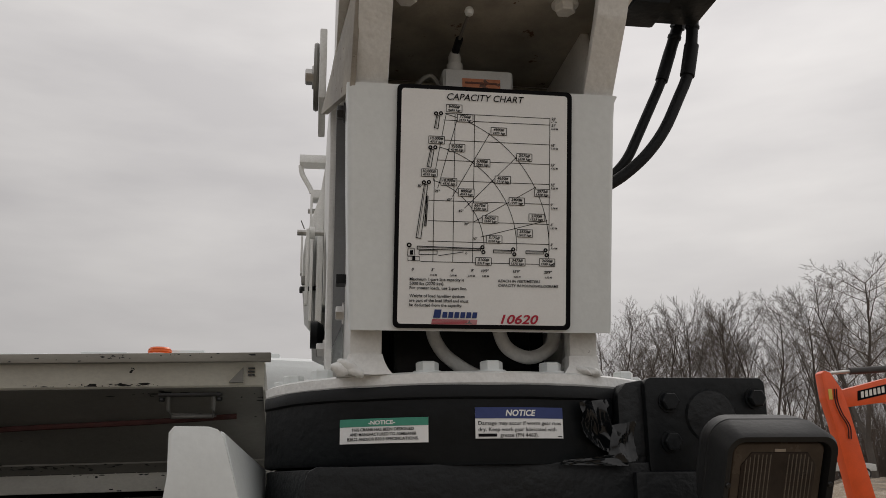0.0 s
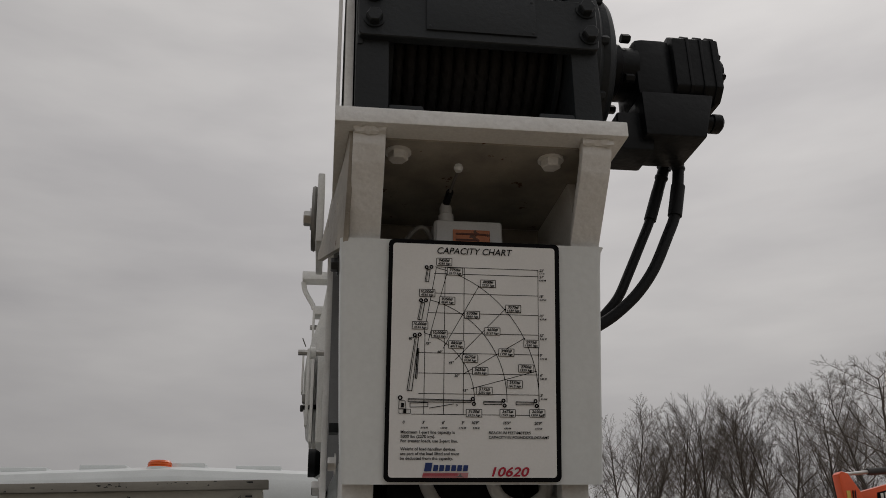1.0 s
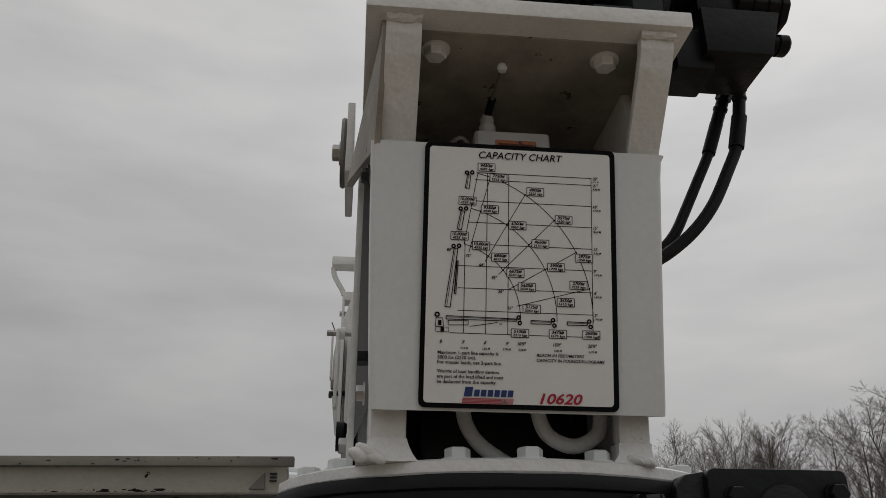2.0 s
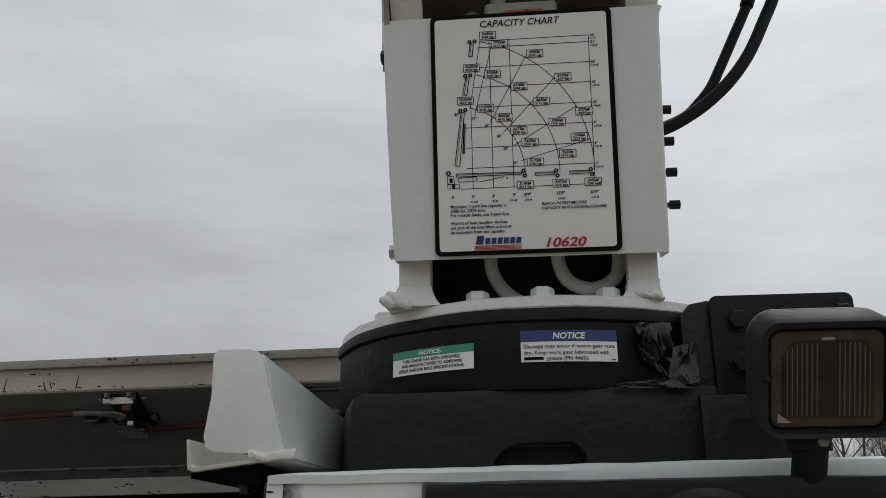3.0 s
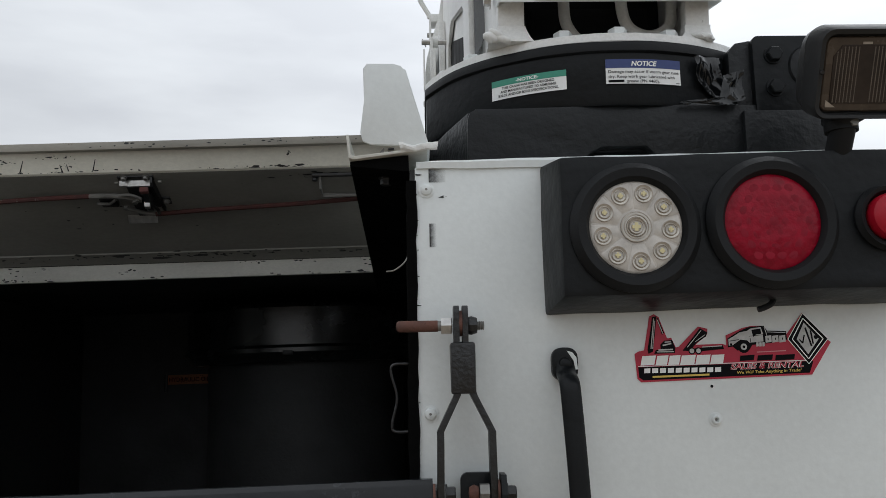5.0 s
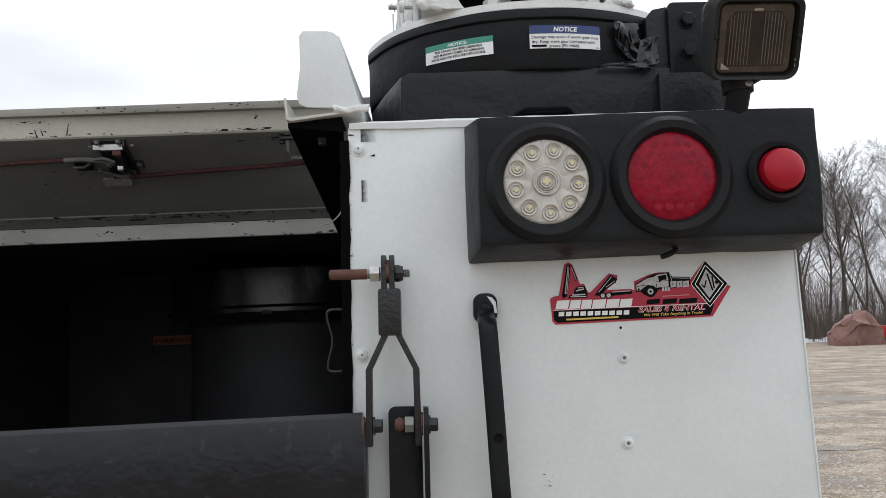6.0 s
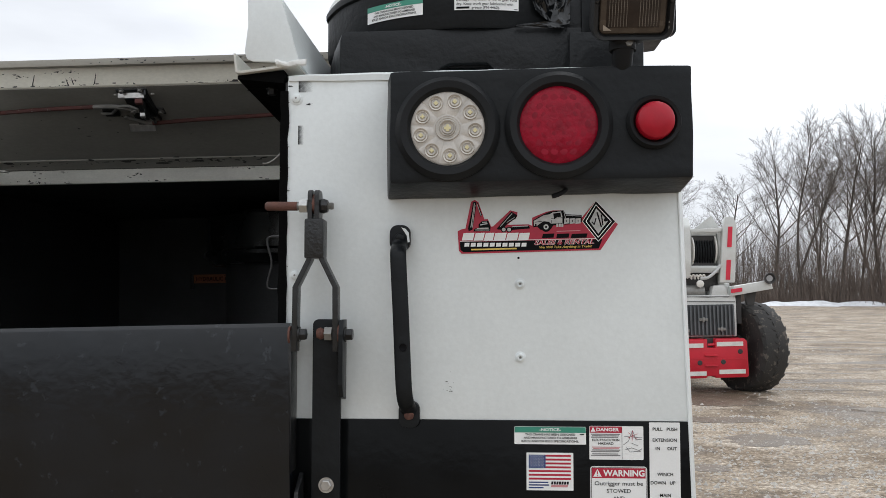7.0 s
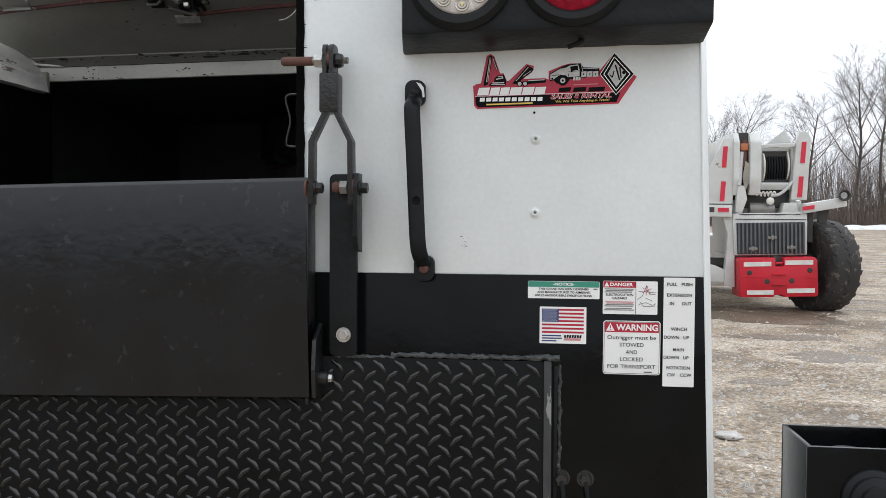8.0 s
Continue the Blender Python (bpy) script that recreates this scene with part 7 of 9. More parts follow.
def build_dealer_decal():
    m = face_out((0.1752, -0.0005, 1.5496))
    k = 0.00026

    def p(*pts):
        return [(x * k, -y * k) for x, y in pts]

    shape = p((88, 215), (105, 205), (130, 200), (160, 55), (180, 45), (200, 58), (232, 150), (250, 148), (268, 190), (280, 188), (370, 102), (410, 112), (408, 135), (355, 180), (470, 178), (488, 185), (488, 142), (560, 112), (600, 103), (655, 103), (668, 140), (755, 140), (828, 52), (928, 165), (945, 178), (852, 316), (110, 336), (95, 320))
    e = sticker("dealer_decal", "red and black cut-out dealer decal with truck silhouettes", shape[::-1], m, RED)
    ink(e, "dividing_line", [line2((100 * k, -269 * k), (850 * k, -254 * k), 0.0007)], VINYL, m, 2)
    ink(e, "black_band", [flat(p((100, 272), (862, 258), (842, 308), (120, 328), (103, 316)))], INK, m, 1)
    ink(e, "red_band", [flat(p((100, 222), (120, 212), (760, 205), (830, 250), (100, 266)))], RED, m, 1)
    def q(*pts):
        """The artwork's own grid."""
        return p(*((0.95 * x + 68, 0.972 * y) for x, y in pts))

    def stroke(a, b, w):
        (ax, ay), (bx, by) = q(a, b)
        return line2((ax, ay), (bx, by), w * k)

    def spot(x, y, r):
        (cx, cy), = q((x, y))
        return disc2(cx, cy, r * k)
    # a tracked drill, a tipping trailer and a crane truck, as black shapes with pale lines
    drill = [flat(q((80, 205), (100, 110), (108, 60), (128, 56), (122, 110), (105, 212), (84, 222))), flat(q((128, 62), (136, 66), (160, 130), (150, 140))), flat(q((140, 182), (158, 165), (195, 162), (208, 200), (205, 220), (110, 222), (118, 206), (140, 204)))]
    tipper = [flat(q((240, 210), (325, 112), (358, 132), (350, 150), (305, 178), (272, 214))), flat(q((268, 204), (425, 190), (430, 206), (330, 214), (270, 214))), spot(282, 212, 15), spot(312, 212, 15)]
    truck = [flat(q((448, 160), (505, 128), (545, 112), (618, 106), (632, 128), (720, 132), (722, 170), (640, 184), (560, 190), (548, 210), (490, 214), (470, 196), (448, 200)))]
    for bm in drill + tipper + truck:
        ink(e, "silhouette", [bm], INK, m, 2)
    for bm in (stroke((96, 200), (116, 66), 4), stroke((104, 200), (120, 76), 3), stroke((132, 72), (154, 134), 3), stroke((150, 186), (190, 178), 6), stroke((160, 172), (188, 170), 5), stroke((130, 206), (196, 204), 6), stroke((122, 214), (200, 214), 4),
                          stroke((262, 196), (330, 122), 3), stroke((300, 172), (346, 142), 3), stroke((330, 196), (420, 192), 4), stroke((620, 112), (630, 150), 3), stroke((632, 134), (716, 138), 3)):
        ink(e, "pale_line", [bm], REFLECT_GREY, m, 3)
    ink(e, "truck_cab_print", [flat(q((452, 164), (506, 134), (540, 128), (556, 118), (604, 112), (612, 140), (612, 176), (548, 180), (538, 170), (508, 166), (488, 178), (472, 190), (452, 192)))], REFLECT_GREY, m, 3)
    for x0, x1 in ((622, 650), (653, 682), (685, 714)):
        ink(e, "tool_box_print", [flat(q((x0, 152), (x1, 149), (x1, 178), (x0, 182)))], REFLECT_GREY, m, 3)
    for x in (578, 592, 606):
        ink(e, "step_print", [flat(q((x, 180), (x + 11, 179), (x + 11, 197), (x, 198)))], REFLECT_GREY, m, 3)
    for x in (282, 312):
        ink(e, "small_wheel_print", [spot(x, 212, 10)], REFLECT_GREY, m, 3)
    ink(e, "truck_details", [flat(q((560, 124), (602, 118), (604, 142), (582, 144), (566, 156))), stroke((456, 172), (500, 166), 3), stroke((552, 160), (552, 178), 3), stroke((612, 146), (548, 152), 2), spot(520, 198, 27), spot(462, 186, 5)] + [stroke((x, 160), (x, 170), 4) for x in (634, 668, 700)], INK, m, 4)
    ink(e, "wheel_hubs", [spot(520, 198, 14)], REFLECT_GREY, m, 5)
    ink(e, "hub_centre", [spot(520, 198, 6)], INK, m, 6)
    dia = [q((800, 54), (908, 168), (812, 278), (724, 168)), q((800, 76), (886, 168), (812, 256), (744, 168)), q((802, 96), (866, 168), (812, 236), (764, 168))]
    ink(e, "diamond", [flat(dia[0])], INK, m, 5)
    ink(e, "diamond_line", [outline(dia[0], 0.0007), outline(dia[1], 0.0010)], VINYL, m, 6)
    ink(e, "diamond_field", [flat(dia[2])], REFLECT_GREY, m, 6)
    ink(e, "diamond_mark", [stroke((776, 170), (790, 186), 6), stroke((790, 186), (800, 150), 6), stroke((806, 118), (830, 200), 8), stroke((830, 130), (838, 190), 7), spot(852, 160, 9)], INK, m, 7)
    name = []
    for x, w in ((110, 60), (175, 50), (229, 48), (281, 62), (347, 60), (411, 56)):
        name.append(flat(p((x + 10, 225), (x + w + 9, 223), (x + w, 263), (x, 265))))
    for i in range(10):
        x = 124 + i * 34
        name.append(flat(p((x + 2, 278), (x + 28, 277), (x + 26, 297), (x, 298))))
    for bm in name:
        ink(e, "name_shape", [bm], VINYL, m, 3)
    for i in range(3):
        x, w = ((540, 62), (616, 66), (694, 84))[i]
        ink(e, "number_bar", [flat(p((x + 5, 230), (x + w + 5, 227), (x + w, 250), (x, 253)))], INK, m, 3)
    ink(e, "place_bar", [flat(p((618, 214), (745, 210), (745, 214), (618, 218)))], PINK, m, 3)
    ink(e, "address_bar", [flat(p((160, 310), (405, 304), (405, 312), (160, 318)))], YELLOW, m, 3)
    ink(e, "offer_shadow", [moved(lettering("SALES & RENTAL", 0, 0, 320 * k, 24 * k, 0.25, 0.05), Matrix.Translation((498 * k, -288 * k, 0)) @ Matrix.Rotation(0.02, 4, "Z"))], VINYL, m, 3)
    ink(e, "offer_words", [moved(lettering("SALES & RENTAL", 0, 0, 320 * k, 24 * k, 0.25, 0.015), Matrix.Translation((498 * k, -288 * k, 0)) @ Matrix.Rotation(0.02, 4, "Z"))], RED, m, 4)
    ink(e, "motto", [moved(lettering("We Will Take Anything in Trade!", 0, 0, 280 * k, 13 * k, 0.2, 0.01), Matrix.Translation((526 * k, -308 * k, 0)) @ Matrix.Rotation(0.025, 4, "Z"))], YELLOW, m, 3)


REFLECT_GREY = mat("pale_grey_print", (0.50, 0.50, 0.49), 0.4, var=0.2, vscale=120)
build_chart()
build_ring_decals()
build_panel_decals()
build_dealer_decal()


# ---- yard, trees and machines ----
def ground_mat():
    m = bpy.data.materials.new("gravel_yard")
    m.use_nodes = True
    t = m.node_tree
    b = t.nodes["Principled BSDF"]
    tc = t.nodes.new("ShaderNodeTexCoord")

    def noisy(scale, detail=5.0, stretch=(1, 1, 1), rough=0.6):
        mp = t.nodes.new("ShaderNodeMapping")
        mp.inputs["Scale"].default_value = stretch
        mp.inputs["Rotation"].default_value = (0, 0, 0.25)
        t.links.new(tc.outputs["Object"], mp.inputs[0])
        n = t.nodes.new("ShaderNodeTexNoise")
        n.inputs["Scale"].default_value, n.inputs["Detail"].default_value, n.inputs["Roughness"].default_value = scale, detail, rough
        t.links.new(mp.outputs[0], n.inputs["Vector"])
        return n

    def ramp(src, stops):
        r = t.nodes.new("ShaderNodeValToRGB")
        el = r.color_ramp.elements
        el[0].position, el[0].color = stops[0][0], (*stops[0][1], 1)
        el[1].position, el[1].color = stops[-1][0], (*stops[-1][1], 1)
        for p, c in stops[1:-1]:
            q = el.new(p)
            q.color = (*c, 1)
        t.links.new(src, r.inputs[0])
        return r

    def mix(fac, a, c, kind="MIX"):
        x = t.nodes.new("ShaderNodeMix")
        x.data_type, x.blend_type = "RGBA", kind
        if isinstance(fac, float):
            x.inputs["Factor"].default_value = fac
        else:
            t.links.new(fac, x.inputs["Factor"])
        t.links.new(a, x.inputs["A"])
        t.links.new(c, x.inputs["B"])
        return x.outputs["Result"]

    stones = ramp(noisy(30, 4, rough=0.75).outputs["Fac"], [(0.34, (0.12, 0.098, 0.074)), (0.47, (0.32, 0.275, 0.22)), (0.58, (0.46, 0.41, 0.345)), (0.68, (0.84, 0.80, 0.74))])
    lumps = ramp(noisy(5.5, 5, rough=0.7).outputs["Fac"], [(0.34, (0.56, 0.50, 0.43)), (0.46, (0.95, 0.93, 0.90)), (0.66, (1.20, 1.19, 1.18))])
    patches = ramp(noisy(0.75, 6, rough=0.65).outputs["Fac"], [(0.40, (0.36, 0.29, 0.20)), (0.485, (0.80, 0.74, 0.66)), (0.57, (1.02, 1.0, 0.98)), (0.68, (1.18, 1.17, 1.15))])
    ruts = ramp(noisy(0.6, 6, (0.7, 1.4, 1), 0.70).outputs["Fac"], [(0.39, (0.46, 0.39, 0.31)), (0.48, (1, 1, 1)), (0.8, (1.1, 1.1, 1.1))])
    c = mix(1.0, stones.outputs[0], patches.outputs[0], "MULTIPLY")
    c = mix(1.0, c, lumps.outputs[0], "MULTIPLY")
    c = mix(0.65, c, ruts.outputs[0], "MULTIPLY")
    t.links.new(c, b.inputs["Base Color"])
    wet = ramp(noisy(0.75, 6, rough=0.65).outputs["Fac"], [(0.36, (0.45, 0.35, 0.35)), (0.5, (0.9, 0.9, 0.9))])
    t.links.new(wet.outputs[0], b.inputs["Roughness"])
    bp = t.nodes.new("ShaderNodeBump")
    bp.inputs["Strength"].default_value, bp.inputs["Distance"].default_value = 0.8, 0.02
    t.links.new(noisy(45, 4).outputs["Fac"], bp.inputs["Height"])
    t.links.new(bp.outputs[0], b.inputs["Normal"])
    return m


GRAVEL = ground_mat()
SNOW = mat("old_snow", (0.72, 0.73, 0.75), 0.6, var=0.2, vscale=1.5, chips=((0.25, 0.22, 0.19), 0.36, 2.5), bump=0.4, bscale=8)
BARK = mat("grey_brown_bark", (0.105, 0.090, 0.078), 0.85, var=0.35, vscale=1.5, bump=0.5, bscale=14)
TWIG = mat("brown_twigs", (0.150, 0.126, 0.108), 0.85, var=0.35, vscale=0.7)
BRUSH = mat("dry_brush", (0.150, 0.118, 0.098), 0.9, var=0.45, vscale=0.8)
STONE = mat("loose_gravel", (0.46, 0.43, 0.39), 0.8, var=0.35, vscale=20)
ORANGE = mat("orange_machine_paint", (0.80, 0.10, 0.018), 0.35, var=0.12, vscale=2, bump=0.05, bscale=30)
GLASS = mat("dark_glass", (0.02, 0.023, 0.026), 0.08, var=0.2, vscale=3)
TYRE = mat("muddy_tyre", (0.035, 0.033, 0.031), 0.85, var=0.5, vscale=4, chips=((0.11, 0.095, 0.08), 0.42, 9), bump=0.3, bscale=30)
MACHINE = mat("off_white_machine_paint", (0.62, 0.625, 0.60), 0.45, var=0.14, vscale=3, chips=((0.30, 0.22, 0.15), 0.31, 6), bump=0.05, bscale=20)
REDPAINT = mat("red_machine_paint", (0.55, 0.012, 0.03), 0.4, var=0.15, vscale=3, chips=((0.18, 0.05, 0.05), 0.3, 8))
REFLECT_W = mat("white_reflective_tape", (0.75, 0.73, 0.68), 0.4, var=0.15, vscale=8, chips=((0.5, 0.25, 0.2), 0.35, 14))
REFLECT_R = mat("red_reflective_tape", (0.62, 0.02, 0.05), 0.4, var=0.1, vscale=8)
GRILLE_BAR = mat("grey_grille_slat", (0.11, 0.118, 0.125), 0.5, var=0.25, vscale=6)
GRILLE = mat("dark_grille", (0.05, 0.055, 0.06), 0.5, var=0.2, vscale=6)
STEELDARK = mat("dark_machine_steel", (0.045, 0.042, 0.04), 0.6, var=0.4, vscale=5)
BROWN = mat("brown_tarpaulin", (0.24, 0.13, 0.105), 0.7, var=0.25, vscale=0.8, bump=0.4, bscale=2)


def rise(y, x=0.0):
    """The yard climbs a little towards the trees, and more beyond the excavator."""
    az = math.degrees(math.atan2(x, max(y, 1.0)))
    f, g = min(max((az - 31.0) / 2.5, 0.0), 1.0), min(max((y - 34.0) / 20.0, 0.0), 1.0)
    return 0.0105 * min(max(0.0, y - 16.0), 90.0) + 1.03 * f * f * (3 - 2 * f) * g * g * (3 - 2 * g)


def build_ground():
    bm = bmesh.new()
    xs = [-600, -200, -60, -20] + [-8 + i * 2 for i in range(40)] + [80, 110, 160, 260, 600]
    ys = [-300, -80, -20] + [-6 + i * 2 for i in range(56)] + [112, 125, 150, 200, 400, 900]
    grid = []
    for y in ys:
        row = []
        for x in xs:
            z = 0.05 * noise.noise((x * 0.11, y * 0.11, 0)) if -20 < x < 90 and -10 < y < 110 else 0.0
            row.append(bm.verts.new((x, y, z - 0.02 + rise(y, x))))
        grid.append(row)
    for a, b in zip(grid, grid[1:]):
        for i in range(len(a) - 1):
            bm.faces.new((a[i], a[i + 1], b[i + 1], b[i]))
    g = single("ground", bm, GRAVEL, "tan gravel yard with wet patches and wheel ruts", "ground", kind="structure")
    rnd = random.Random(4)
    verts, faces = [], []
    for i in range(9000):
        y = rnd.uniform(2.5, 9) if i % 2 else rnd.uniform(3, 22)
        x = rnd.uniform(0.8, 1.6 + 0.55 * y)
        s = rnd.uniform(0.006, 0.02) * (1.8 if rnd.random() < 0.06 else 1)
        k = len(verts)
        a = rnd.uniform(0, 6.3)
        z = 0.05 * noise.noise((x * 0.11, y * 0.11, 0)) - 0.02 + rise(y, x)
        for j in range(5):
            w = a + j * 1.2566
            verts.append((x + s * math.cos(w) * rnd.uniform(0.7, 1.2), y + s * math.sin(w) * rnd.uniform(0.7, 1.2), z - 0.002))
        verts.append((x + s * 0.2, y, z + s * rnd.uniform(0.5, 0.9)))
        faces += [[k + j, k + (j + 1) % 5, k + 5] for j in range(5)]
    me = bpy.data.meshes.new("loose_stones")
    me.from_pydata(verts, [], faces)
    me.materials.append(STONE)
    tagged(part("loose_stones", me, STONE, None), "loose pale gravel on the yard", "gravel", kind="stuff")
    # old ploughed snow
    for x0, x1, y, w, h, sd in ((24, 62, 74, 1.6, 0.75, 1), (38, 80, 80, 1.2, 0.5, 2), (20, 30, 72, 1.2, 0.55, 3)):
        bm = bmesh.new()
        n = 60
        rows = []
        for i in range(n + 1):
            x = x0 + (x1 - x0) * i / n
            hh = h * (0.55 + 0.6 * noise.noise((x * 0.5, sd, 0)))
            hh = max(0.02, hh) * min(1, i / 4, (n - i) / 4)
            rows.append([bm.verts.new((x, y + dy + 0.3 * noise.noise((x * 0.4, dy, sd)), rise(y, x) - 0.06 + hz * hh)) for dy, hz in ((-w, 0), (-w * 0.5, 0.75), (0, 1), (w * 0.5, 0.7), (w, 0))])
        for a, b in zip(rows, rows[1:]):
            for j in range(4):
                bm.faces.new((a[j], a[j + 1], b[j + 1], b[j]))
        single("snow_bank", bm, SNOW, "low dirty snow bank along the edge of the yard", "snow", "snow banks", "structure")
    lump = bmesh.new()
    bmesh.ops.create_icosphere(lump, subdivisions=3, radius=1.0)
    lump.transform(Matrix.Translation((1.40, 4.14, -0.005)) @ Matrix.Diagonal((0.085, 0.10, 0.022, 1)))
    single("snow_lump", jitter(lump, 0.02, 14), mat("dirty_snow", (0.44, 0.42, 0.40), 0.65, var=0.35, vscale=9, chips=((0.2, 0.17, 0.14), 0.42, 18), bump=0.5, bscale=40), "small melting lump of snow on the gravel", "snow")


def build_mud():
    """Wet brown patches, lying a few millimetres over the gravel."""
    rnd = random.Random(12)
    for x, y, w, d in ((3.05, 7.35, 0.42, 0.36), (2.05, 6.0, 0.26, 0.16), (3.3, 10.6, 0.95, 0.75), (2.9, 8.7, 0.55, 0.22), (5.2, 9.6, 0.5, 0.2), (6.6, 13.5, 1.1, 0.35), (9.8, 17.5, 1.8, 0.4), (3.9, 5.7, 0.3, 0.1), (5.0, 11.9, 0.9, 0.10), (6.3, 15.0, 1.5, 0.13), (5.4, 13.0, 0.8, 0.08), (7.6, 17.2, 1.7, 0.12), (8.4, 19.6, 2.4, 0.16), (10.8, 24.0, 3.0, 0.22), (9.4, 21.6, 1.6, 0.14)):
        bm = bmesh.new()
        ring, mid = [], []
        for k in range(40):
            a = 2 * math.pi * k / 40
            q = 1.0 + 0.34 * noise.noise((math.cos(a) * 1.4 + x, math.sin(a) * 1.4, y)) + 0.22 * noise.noise((math.cos(a) * 5 + x, math.sin(a) * 5, y))
            px, py = x + w * q * math.cos(a), y + d * q * math.sin(a)
            hx, hy = x + w * 0.5 * q * math.cos(a), y + d * 0.5 * q * math.sin(a)
            ring.append(bm.verts.new((px, py, 0.05 * noise.noise((px * 0.11, py * 0.11, 0)) - 0.018 + rise(py))))
            mid.append(bm.verts.new((hx, hy, 0.05 * noise.noise((hx * 0.11, hy * 0.11, 0)) - 0.013 + rise(hy))))
        for k in range(40):
            bm.faces.new((ring[k], ring[(k + 1) % 40], mid[(k + 1) % 40], mid[k]))
        bm.faces.new(mid)
        single("mud_patch", bm, MUD, "wet brown mud patch on the gravel", "mud", "mud patches", "structure")


def grow(rnd, height, slim, fork):
    """Segments (start, end, radius, radius, level) of a bare tree: limbs that leave the leader at sharp angles and fork on into a fine rounded crown."""
    segs = []

    def aside(d, angle, turn):
        u = d.orthogonal().normalized()
        s = u * math.cos(turn) + d.cross(u) * math.sin(turn)
        return (d * math.cos(angle) + s * math.sin(angle)).normalized()

    def limb(p, d, length, r, level, turn):
        steps = (15, 9, 7, 5, 2)[level]
        wob = (0.035, 0.055, 0.075, 0.09, 0.11)[level]
        first = (0.34, 0.26, 0.12, 0.0, 1.0)[level]
        r0 = r
        for i in range(steps):
            f = (i + 1) / steps
            d = (d + Vector((rnd.gauss(0, wob), rnd.gauss(0, wob), rnd.gauss(0, wob) + (0.0, 0.022, 0.022, 0.015, 0.0)[level]))).normalized()
            q = p + d * (length / steps)
            r2 = max((0.02, 0.012, 0.008, 0.0055, 0.0045)[level], r0 * (1 - 0.80 * f))
            segs.append((p, q, r, r2, level))
            p, r = q, r2
            if level == 4 or f < first:
                continue
            turn += 2.4 + rnd.gauss(0, 0.5)
            for k in range(2 if level == 0 or (level == 1 and rnd.random() < 0.35) else 1):
                angle = radians(rnd.uniform(24, 46) if level == 0 else rnd.uniform(20, 44)) * slim
                reach_ = length * (0.33 + 0.44 * (1 - f)) * (0.80, 0.66, 0.62, 0.60)[level] * rnd.uniform(0.75, 1.15)
                limb(p, aside(d, angle, turn + k * 2.7), reach_, max((0.03, 0.012, 0.007, 0.0055)[level], r * rnd.uniform(0.42, 0.60)), level + 1, rnd.uniform(0, 6))

    base = Vector((0, 0, -0.3))
    lean = Vector((rnd.gauss(0, 0.04), rnd.gauss(0, 0.04), 1)).normalized()
    if fork:
        segs.append((base, base + lean * height * 0.18, height * 0.0125, height * 0.0110, 0))
        base = base + lean * height * 0.18
        a = rnd.uniform(0, 6)
        for k in range(2):
            limb(base, aside(lean, radians(rnd.uniform(8, 14)), a + 3.14 * k), height * rnd.uniform(0.66, 0.78), height * 0.0085, 0, rnd.uniform(0, 6))
    else:
        limb(base, lean, height * 0.95, height * 0.0130, 0, rnd.uniform(0, 6))
    return segs


def limbs_mesh(name, segs, material):
    verts, faces = [], []
    for p, q, r, r2, level in segs:
        n = 6 if level < 2 else 3
        d = (q - p).normalized()
        u = d.orthogonal().normalized()
        w = d.cross(u)
        k = len(verts)
        for c, rr in ((p, r), (q, r2)):
            for j in range(n):
                a = 2 * math.pi * j / n
                verts.append(c + (u * math.cos(a) + w * math.sin(a)) * rr)
        faces += [[k + j, k + (j + 1) % n, k + n + (j + 1) % n, k + n + j] for j in range(n)]
    me = bpy.data.meshes.new(name)
    me.from_pydata([tuple(v) for v in verts], [], faces)
    me.materials.append(material)
    me.shade_smooth()
    return me


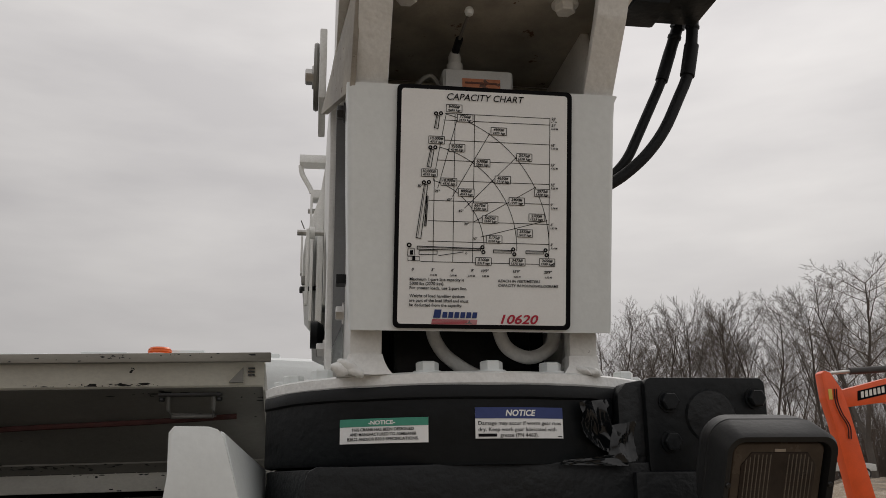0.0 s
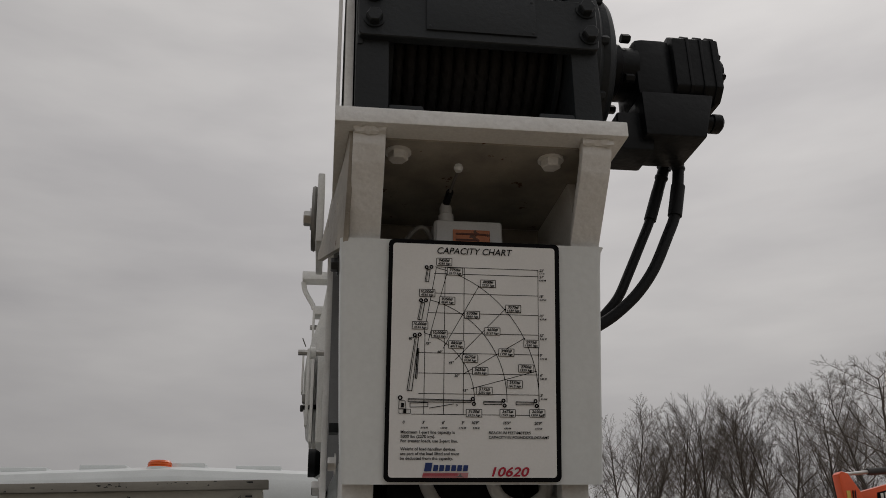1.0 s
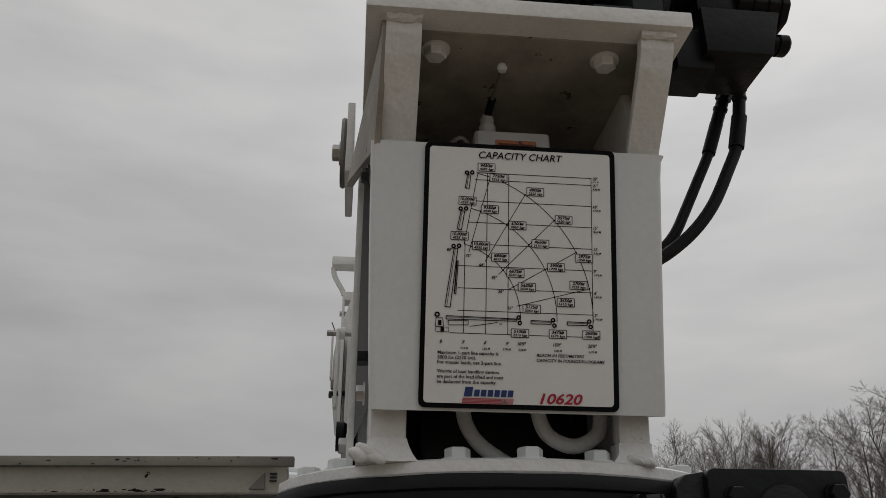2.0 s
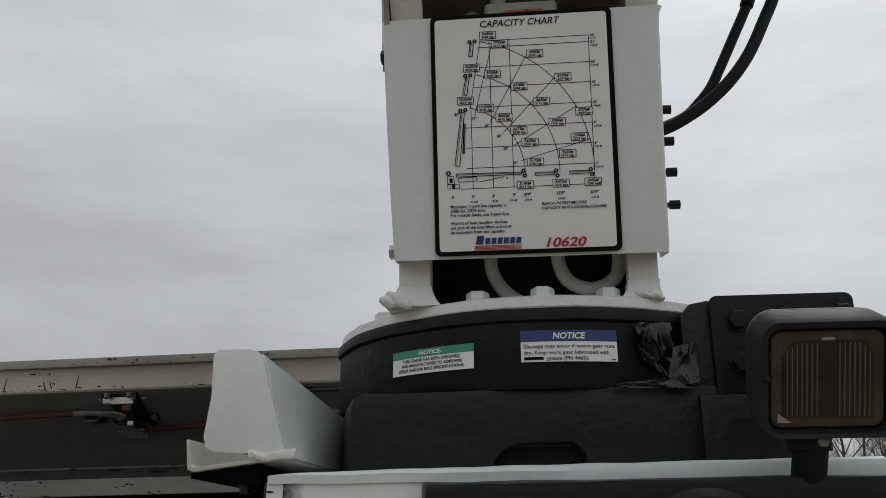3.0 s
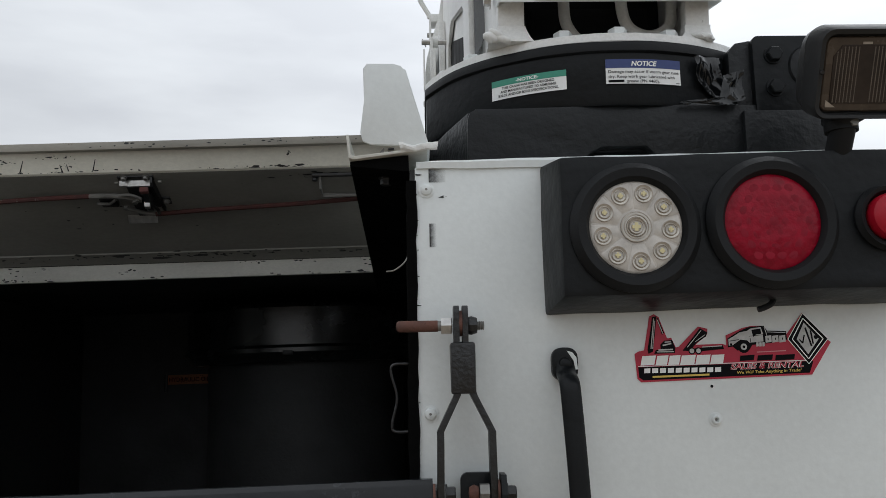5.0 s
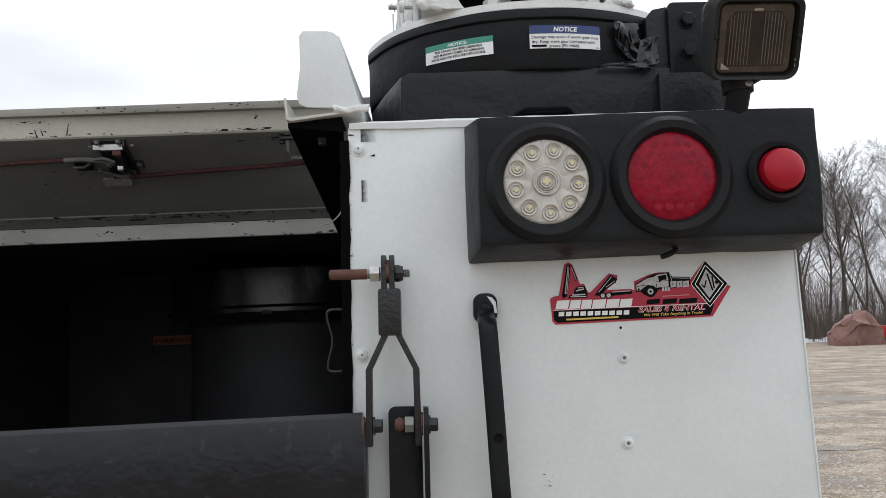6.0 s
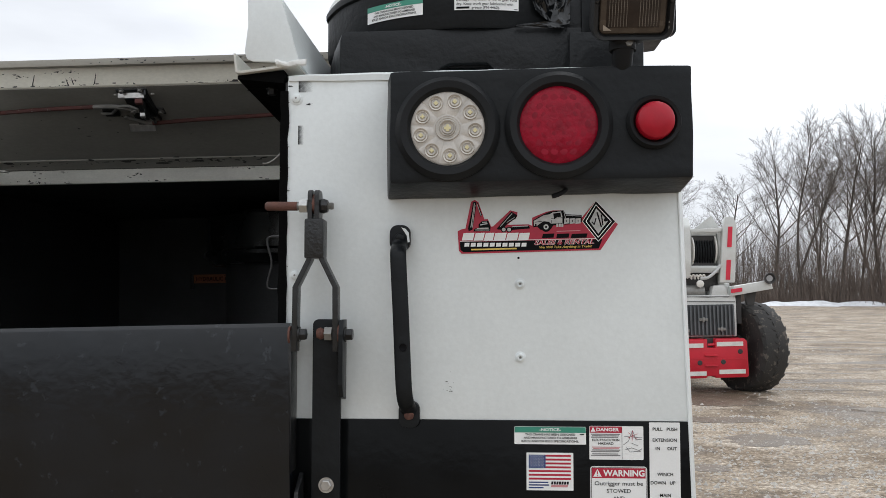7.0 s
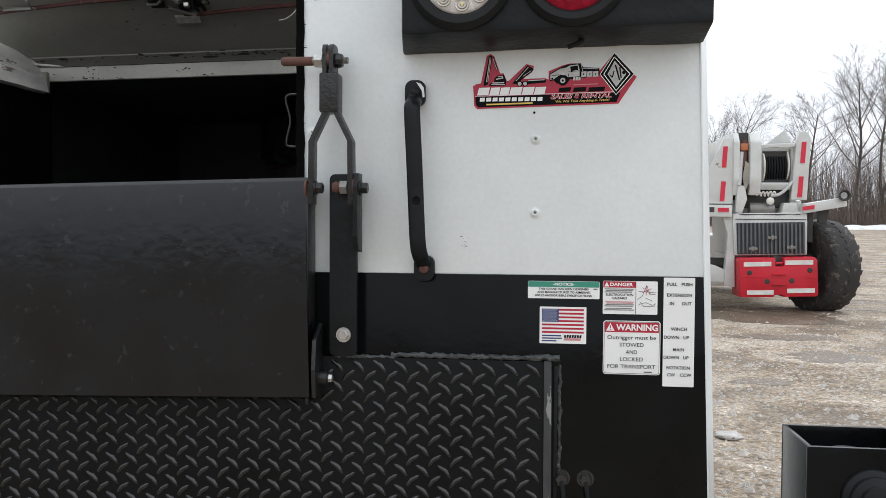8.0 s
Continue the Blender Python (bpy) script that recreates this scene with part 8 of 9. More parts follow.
def build_trees():
    kinds = []
    for k, (sp, fork) in enumerate(((1.0, False), (0.85, True), (1.15, False), (1.0, True), (0.85, False), (1.25, True))):
        segs = grow(random.Random(41 + k), 18, sp, fork)
        f = 20.0 / max(q.z for _, q, _, _, _ in segs)
        segs = [(p * f, q * f, r * f, r2 * f, l) for p, q, r, r2, l in segs]
        e = thing("bare_tree", "leafless grey-brown tree at the edge of the yard", "tree", (0, 0, 0), "tree line")
        part("trunk", limbs_mesh("trunk", [s for s in segs if s[4] == 0], BARK), BARK, e)
        part("crown", limbs_mesh("crown", [s for s in segs if s[4] > 0], TWIG), TWIG, e, "bare twiggy crown")
        kinds.append(e)
    rnd = random.Random(7)
    # bearing from the truck, the top's height in degrees, distance, kind, width
    rows = [(11.6, 8.0, 112, 2, 0.9), (16.2, 8.9, 92, 2, 1.0), (18.9, 10.2, 88, 0, 0.9), (20.4, 10.8, 86, 3, 0.9), (22.9, 12.4, 86, 2, 0.8), (25.0, 11.6, 88, 4, 0.8), (27.3, 11.6, 86, 1, 0.9),
            (29.5, 11.5, 84, 5, 0.9), (32.6, 11.8, 80, 4, 0.8), (34.9, 13.7, 74, 5, 1.05), (37.2, 13.6, 78, 2, 1.0), (21.6, 9.8, 98, 1, 0.7), (23.9, 10.4, 100, 4, 0.7),
            (26.2, 10.6, 96, 0, 0.7), (28.4, 10.2, 98, 3, 0.7), (30.9, 8.6, 100, 1, 0.7), (33.8, 10.6, 96, 0, 0.8), (36.2, 11.6, 92, 3, 0.8), (39.5, 14.2, 80, 0, 1.0), (41.8, 13.6, 84, 5, 1.0), (44.2, 13.0, 84, 1, 1.0), (10.2, 7.0, 120, 4, 0.9),
            (24.5, 8.6, 120, 5, 0.9), (31.8, 8.2, 116, 3, 0.9), (38.4, 11.5, 106, 2, 0.9)]
    # a second, lower row behind
    rows += [(19.0 + 2.7 * i + rnd.uniform(-0.6, 0.6), rnd.uniform(5.4, 7.2) + 0.1 * i, rnd.uniform(112, 128), i % 6, rnd.uniform(0.8, 1.0)) for i in range(9)]
    used = set()
    for az, el, dist, k, wide in rows:
        x, y = dist * math.sin(radians(az)), dist * math.cos(radians(az))
        h = (dist * math.tan(radians(el * 1.04)) + 1.7 - rise(y, x)) / 20.0
        m = Matrix.Translation((x, y, rise(y, x) - 0.1)) @ Matrix.Rotation(rnd.uniform(0, 6.28), 4, "Z") @ Matrix.Diagonal((h * wide * 1.25, h * wide * 1.25, h, 1))
        if k not in used:
            used.add(k)
            kinds[k].matrix_basis = m
        else:
            copy_thing(kinds[k], m)
    # the thicket under the trees
    verts, faces = [], []
    rnd = random.Random(11)
    for i in range(15000):
        az = radians(rnd.uniform(8, 46) if i < 12000 else rnd.uniform(30.5, 40))
        dist = rnd.uniform(80, 108)
        x, y = dist * math.sin(az), dist * math.cos(az)
        h = rnd.uniform(1.2, 5.2) * (0.72 + 0.7 * noise.noise((x * 0.10, 3, 0))) * rnd.uniform(0.6, 1.0)
        tall = i % 5 == 0
        if tall:
            h = rnd.uniform(4.0, 9.0)
        b = rise(y, x)
        stem = Vector((rnd.gauss(0, 0.10), rnd.gauss(0, 0.10), 1)) * h
        foot = Vector((x, y, b - 0.1))
        shoots = [(foot, foot + stem, rnd.uniform(0.014, 0.034))]
        for k in range(6 if tall else 3):
            f = rnd.uniform(0.25, 0.8)
            tip = stem * rnd.uniform(0.25, 0.45) + Vector((rnd.gauss(0, 0.16), rnd.gauss(0, 0.16), 0)) * h
            shoots.append((foot + stem * f, foot + stem * f + tip, 0.011))
        for p, q, r in shoots:
            k = len(verts)
            verts += [(p.x - r, p.y, p.z), (p.x + r, p.y, p.z), (p.x, p.y + r, p.z), tuple(q)]
            faces += [[k, k + 1, k + 3], [k + 1, k + 2, k + 3], [k + 2, k, k + 3]]
    me = bpy.data.meshes.new("thicket")
    me.from_pydata(verts, [], faces)
    me.materials.append(BRUSH)
    tagged(part("thicket", me, BRUSH, None), "dry brown brush under the bare trees", "brush", kind="stuff")
    bm = bmesh.new()
    n = 90
    rows_ = []
    for i in range(n + 1):
        az = radians(4 + 48 * i / n)
        x, y = 108 * math.sin(az), 108 * math.cos(az)
        h = 0.5 + 0.7 * noise.noise((i * 0.35, 9, 0)) + 0.4 * noise.noise((i * 1.7, 3, 0))
        rows_.append([bm.verts.new((x, y, -0.2)), bm.verts.new((x * 1.01, y * 1.01, h + 0.8)), bm.verts.new((x * 1.05, y * 1.05, -0.2))])
    for a, b in zip(rows_, rows_[1:]):
        for j in range(2):
            bm.faces.new((a[j], a[j + 1], b[j + 1], b[j]))
    # unseen ring of brush added behind the truck, to dim its rear and reflections
    back = bmesh.new()
    ring = []
    for i in range(121):
        az = radians(62 + 236 * i / 120)
        d = 60 + 5 * noise.noise((i * 0.21, 2, 0))
        h = 3.2 + 1.0 * noise.noise((i * 0.4, 5, 0)) + 0.9 * noise.noise((i * 1.9, 7, 0))
        x, y = d * math.sin(az), d * math.cos(az)
        ring.append([back.verts.new((x, y, -0.3)), back.verts.new((x * 1.03, y * 1.03, h * 0.6)), back.verts.new((x * 1.08, y * 1.08, h)), back.verts.new((x * 1.2, y * 1.2, -0.3))])
    for a, b in zip(ring, ring[1:]):
        for j in range(3):
            back.faces.new((a[j], a[j + 1], b[j + 1], b[j]))
    single("unseen_wood_ring", back, BRUSH, "unseen dark brushy ring added behind the truck to dim light", "woods", kind="structure")
    single("hedge_bank", bm, BRUSH, "dark brushy bank far behind the trees", "bank", kind="structure")


def wheel(e, name, x, y, z, r, w, lugs=22):
    """A heavy tyre whose axle lies along x, with slanting lugs, and its rim."""
    prof = [(r * 0.52, -w * 0.36), (r * 0.70, -w * 0.48), (r * 0.88, -w * 0.50), (r * 0.945, -w * 0.42), (r * 0.967, -w * 0.22), (r * 0.970, 0), (r * 0.967, w * 0.22), (r * 0.945, w * 0.42), (r * 0.88, w * 0.50), (r * 0.70, w * 0.48), (r * 0.52, w * 0.36)]
    wh = part(name, lathe(prof, "x", (x, y, z), 40), TYRE, e, "muddy heavy lugged tyre")
    for s in (-1, 1):
        b = box(-w * 0.02 if s > 0 else -w * 0.50, w * 0.50 if s > 0 else w * 0.02, -r * 0.045, r * 0.045, r * 0.940, r * 0.987, r * 0.014, 2)
        for v in b.verts:
            v.co.y += abs(v.co.x) * 0.6
            v.co.z -= r * 0.075 * (abs(v.co.x) / (w * 0.5)) ** 3
        me = mesh_of("lug", b, TYRE)
        for i in range(lugs):
            a = 2 * math.pi * (i + (0.5 if s > 0 else 0)) / lugs
            part("lug", me, TYRE, wh).matrix_basis = Matrix.Translation((x, y, z)) @ Matrix.Rotation(a, 4, "X")
    part("rim", lathe([(0, -w * 0.20), (r * 0.2, -w * 0.26), (r * 0.25, -w * 0.12), (r * 0.5, -w * 0.20), (r * 0.55, -w * 0.36), (r * 0.52, w * 0.36), (0, w * 0.36)], "x", (x, y, z), 28), STEELDARK, wh)
    return wh


def build_yard_crane():
    """The rough-terrain crane parked in the yard, seen from behind; its rear stands at y = 11.2."""
    e = thing("yard_crane", "off-white wheeled crane with a red counterweight parked in the yard", "mobile crane", (3.4, 12.6, 0.0))
    # wheels: the rear pair is steered a little
    for x, y, turn in ((4.19, 11.75, 20), (2.12, 11.95, 20), (4.19, 15.3, 0), (2.12, 15.3, 0)):
        wh = wheel(e, "wheel", 0, 0, 0, 0.690, 0.43)
        place = Matrix.Translation((x, y, 0.648)) @ Matrix.Rotation(radians(turn), 4, "Z")
        wh.matrix_basis = place
    part("axle", rod((2.2, 11.90, 0.64), (4.1, 11.8, 0.64), 0.11, 16), STEELDARK, e)
    part("hub", lathe([(0, 0), (0.17, 0), (0.17, 0.06), (0.10, 0.10), (0, 0.10)], (-1, -0.36, 0), (4.02, 11.69, 0.66), 20), STEELDARK, e)
    part("chassis", soften(box(2.95, 3.92, 11.6, 16.4, 0.50, 1.05), 0.03), MACHINE, e)
    # counterweight
    cw = part("counterweight", soften(prism([(2.97, 0.22), (2.95, 0.74), (2.97, 0.775), (3.44, 0.785), (3.44, 0.66), (3.55, 0.665), (3.55, 0.79), (3.96, 0.80), (4.0, 0.76), (4.02, 0.28), (4.0, 0.25), (3.55, 0.235), (3.54, 0.265), (3.44, 0.262), (3.42, 0.23)], "y", 11.18, 11.75), 0.014), REDPAINT, e, "red counterweight")
    part("pocket_back", box(3.43, 3.56, 11.30, 11.34, 0.62, 0.80), STEELDARK, cw, "dark tow pocket")
    part("tow_pin", rod((3.45, 11.20, 0.705), (3.54, 11.20, 0.71), 0.018, 10), REDPAINT, cw)
    for x0, x1, z0, lift_ in ((3.01, 3.38, 0.655, 0.010), (3.57, 3.94, 0.685, 0.010), (3.06, 3.42, 0.258, 0.010), (3.60, 3.97, 0.292, 0.012)):
        tape = hull([(x0, 11.172, z0), (x1, 11.172, z0 + lift_), (x1, 11.180, z0 + lift_), (x0, 11.180, z0)], [(x0, 11.172, z0 + 0.062), (x1, 11.172, z0 + lift_ + 0.062), (x1, 11.180, z0 + lift_ + 0.062), (x0, 11.180, z0 + 0.062)])
        part("reflective_tape", tape, REFLECT_W, cw, "worn white reflective tape")
    for x, z in ((3.09, 0.57), (3.33, 0.45), (3.66, 0.465), (3.90, 0.615)):
        part("lifting_hole", lathe([(0, 0), (0.036, 0), (0.030, 0.006), (0.020, 0.008), (0, 0.004)], "-y", (x, 11.178, z), 14), STEELDARK, cw)
    for z in (0.545, 0.40):
        part("tow_lip", soften(box(3.40, 3.58, 11.15, 11.19, z, z + 0.022), 0.006), REDPAINT, cw)
    part("cw_weld", box(2.98, 3.98, 11.174, 11.18, 0.508, 0.516), REDPAINT, cw)
    # engine hood with its grille
    en = part("engine_hood", soften(prism([(2.93, 0.80), (2.895, 1.27), (2.90, 1.385), (2.95, 1.405), (3.86, 1.42), (3.91, 1.40), (3.92, 1.28), (3.925, 0.82)], "y", 11.40, 13.0), 0.02), MACHINE, e, "off-white engine hood")
    part("grille_back", prism([(2.965, 0.82), (2.945, 1.265), (3.875, 1.285), (3.885, 0.84)], "y", 11.385, 11.41), GRILLE, en)
    for i in range(17):
        x = 2.962 + i * 0.0555
        part("grille_bar", hull([(x + 0.012, 11.355, 0.835), (x + 0.034, 11.355, 0.835), (x + 0.034, 11.388, 0.835), (x + 0.012, 11.388, 0.835)], [(x, 11.355, 1.265), (x + 0.022, 11.355, 1.265), (x + 0.022, 11.388, 1.265), (x, 11.388, 1.265)]), GRILLE_BAR, en, "grey grille slat")
    for x, z in ((3.17, 0.90), (3.43, 1.06), (3.69, 0.925)):
        part("grille_latch", merged(box(x - 0.06, x + 0.06, 11.335, 11.356, z - 0.02, z + 0.02, 0.004), box(x - 0.015, x + 0.015, 11.325, 11.336, z - 0.035, z + 0.035, 0.003)), GREY_STEEL, en)
    part("hood_seam", box(2.93, 3.90, 11.392, 11.402, 1.315, 1.325), STEELDARK, en)
    part("hood_stain", prism([(2.98, 1.388), (3.05, 1.378), (3.30, 1.386), (3.52, 1.380), (3.70, 1.392), (3.80, 1.384), (3.83, 1.398), (2.98, 1.394)], "y", 11.394, 11.401), STEELDARK, en, "grease stain along the hood")
    # turntable uprights with striped edges, a little splayed
    for outer, inner, top in (((2.56, 2.70), 2.90, 2.50), ((3.92, 3.94), 3.70, 2.56)):
        left = outer[0] < inner
        if left:
            poly = [(2.56, 1.54), (2.55, 2.02), (2.72, 2.36), (2.76, 2.47), (2.86, 2.50), (2.93, 2.42), (2.90, 1.54)]
        else:
            poly = [(3.70, 1.60), (3.76, 2.40), (3.80, 2.57), (3.92, 2.56), (3.96, 2.44), (3.92, 1.60)]
        up = part("upright", soften(prism(poly, "y", 11.45, 11.56), 0.012), MACHINE, e, "off-white turntable side")
        part("side_plate", soften(prism([(11.56, 1.54), (11.56, 2.42), (12.6, 2.2), (13.6, 1.6)], "x", poly[0][0] + 0.02, poly[0][0] + 0.10), 0.01), MACHINE, up)
        for z0, z1, x in (((1.58, 1.86, 2.72), (2.06, 2.36, 2.74)) if left else ((1.64, 1.93, 3.785), (2.12, 2.42, 3.815))):
            part("reflective_tape", hull([(x, 11.437, z0), (x + 0.062, 11.437, z0), (x + 0.062, 11.45, z0), (x, 11.45, z0)], [(x + 0.018, 11.437, z1), (x + 0.080, 11.437, z1), (x + 0.080, 11.45, z1), (x + 0.018, 11.45, z1)]), REFLECT_R, up, "red reflective tape")
    part("turntable", soften(box(2.62, 3.92, 11.7, 13.6, 1.40, 1.60), 0.03), MACHINE, e)
    # dark sheet stands for the shade between the uprights
    part("deck_shade_plate", box(2.94, 3.72, 11.95, 12.0, 1.56, 2.40), STEELDARK, e, "dark sheet put in for the shade behind the winch")
    # boom butt: two cheek plates with the lift cylinder between them
    cheek = [(11.42, 1.66), (11.36, 1.90), (11.38, 2.42), (11.50, 2.56), (12.2, 2.58), (17.0, 2.45), (17.0, 1.95), (12.3, 1.72)]
    bt = part("boom_butt", soften(prism(cheek, "x", 3.115, 3.275), 0.03), MACHINE, e, "off-white boom butt")
    part("butt_cheek", soften(prism([(y + 0.02, z) for y, z in cheek], "x", 2.895, 2.980), 0.02), MACHINE, bt)
    # the shade in the slot is a dark sheet too
    part("butt_slot_shade", box(2.98, 3.115, 11.52, 11.56, 1.66, 2.56), STEELDARK, bt, "dark sheet for the shade in the boom butt slot")
    part("lift_cylinder", rod((3.035, 11.44, 2.06), (3.065, 11.50, 2.44), 0.042, 16), RUST, bt, "rusty brown cylinder head")
    part("cylinder_cap", soften(box(2.99, 3.10, 11.42, 11.52, 2.30, 2.40), 0.012), ORANGE_LABEL, bt)
    part("cylinder_rod", rod((2.975, 11.40, 1.80), (3.01, 11.44, 2.28), 0.030, 14), BOXGREY, bt, "pale cylinder rod")
    part("stain_plate", prism([(3.02, 1.92), (3.06, 1.72), (3.12, 1.86), (3.115, 2.10), (3.06, 2.15)], "y", 11.40, 11.41), FLANGE, bt, "oil-stained plate")
    part("butt_foot", soften(prism([(2.93, 1.42), (2.96, 1.80), (3.06, 1.80), (3.09, 1.60), (3.02, 1.40)], "y", 11.40, 11.52), 0.012), MACHINE, bt)
    # winch on the turntable
    wf = part("winch_frame", soften(prism([(3.28, 1.78), (3.28, 2.36), (3.34, 2.38), (3.74, 2.40), (3.75, 2.33), (3.70, 2.32), (3.68, 1.86), (3.72, 1.80)], "y", 11.62, 11.70), 0.01), MACHINE, e, "off-white winch frame")
    # dark sheet for the shade round the drum
    part("drum_shade_sheet", box(3.34, 3.68, 11.600, 11.622, 1.84, 2.30), STEELDARK, wf)
    part("top_guard", soften(prism([(3.29, 2.325), (3.29, 2.385), (3.74, 2.405), (3.74, 2.355), (3.64, 2.335), (3.44, 2.345)], "y", 11.46, 11.54), 0.008), MACHINE, wf)
    for i in range(8):
        part("rope_turn", lathe([(0.185, 0), (0.205, 0.008), (0.212, 0.019), (0.205, 0.030), (0.185, 0.038)], "x", (3.362 + i * 0.038, 11.72, 2.06), 26), RUBBER, wf, "black rope turn")
    part("drum_flange", lathe([(0.15, 0), (0.235, 0), (0.235, 0.018), (0.15, 0.018)], "x", (3.338, 11.72, 2.07), 28), REFLECT_W, wf)
    part("drum_flange", lathe([(0.15, 0), (0.235, 0), (0.235, 0.018), (0.15, 0.018)], "x", (3.668, 11.72, 2.09), 28), REFLECT_W, wf)
    part("rope_guard", soften(prism([(11.5, 1.74), (11.46, 1.82), (11.52, 1.85), (11.7, 1.80)], "x", 3.28, 3.70), 0.008), MACHINE, wf)
    # dark block for the shade under the winch
    part("sheave_shade_sheet", soften(box(3.08, 3.70, 11.60, 11.66, 1.48, 1.76), 0.02), STEELDARK, wf)
    rnd = random.Random(3)
    for i in range(5):
        x = 3.25 + 0.05 * i
        part("rope_end", tube([(x - 0.02, 11.45, 1.66), (x + 0.015, 11.42, 1.70 + 0.02 * rnd.random()), (x + 0.045, 11.45, 1.65)], 0.013, 6), REFLECT_W, e, "pale rope coil")
    part("guide_pipe", tube([(3.42, 11.44, 1.66), (3.52, 11.43, 1.67), (3.63, 11.44, 1.75), (3.72, 11.46, 1.86)], 0.022, 8), BOXGREY, e)
    part("white_knob", lathe([(0, 0), (0.05, 0.01), (0.055, 0.05), (0, 0.08)], "-y", (3.41, 11.46, 1.58), 12), REFLECT_W, e)
    part("peak_plate", prism([(3.38, 2.40), (3.63, 2.60), (3.74, 2.42)], "y", 11.60, 11.62), MACHINE, e, "white peaked guard plate")
    part("slew_motor", lathe([(0, 0), (0.095, 0), (0.10, 0.02), (0.10, 0.27), (0.085, 0.30), (0.085, 0.34), (0, 0.34)], "x", (3.15, 11.55, 1.465), 22), GREY_STEEL, e, "grey slew motor")
    part("slew_cover", soften(prism([(3.56, 1.40), (3.60, 1.555), (3.76, 1.56), (3.82, 1.40)], "y", 11.42, 11.75), 0.015), MACHINE, e)
    # fender arm with its lamp
    arm = part("fender_arm", soften(hull([(3.84, 11.35, 1.40), (4.45, 11.40, 1.51), (4.50, 11.65, 1.52), (3.84, 11.65, 1.40)], [(3.88, 11.35, 1.545), (4.40, 11.40, 1.64), (4.52, 11.65, 1.60), (3.88, 11.65, 1.545)]), 0.012), MACHINE, e, "off-white fender arm")
    part("reflective_tape", hull([(3.83, 11.335, 1.445), (3.99, 11.335, 1.47), (3.99, 11.35, 1.47), (3.83, 11.35, 1.445)], [(3.83, 11.335, 1.50), (3.99, 11.335, 1.525), (3.99, 11.35, 1.525), (3.83, 11.35, 1.50)]), REFLECT_R, arm)
    part("fender_lamp", lathe([(0.055, 0.05), (0.080, 0.0), (0.080, -0.03), (0.066, -0.03), (0.060, 0.0), (0, 0.01)], "y", (4.39, 11.36, 1.66), 20), STEELDARK, arm, "round work lamp")
    part("lamp_glass", lathe([(0, 0), (0.058, 0), (0.05, 0.012), (0, 0.018)], "-y", (4.39, 11.375, 1.66), 20), BOXGREY_DARK, arm)
    part("fender_stay", prism([(4.08, 1.44), (4.24, 1.47), (4.20, 1.24), (4.12, 1.20)], "y", 11.50, 11.58), STEELDARK, e)
    part("fender_strap", box(3.96, 4.02, 11.50, 11.56, 1.0, 1.42), STEELDARK, e)
    left = part("fender_arm", soften(hull([(2.20, 11.36, 1.36), (2.88, 11.36, 1.35), (2.88, 11.62, 1.35), (2.20, 11.62, 1.36)], [(2.20, 11.36, 1.53), (2.88, 11.36, 1.52), (2.88, 11.62, 1.52), (2.20, 11.62, 1.53)]), 0.012), MACHINE, e)
    part("reflective_tape", box(2.68, 2.83, 11.345, 11.36, 1.425, 1.48), REFLECT_R, left)
    part("arm_hole", box(2.56, 2.63, 11.352, 11.362, 1.42, 1.49), STEELDARK, left)
    part("frame_leg", soften(prism([(2.76, 1.36), (2.84, 1.10), (2.80, 0.36), (2.95, 0.34), (2.93, 1.36)], "y", 11.45, 11.60), 0.012), MACHINE, e, "off-white frame leg")
    part("step", soften(prism([(2.30, 0.40), (2.30, 0.62), (2.66, 0.66), (2.80, 0.60), (2.92, 0.44), (2.70, 0.38)], "y", 11.5, 12.2), 0.015), MACHINE, e)
    part("step_edge", soften(box(2.30, 2.90, 11.46, 11.52, 0.36, 0.42), 0.008), FLANGE, e)
    cab = part("cab", soften(prism([(12.4, 1.5), (12.4, 2.62), (13.9, 2.66), (14.1, 1.5)], "x", 1.62, 2.55), 0.04), MACHINE, e)
    part("cab_window", box(1.75, 2.50, 12.37, 12.405, 2.05, 2.55, 0.01), GLASS, cab)
    return e


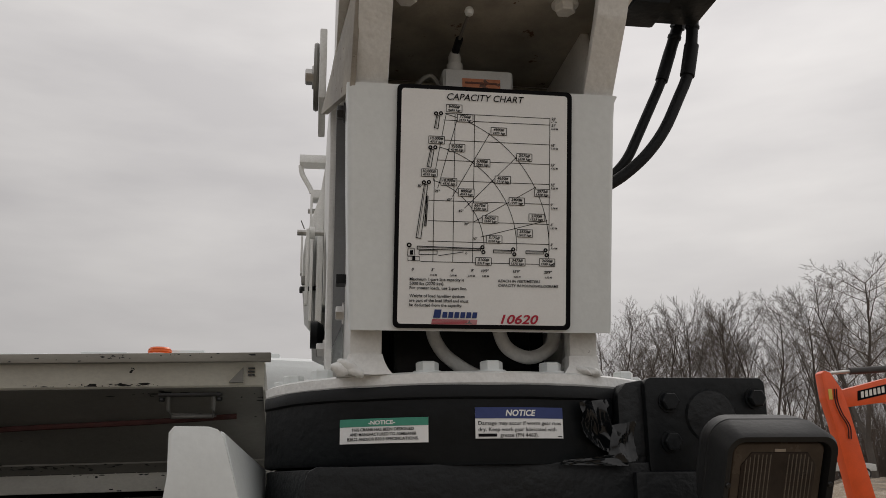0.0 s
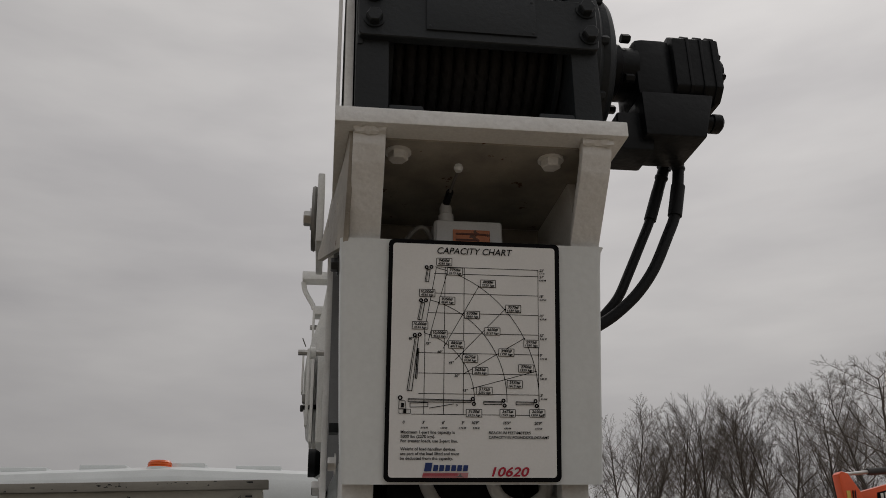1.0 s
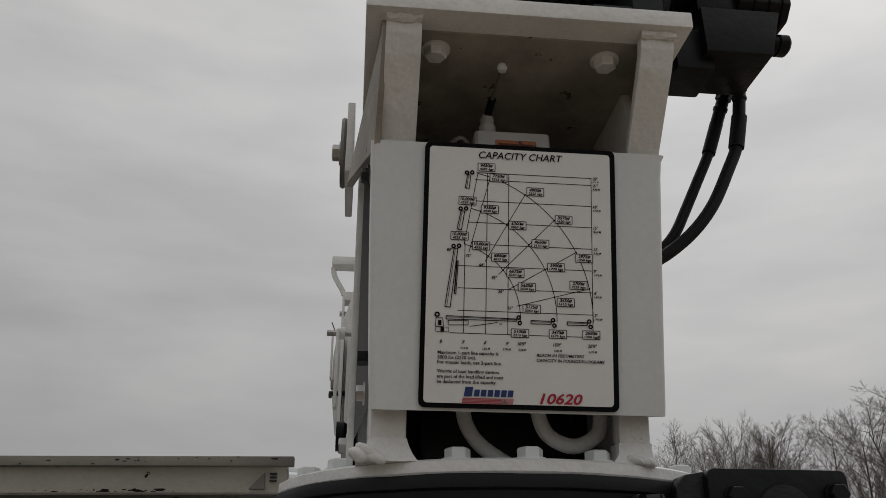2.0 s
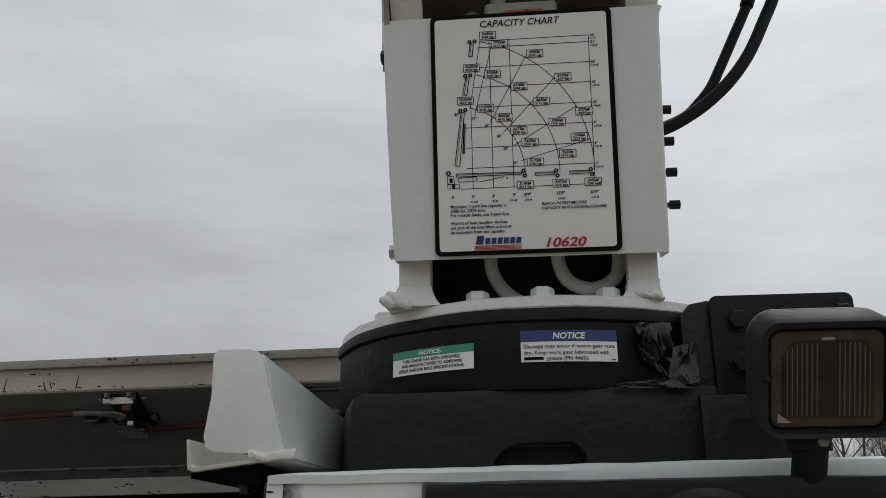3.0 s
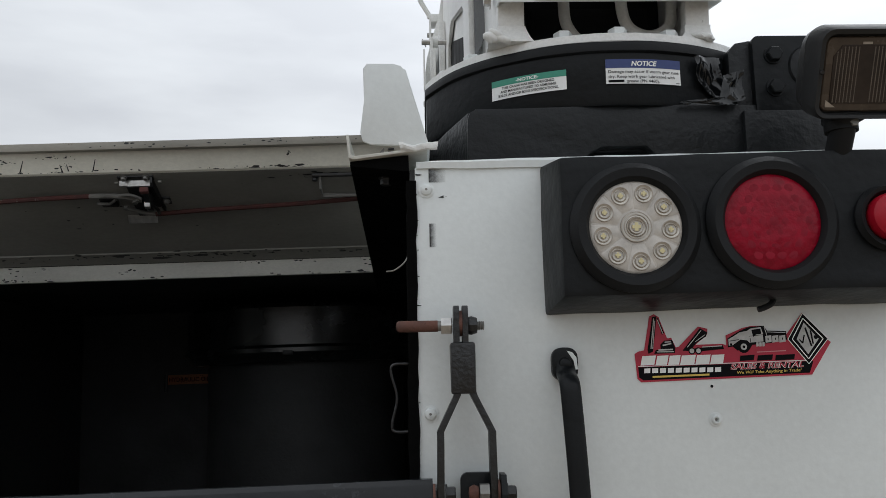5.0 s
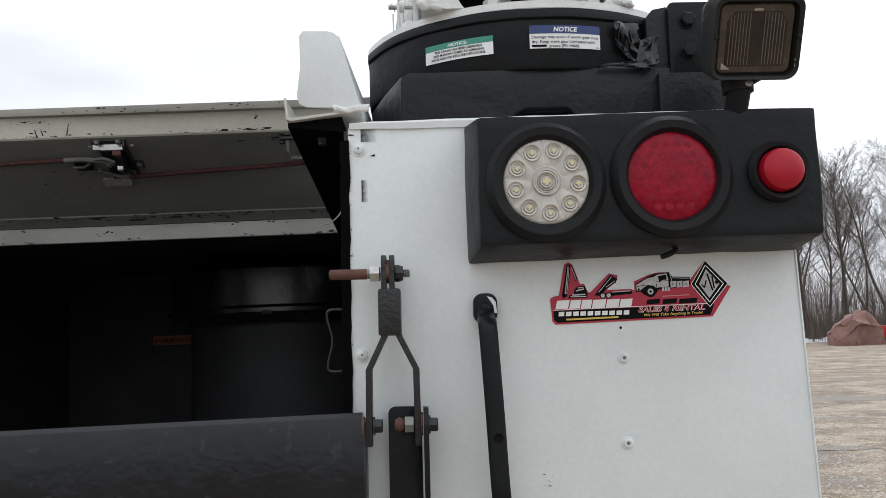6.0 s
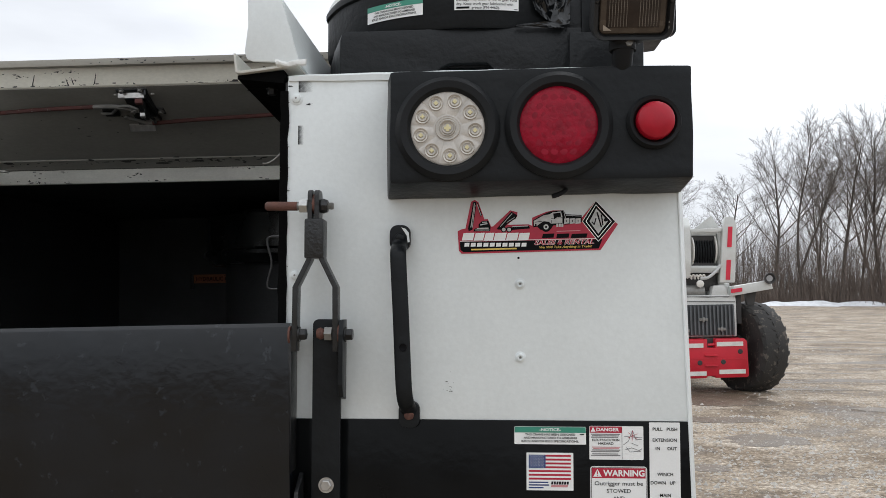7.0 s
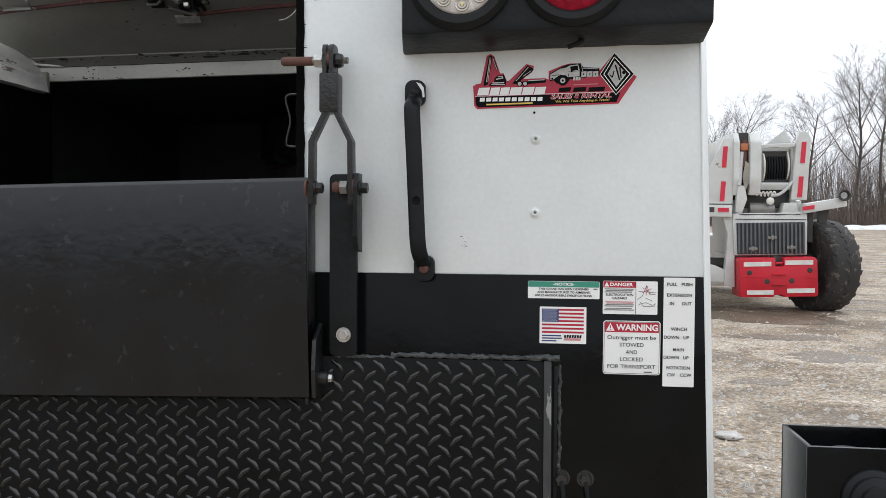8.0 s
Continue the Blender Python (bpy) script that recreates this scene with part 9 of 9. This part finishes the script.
def build_excavator():
    e = thing("excavator", "orange excavator with a folded arm parked in the yard", "excavator", (17.5, 23.5, 0.0))
    stick = [(14.42, 4.60), (14.52, 4.68), (14.70, 4.62), (14.98, 4.15), (15.14, 3.55), (15.62, 0.95), (15.35, 0.55), (14.98, 0.75), (14.62, 3.2), (14.46, 3.9)]
    st = part("stick", soften(prism(stick, "y", 21.9, 22.25), 0.02), ORANGE, e, "orange stick arm")
    boom = [(14.75, 4.06), (15.0, 4.12), (16.6, 4.50), (18.4, 4.15), (19.6, 2.6), (19.1, 2.2), (18.0, 3.35), (16.5, 3.80), (14.95, 3.62)]
    bo = part("boom", soften(prism(boom, "y", 21.95, 22.4), 0.02), ORANGE, e, "orange main boom")
    part("name_panel", hull([(15.46, 21.935, 3.82), (16.42, 21.935, 4.02), (16.42, 21.945, 4.02), (15.46, 21.945, 3.82)], [(15.50, 21.935, 4.10), (16.42, 21.935, 4.30), (16.42, 21.945, 4.30), (15.50, 21.945, 4.10)]), INK, bo, "black name panel")
    marks = bmesh.new()
    for i in range(6):
        x = 15.58 + i * 0.135
        add(marks, hull([(x, 21.925, 3.885 + 0.21 * (x - 15.5)), (x + 0.085, 21.925, 3.90 + 0.21 * (x - 15.5)), (x + 0.085, 21.935, 3.90 + 0.21 * (x - 15.5)), (x, 21.935, 3.885 + 0.21 * (x - 15.5))], [(x + 0.01, 21.925, 4.06 + 0.21 * (x - 15.5)), (x + 0.095, 21.925, 4.075 + 0.21 * (x - 15.5)), (x + 0.095, 21.935, 4.075 + 0.21 * (x - 15.5)), (x + 0.01, 21.935, 4.06 + 0.21 * (x - 15.5))]))
    part("name_marks", marks, REFLECT_W, bo)
    part("cylinder_rod", rod((14.58, 22.05, 4.60), (15.45, 22.05, 4.68), 0.05, 14), ZINC, e)
    part("cylinder", rod((15.40, 22.05, 4.68), (17.6, 22.05, 4.82), 0.10, 16), STEELDARK, e)
    for d in (0.0, 0.07):
        part("arm_hose", tube([(14.74 + d, 21.88, 4.15), (14.70 + d, 21.84, 3.8), (14.80 + d, 21.84, 3.45), (14.98 + d, 21.84, 3.1), (14.98 + d, 21.86, 2.75)], 0.017, 8), RUBBER, st, "black hose")
    part("caution_mark", box(14.55, 14.66, 21.88, 21.90, 3.85, 4.15), YELLOW, st)
    part("pin_cover", lathe([(0, 0), (0.09, 0), (0.09, 0.05), (0, 0.05)], "-y", (14.85, 21.92, 3.9), 18), ORANGE, st)
    part("house", soften(box(18.2, 21.0, 22.0, 24.6, 1.1, 2.7), 0.08), ORANGE, e)
    part("cab", soften(box(18.3, 19.6, 21.6, 22.6, 1.2, 3.0), 0.08), GLASS, e)
    for y in (22.0, 24.2):
        part("track", soften(box(17.8, 21.4, y, y + 0.6, 0.0, 0.95), 0.2), STEELDARK, e)
    part("bucket", soften(prism([(14.95, 0.75), (15.65, 0.95), (15.9, 0.3), (15.2, 0.0), (14.7, 0.35)], "y", 21.5, 22.6), 0.03), STEELDARK, e)
    return e


def build_pickup():
    e = thing("parked_pickup", "white pickup truck parked far across the yard", "pickup", (34.5, 46.0, 0.0))
    ax = 34.2
    part("body", soften(prism([(ax - 1.2, 0.55), (ax - 1.2, 1.02), (ax - 0.2, 1.15), (ax + 0.5, 1.72), (ax + 2.0, 1.75), (ax + 2.4, 1.2), (ax + 4.2, 1.15), (ax + 4.2, 0.55)], "y", 45.2, 47.0), 0.06), MACHINE, e)
    part("side_window", prism([(ax + 0.05, 1.2), (ax + 0.6, 1.64), (ax + 1.9, 1.66), (ax + 2.1, 1.2)], "y", 45.17, 45.21), GLASS, e)
    part("windscreen_frame", box(ax - 0.1, ax + 0.0, 45.25, 46.95, 1.12, 1.2), STEELDARK, e)
    for x in (ax - 0.35, ax + 3.0):
        w = part("wheel", lathe([(0.2, -0.14), (0.36, -0.13), (0.40, -0.08), (0.40, 0.08), (0.36, 0.13), (0.2, 0.14)], "y", (x, 45.3, 0.38), 28), TYRE, e)
        part("rim", lathe([(0, 0), (0.22, 0), (0.22, 0.16), (0, 0.12)], "-y", (x, 45.3, 0.38), 20), ZINC, w)
    # it stands with its nose towards the excavator's far side
    e.matrix_basis = Matrix.Translation((73.0, 11.8, 1.44)) @ Matrix.Scale(-1, 4, (1, 0, 0)) @ e.matrix_basis
    return e


def build_pile():
    bm = bmesh.new()
    bmesh.ops.create_icosphere(bm, subdivisions=4, radius=1.0)
    bm.transform(Matrix.Translation((32.0, 61.0, 0.1)) @ Matrix.Diagonal((2.1, 1.6, 3.0, 1)))
    jitter(bm, 1.0, 0.6, 4)
    single("tarp_mound", jitter(bm, 0.25, 2.2, 4), BROWN, "brown tarpaulin mound standing at the edge of the yard", "tarpaulin")
    e = thing("far_implement", "small red implement beside the covered pile", "farm implement", (34.2, 61, 0))
    part("frame", soften(box(33.3, 35.6, 60.6, 61.4, 0.9, 1.25), 0.06), REDPAINT, e)
    part("guard", soften(box(33.6, 34.3, 60.5, 61.5, 1.2, 1.8), 0.08), REDPAINT, e)
    for x in (33.6, 35.3):
        part("wheel", lathe([(0, -0.12), (0.45, -0.12), (0.45, 0.12), (0, 0.12)], "y", (x, 60.7, 0.43), 20), TYRE, e)


def build_cab():
    """The truck's own cab roof, seen over the lid."""
    e = thing("truck_cab", "white truck cab roof with a ribbed rear edge", "truck cab", (-0.65, 3.6, 0.9))
    roof = soften(prism([(3.15, 1.4), (3.12, 2.24), (3.16, 2.31), (3.35, 2.345), (4.4, 2.33), (4.7, 2.2), (5.2, 1.6), (5.2, 1.4)], "x", -1.62, 0.16), 0.04)
    bmesh.ops.bisect_plane(roof, geom=roof.verts[:] + roof.edges[:] + roof.faces[:], plane_co=(-0.62, 0, 0), plane_no=(1, 0, 0))
    for v in roof.verts:
        # the roof is crowned across its width
        v.co.z += 0.034 * (1 - abs((v.co.x + 0.62) / 0.98)) if v.co.z > 2.2 else 0
    part("roof", roof, WHITE, e)
    for x in (-1.3, -0.95, -0.6, -0.25):
        part("roof_rib", soften(box(x - 0.105, x + 0.105, 3.30, 4.3, 2.330, 2.352 + 0.036 * (1 - abs(x + 0.62) / 1.1)), 0.008), WHITE, e)
    part("cab_shell", soften(box(-1.60, 0.14, 3.13, 5.6, 0.9, 1.45), 0.04), WHITE, e)
    part("rear_window", box(-1.3, -0.15, 3.115, 3.14, 1.62, 2.12, 0.01), GLASS, e)
    b = thing("warning_beacon", "orange warning beacon on the cab roof", "beacon", (-0.69, 3.25, 2.33))
    part("beacon_base", lathe([(0, -0.026), (0.062, -0.026), (0.060, 0), (0.057, 0.012), (0, 0.012)], "z", (-0.69, 3.25, 2.346), 28), WHITE, b)
    part("beacon_lens", lathe([(0.054, 0), (0.054, 0.008), (0.051, 0.010), (0.054, 0.012), (0.054, 0.020), (0.051, 0.022), (0.053, 0.024), (0.045, 0.033), (0, 0.035)], "z", (-0.69, 3.25, 2.355), 28), mat("orange_lens", (0.85, 0.14, 0.02), 0.2, var=0.1, vscale=30, coat=0.4), b)


def build_chassis():
    e = thing("truck_chassis", "black truck frame with dual rear wheels", "truck chassis", (-0.65, 2.0, 0.0))
    for x in (-1.10, -0.25):
        part("frame_rail", box(x, x + 0.08, 0.1, 6.2, 0.66, 0.90, 0.005), BLACK, e)
    part("cross_member", box(-1.02, -0.25, 0.3, 0.4, 0.70, 0.86, 0.005), BLACK, e)
    part("rear_axle", rod((-1.4, 1.6, 0.44), (0.1, 1.6, 0.44), 0.07, 16), BLACK, e)
    part("front_axle", rod((-1.4, 5.6, 0.44), (0.1, 5.6, 0.44), 0.05, 16), BLACK, e)
    for x, y in ((-1.55, 1.6), (-1.28, 1.6), (-0.02, 1.6), (0.25, 1.6), (-1.50, 5.6), (0.18, 5.6)):
        w = part("wheel", lathe([(0.24, -0.10), (0.40, -0.115), (0.43, -0.08), (0.435, 0), (0.43, 0.08), (0.40, 0.115), (0.24, 0.10)], "x", (x, y, 0.43), 36), TYRE, e)
        part("rim", lathe([(0, -0.04), (0.10, -0.05), (0.24, -0.08), (0.25, 0.09), (0, 0.09)], "x", (x, y, 0.43), 24), STEELDARK, w)
    return e


build_ground()
build_mud()
build_chassis()
build_trees()
build_yard_crane()
build_excavator()
build_pickup()
build_pile()
build_cab()
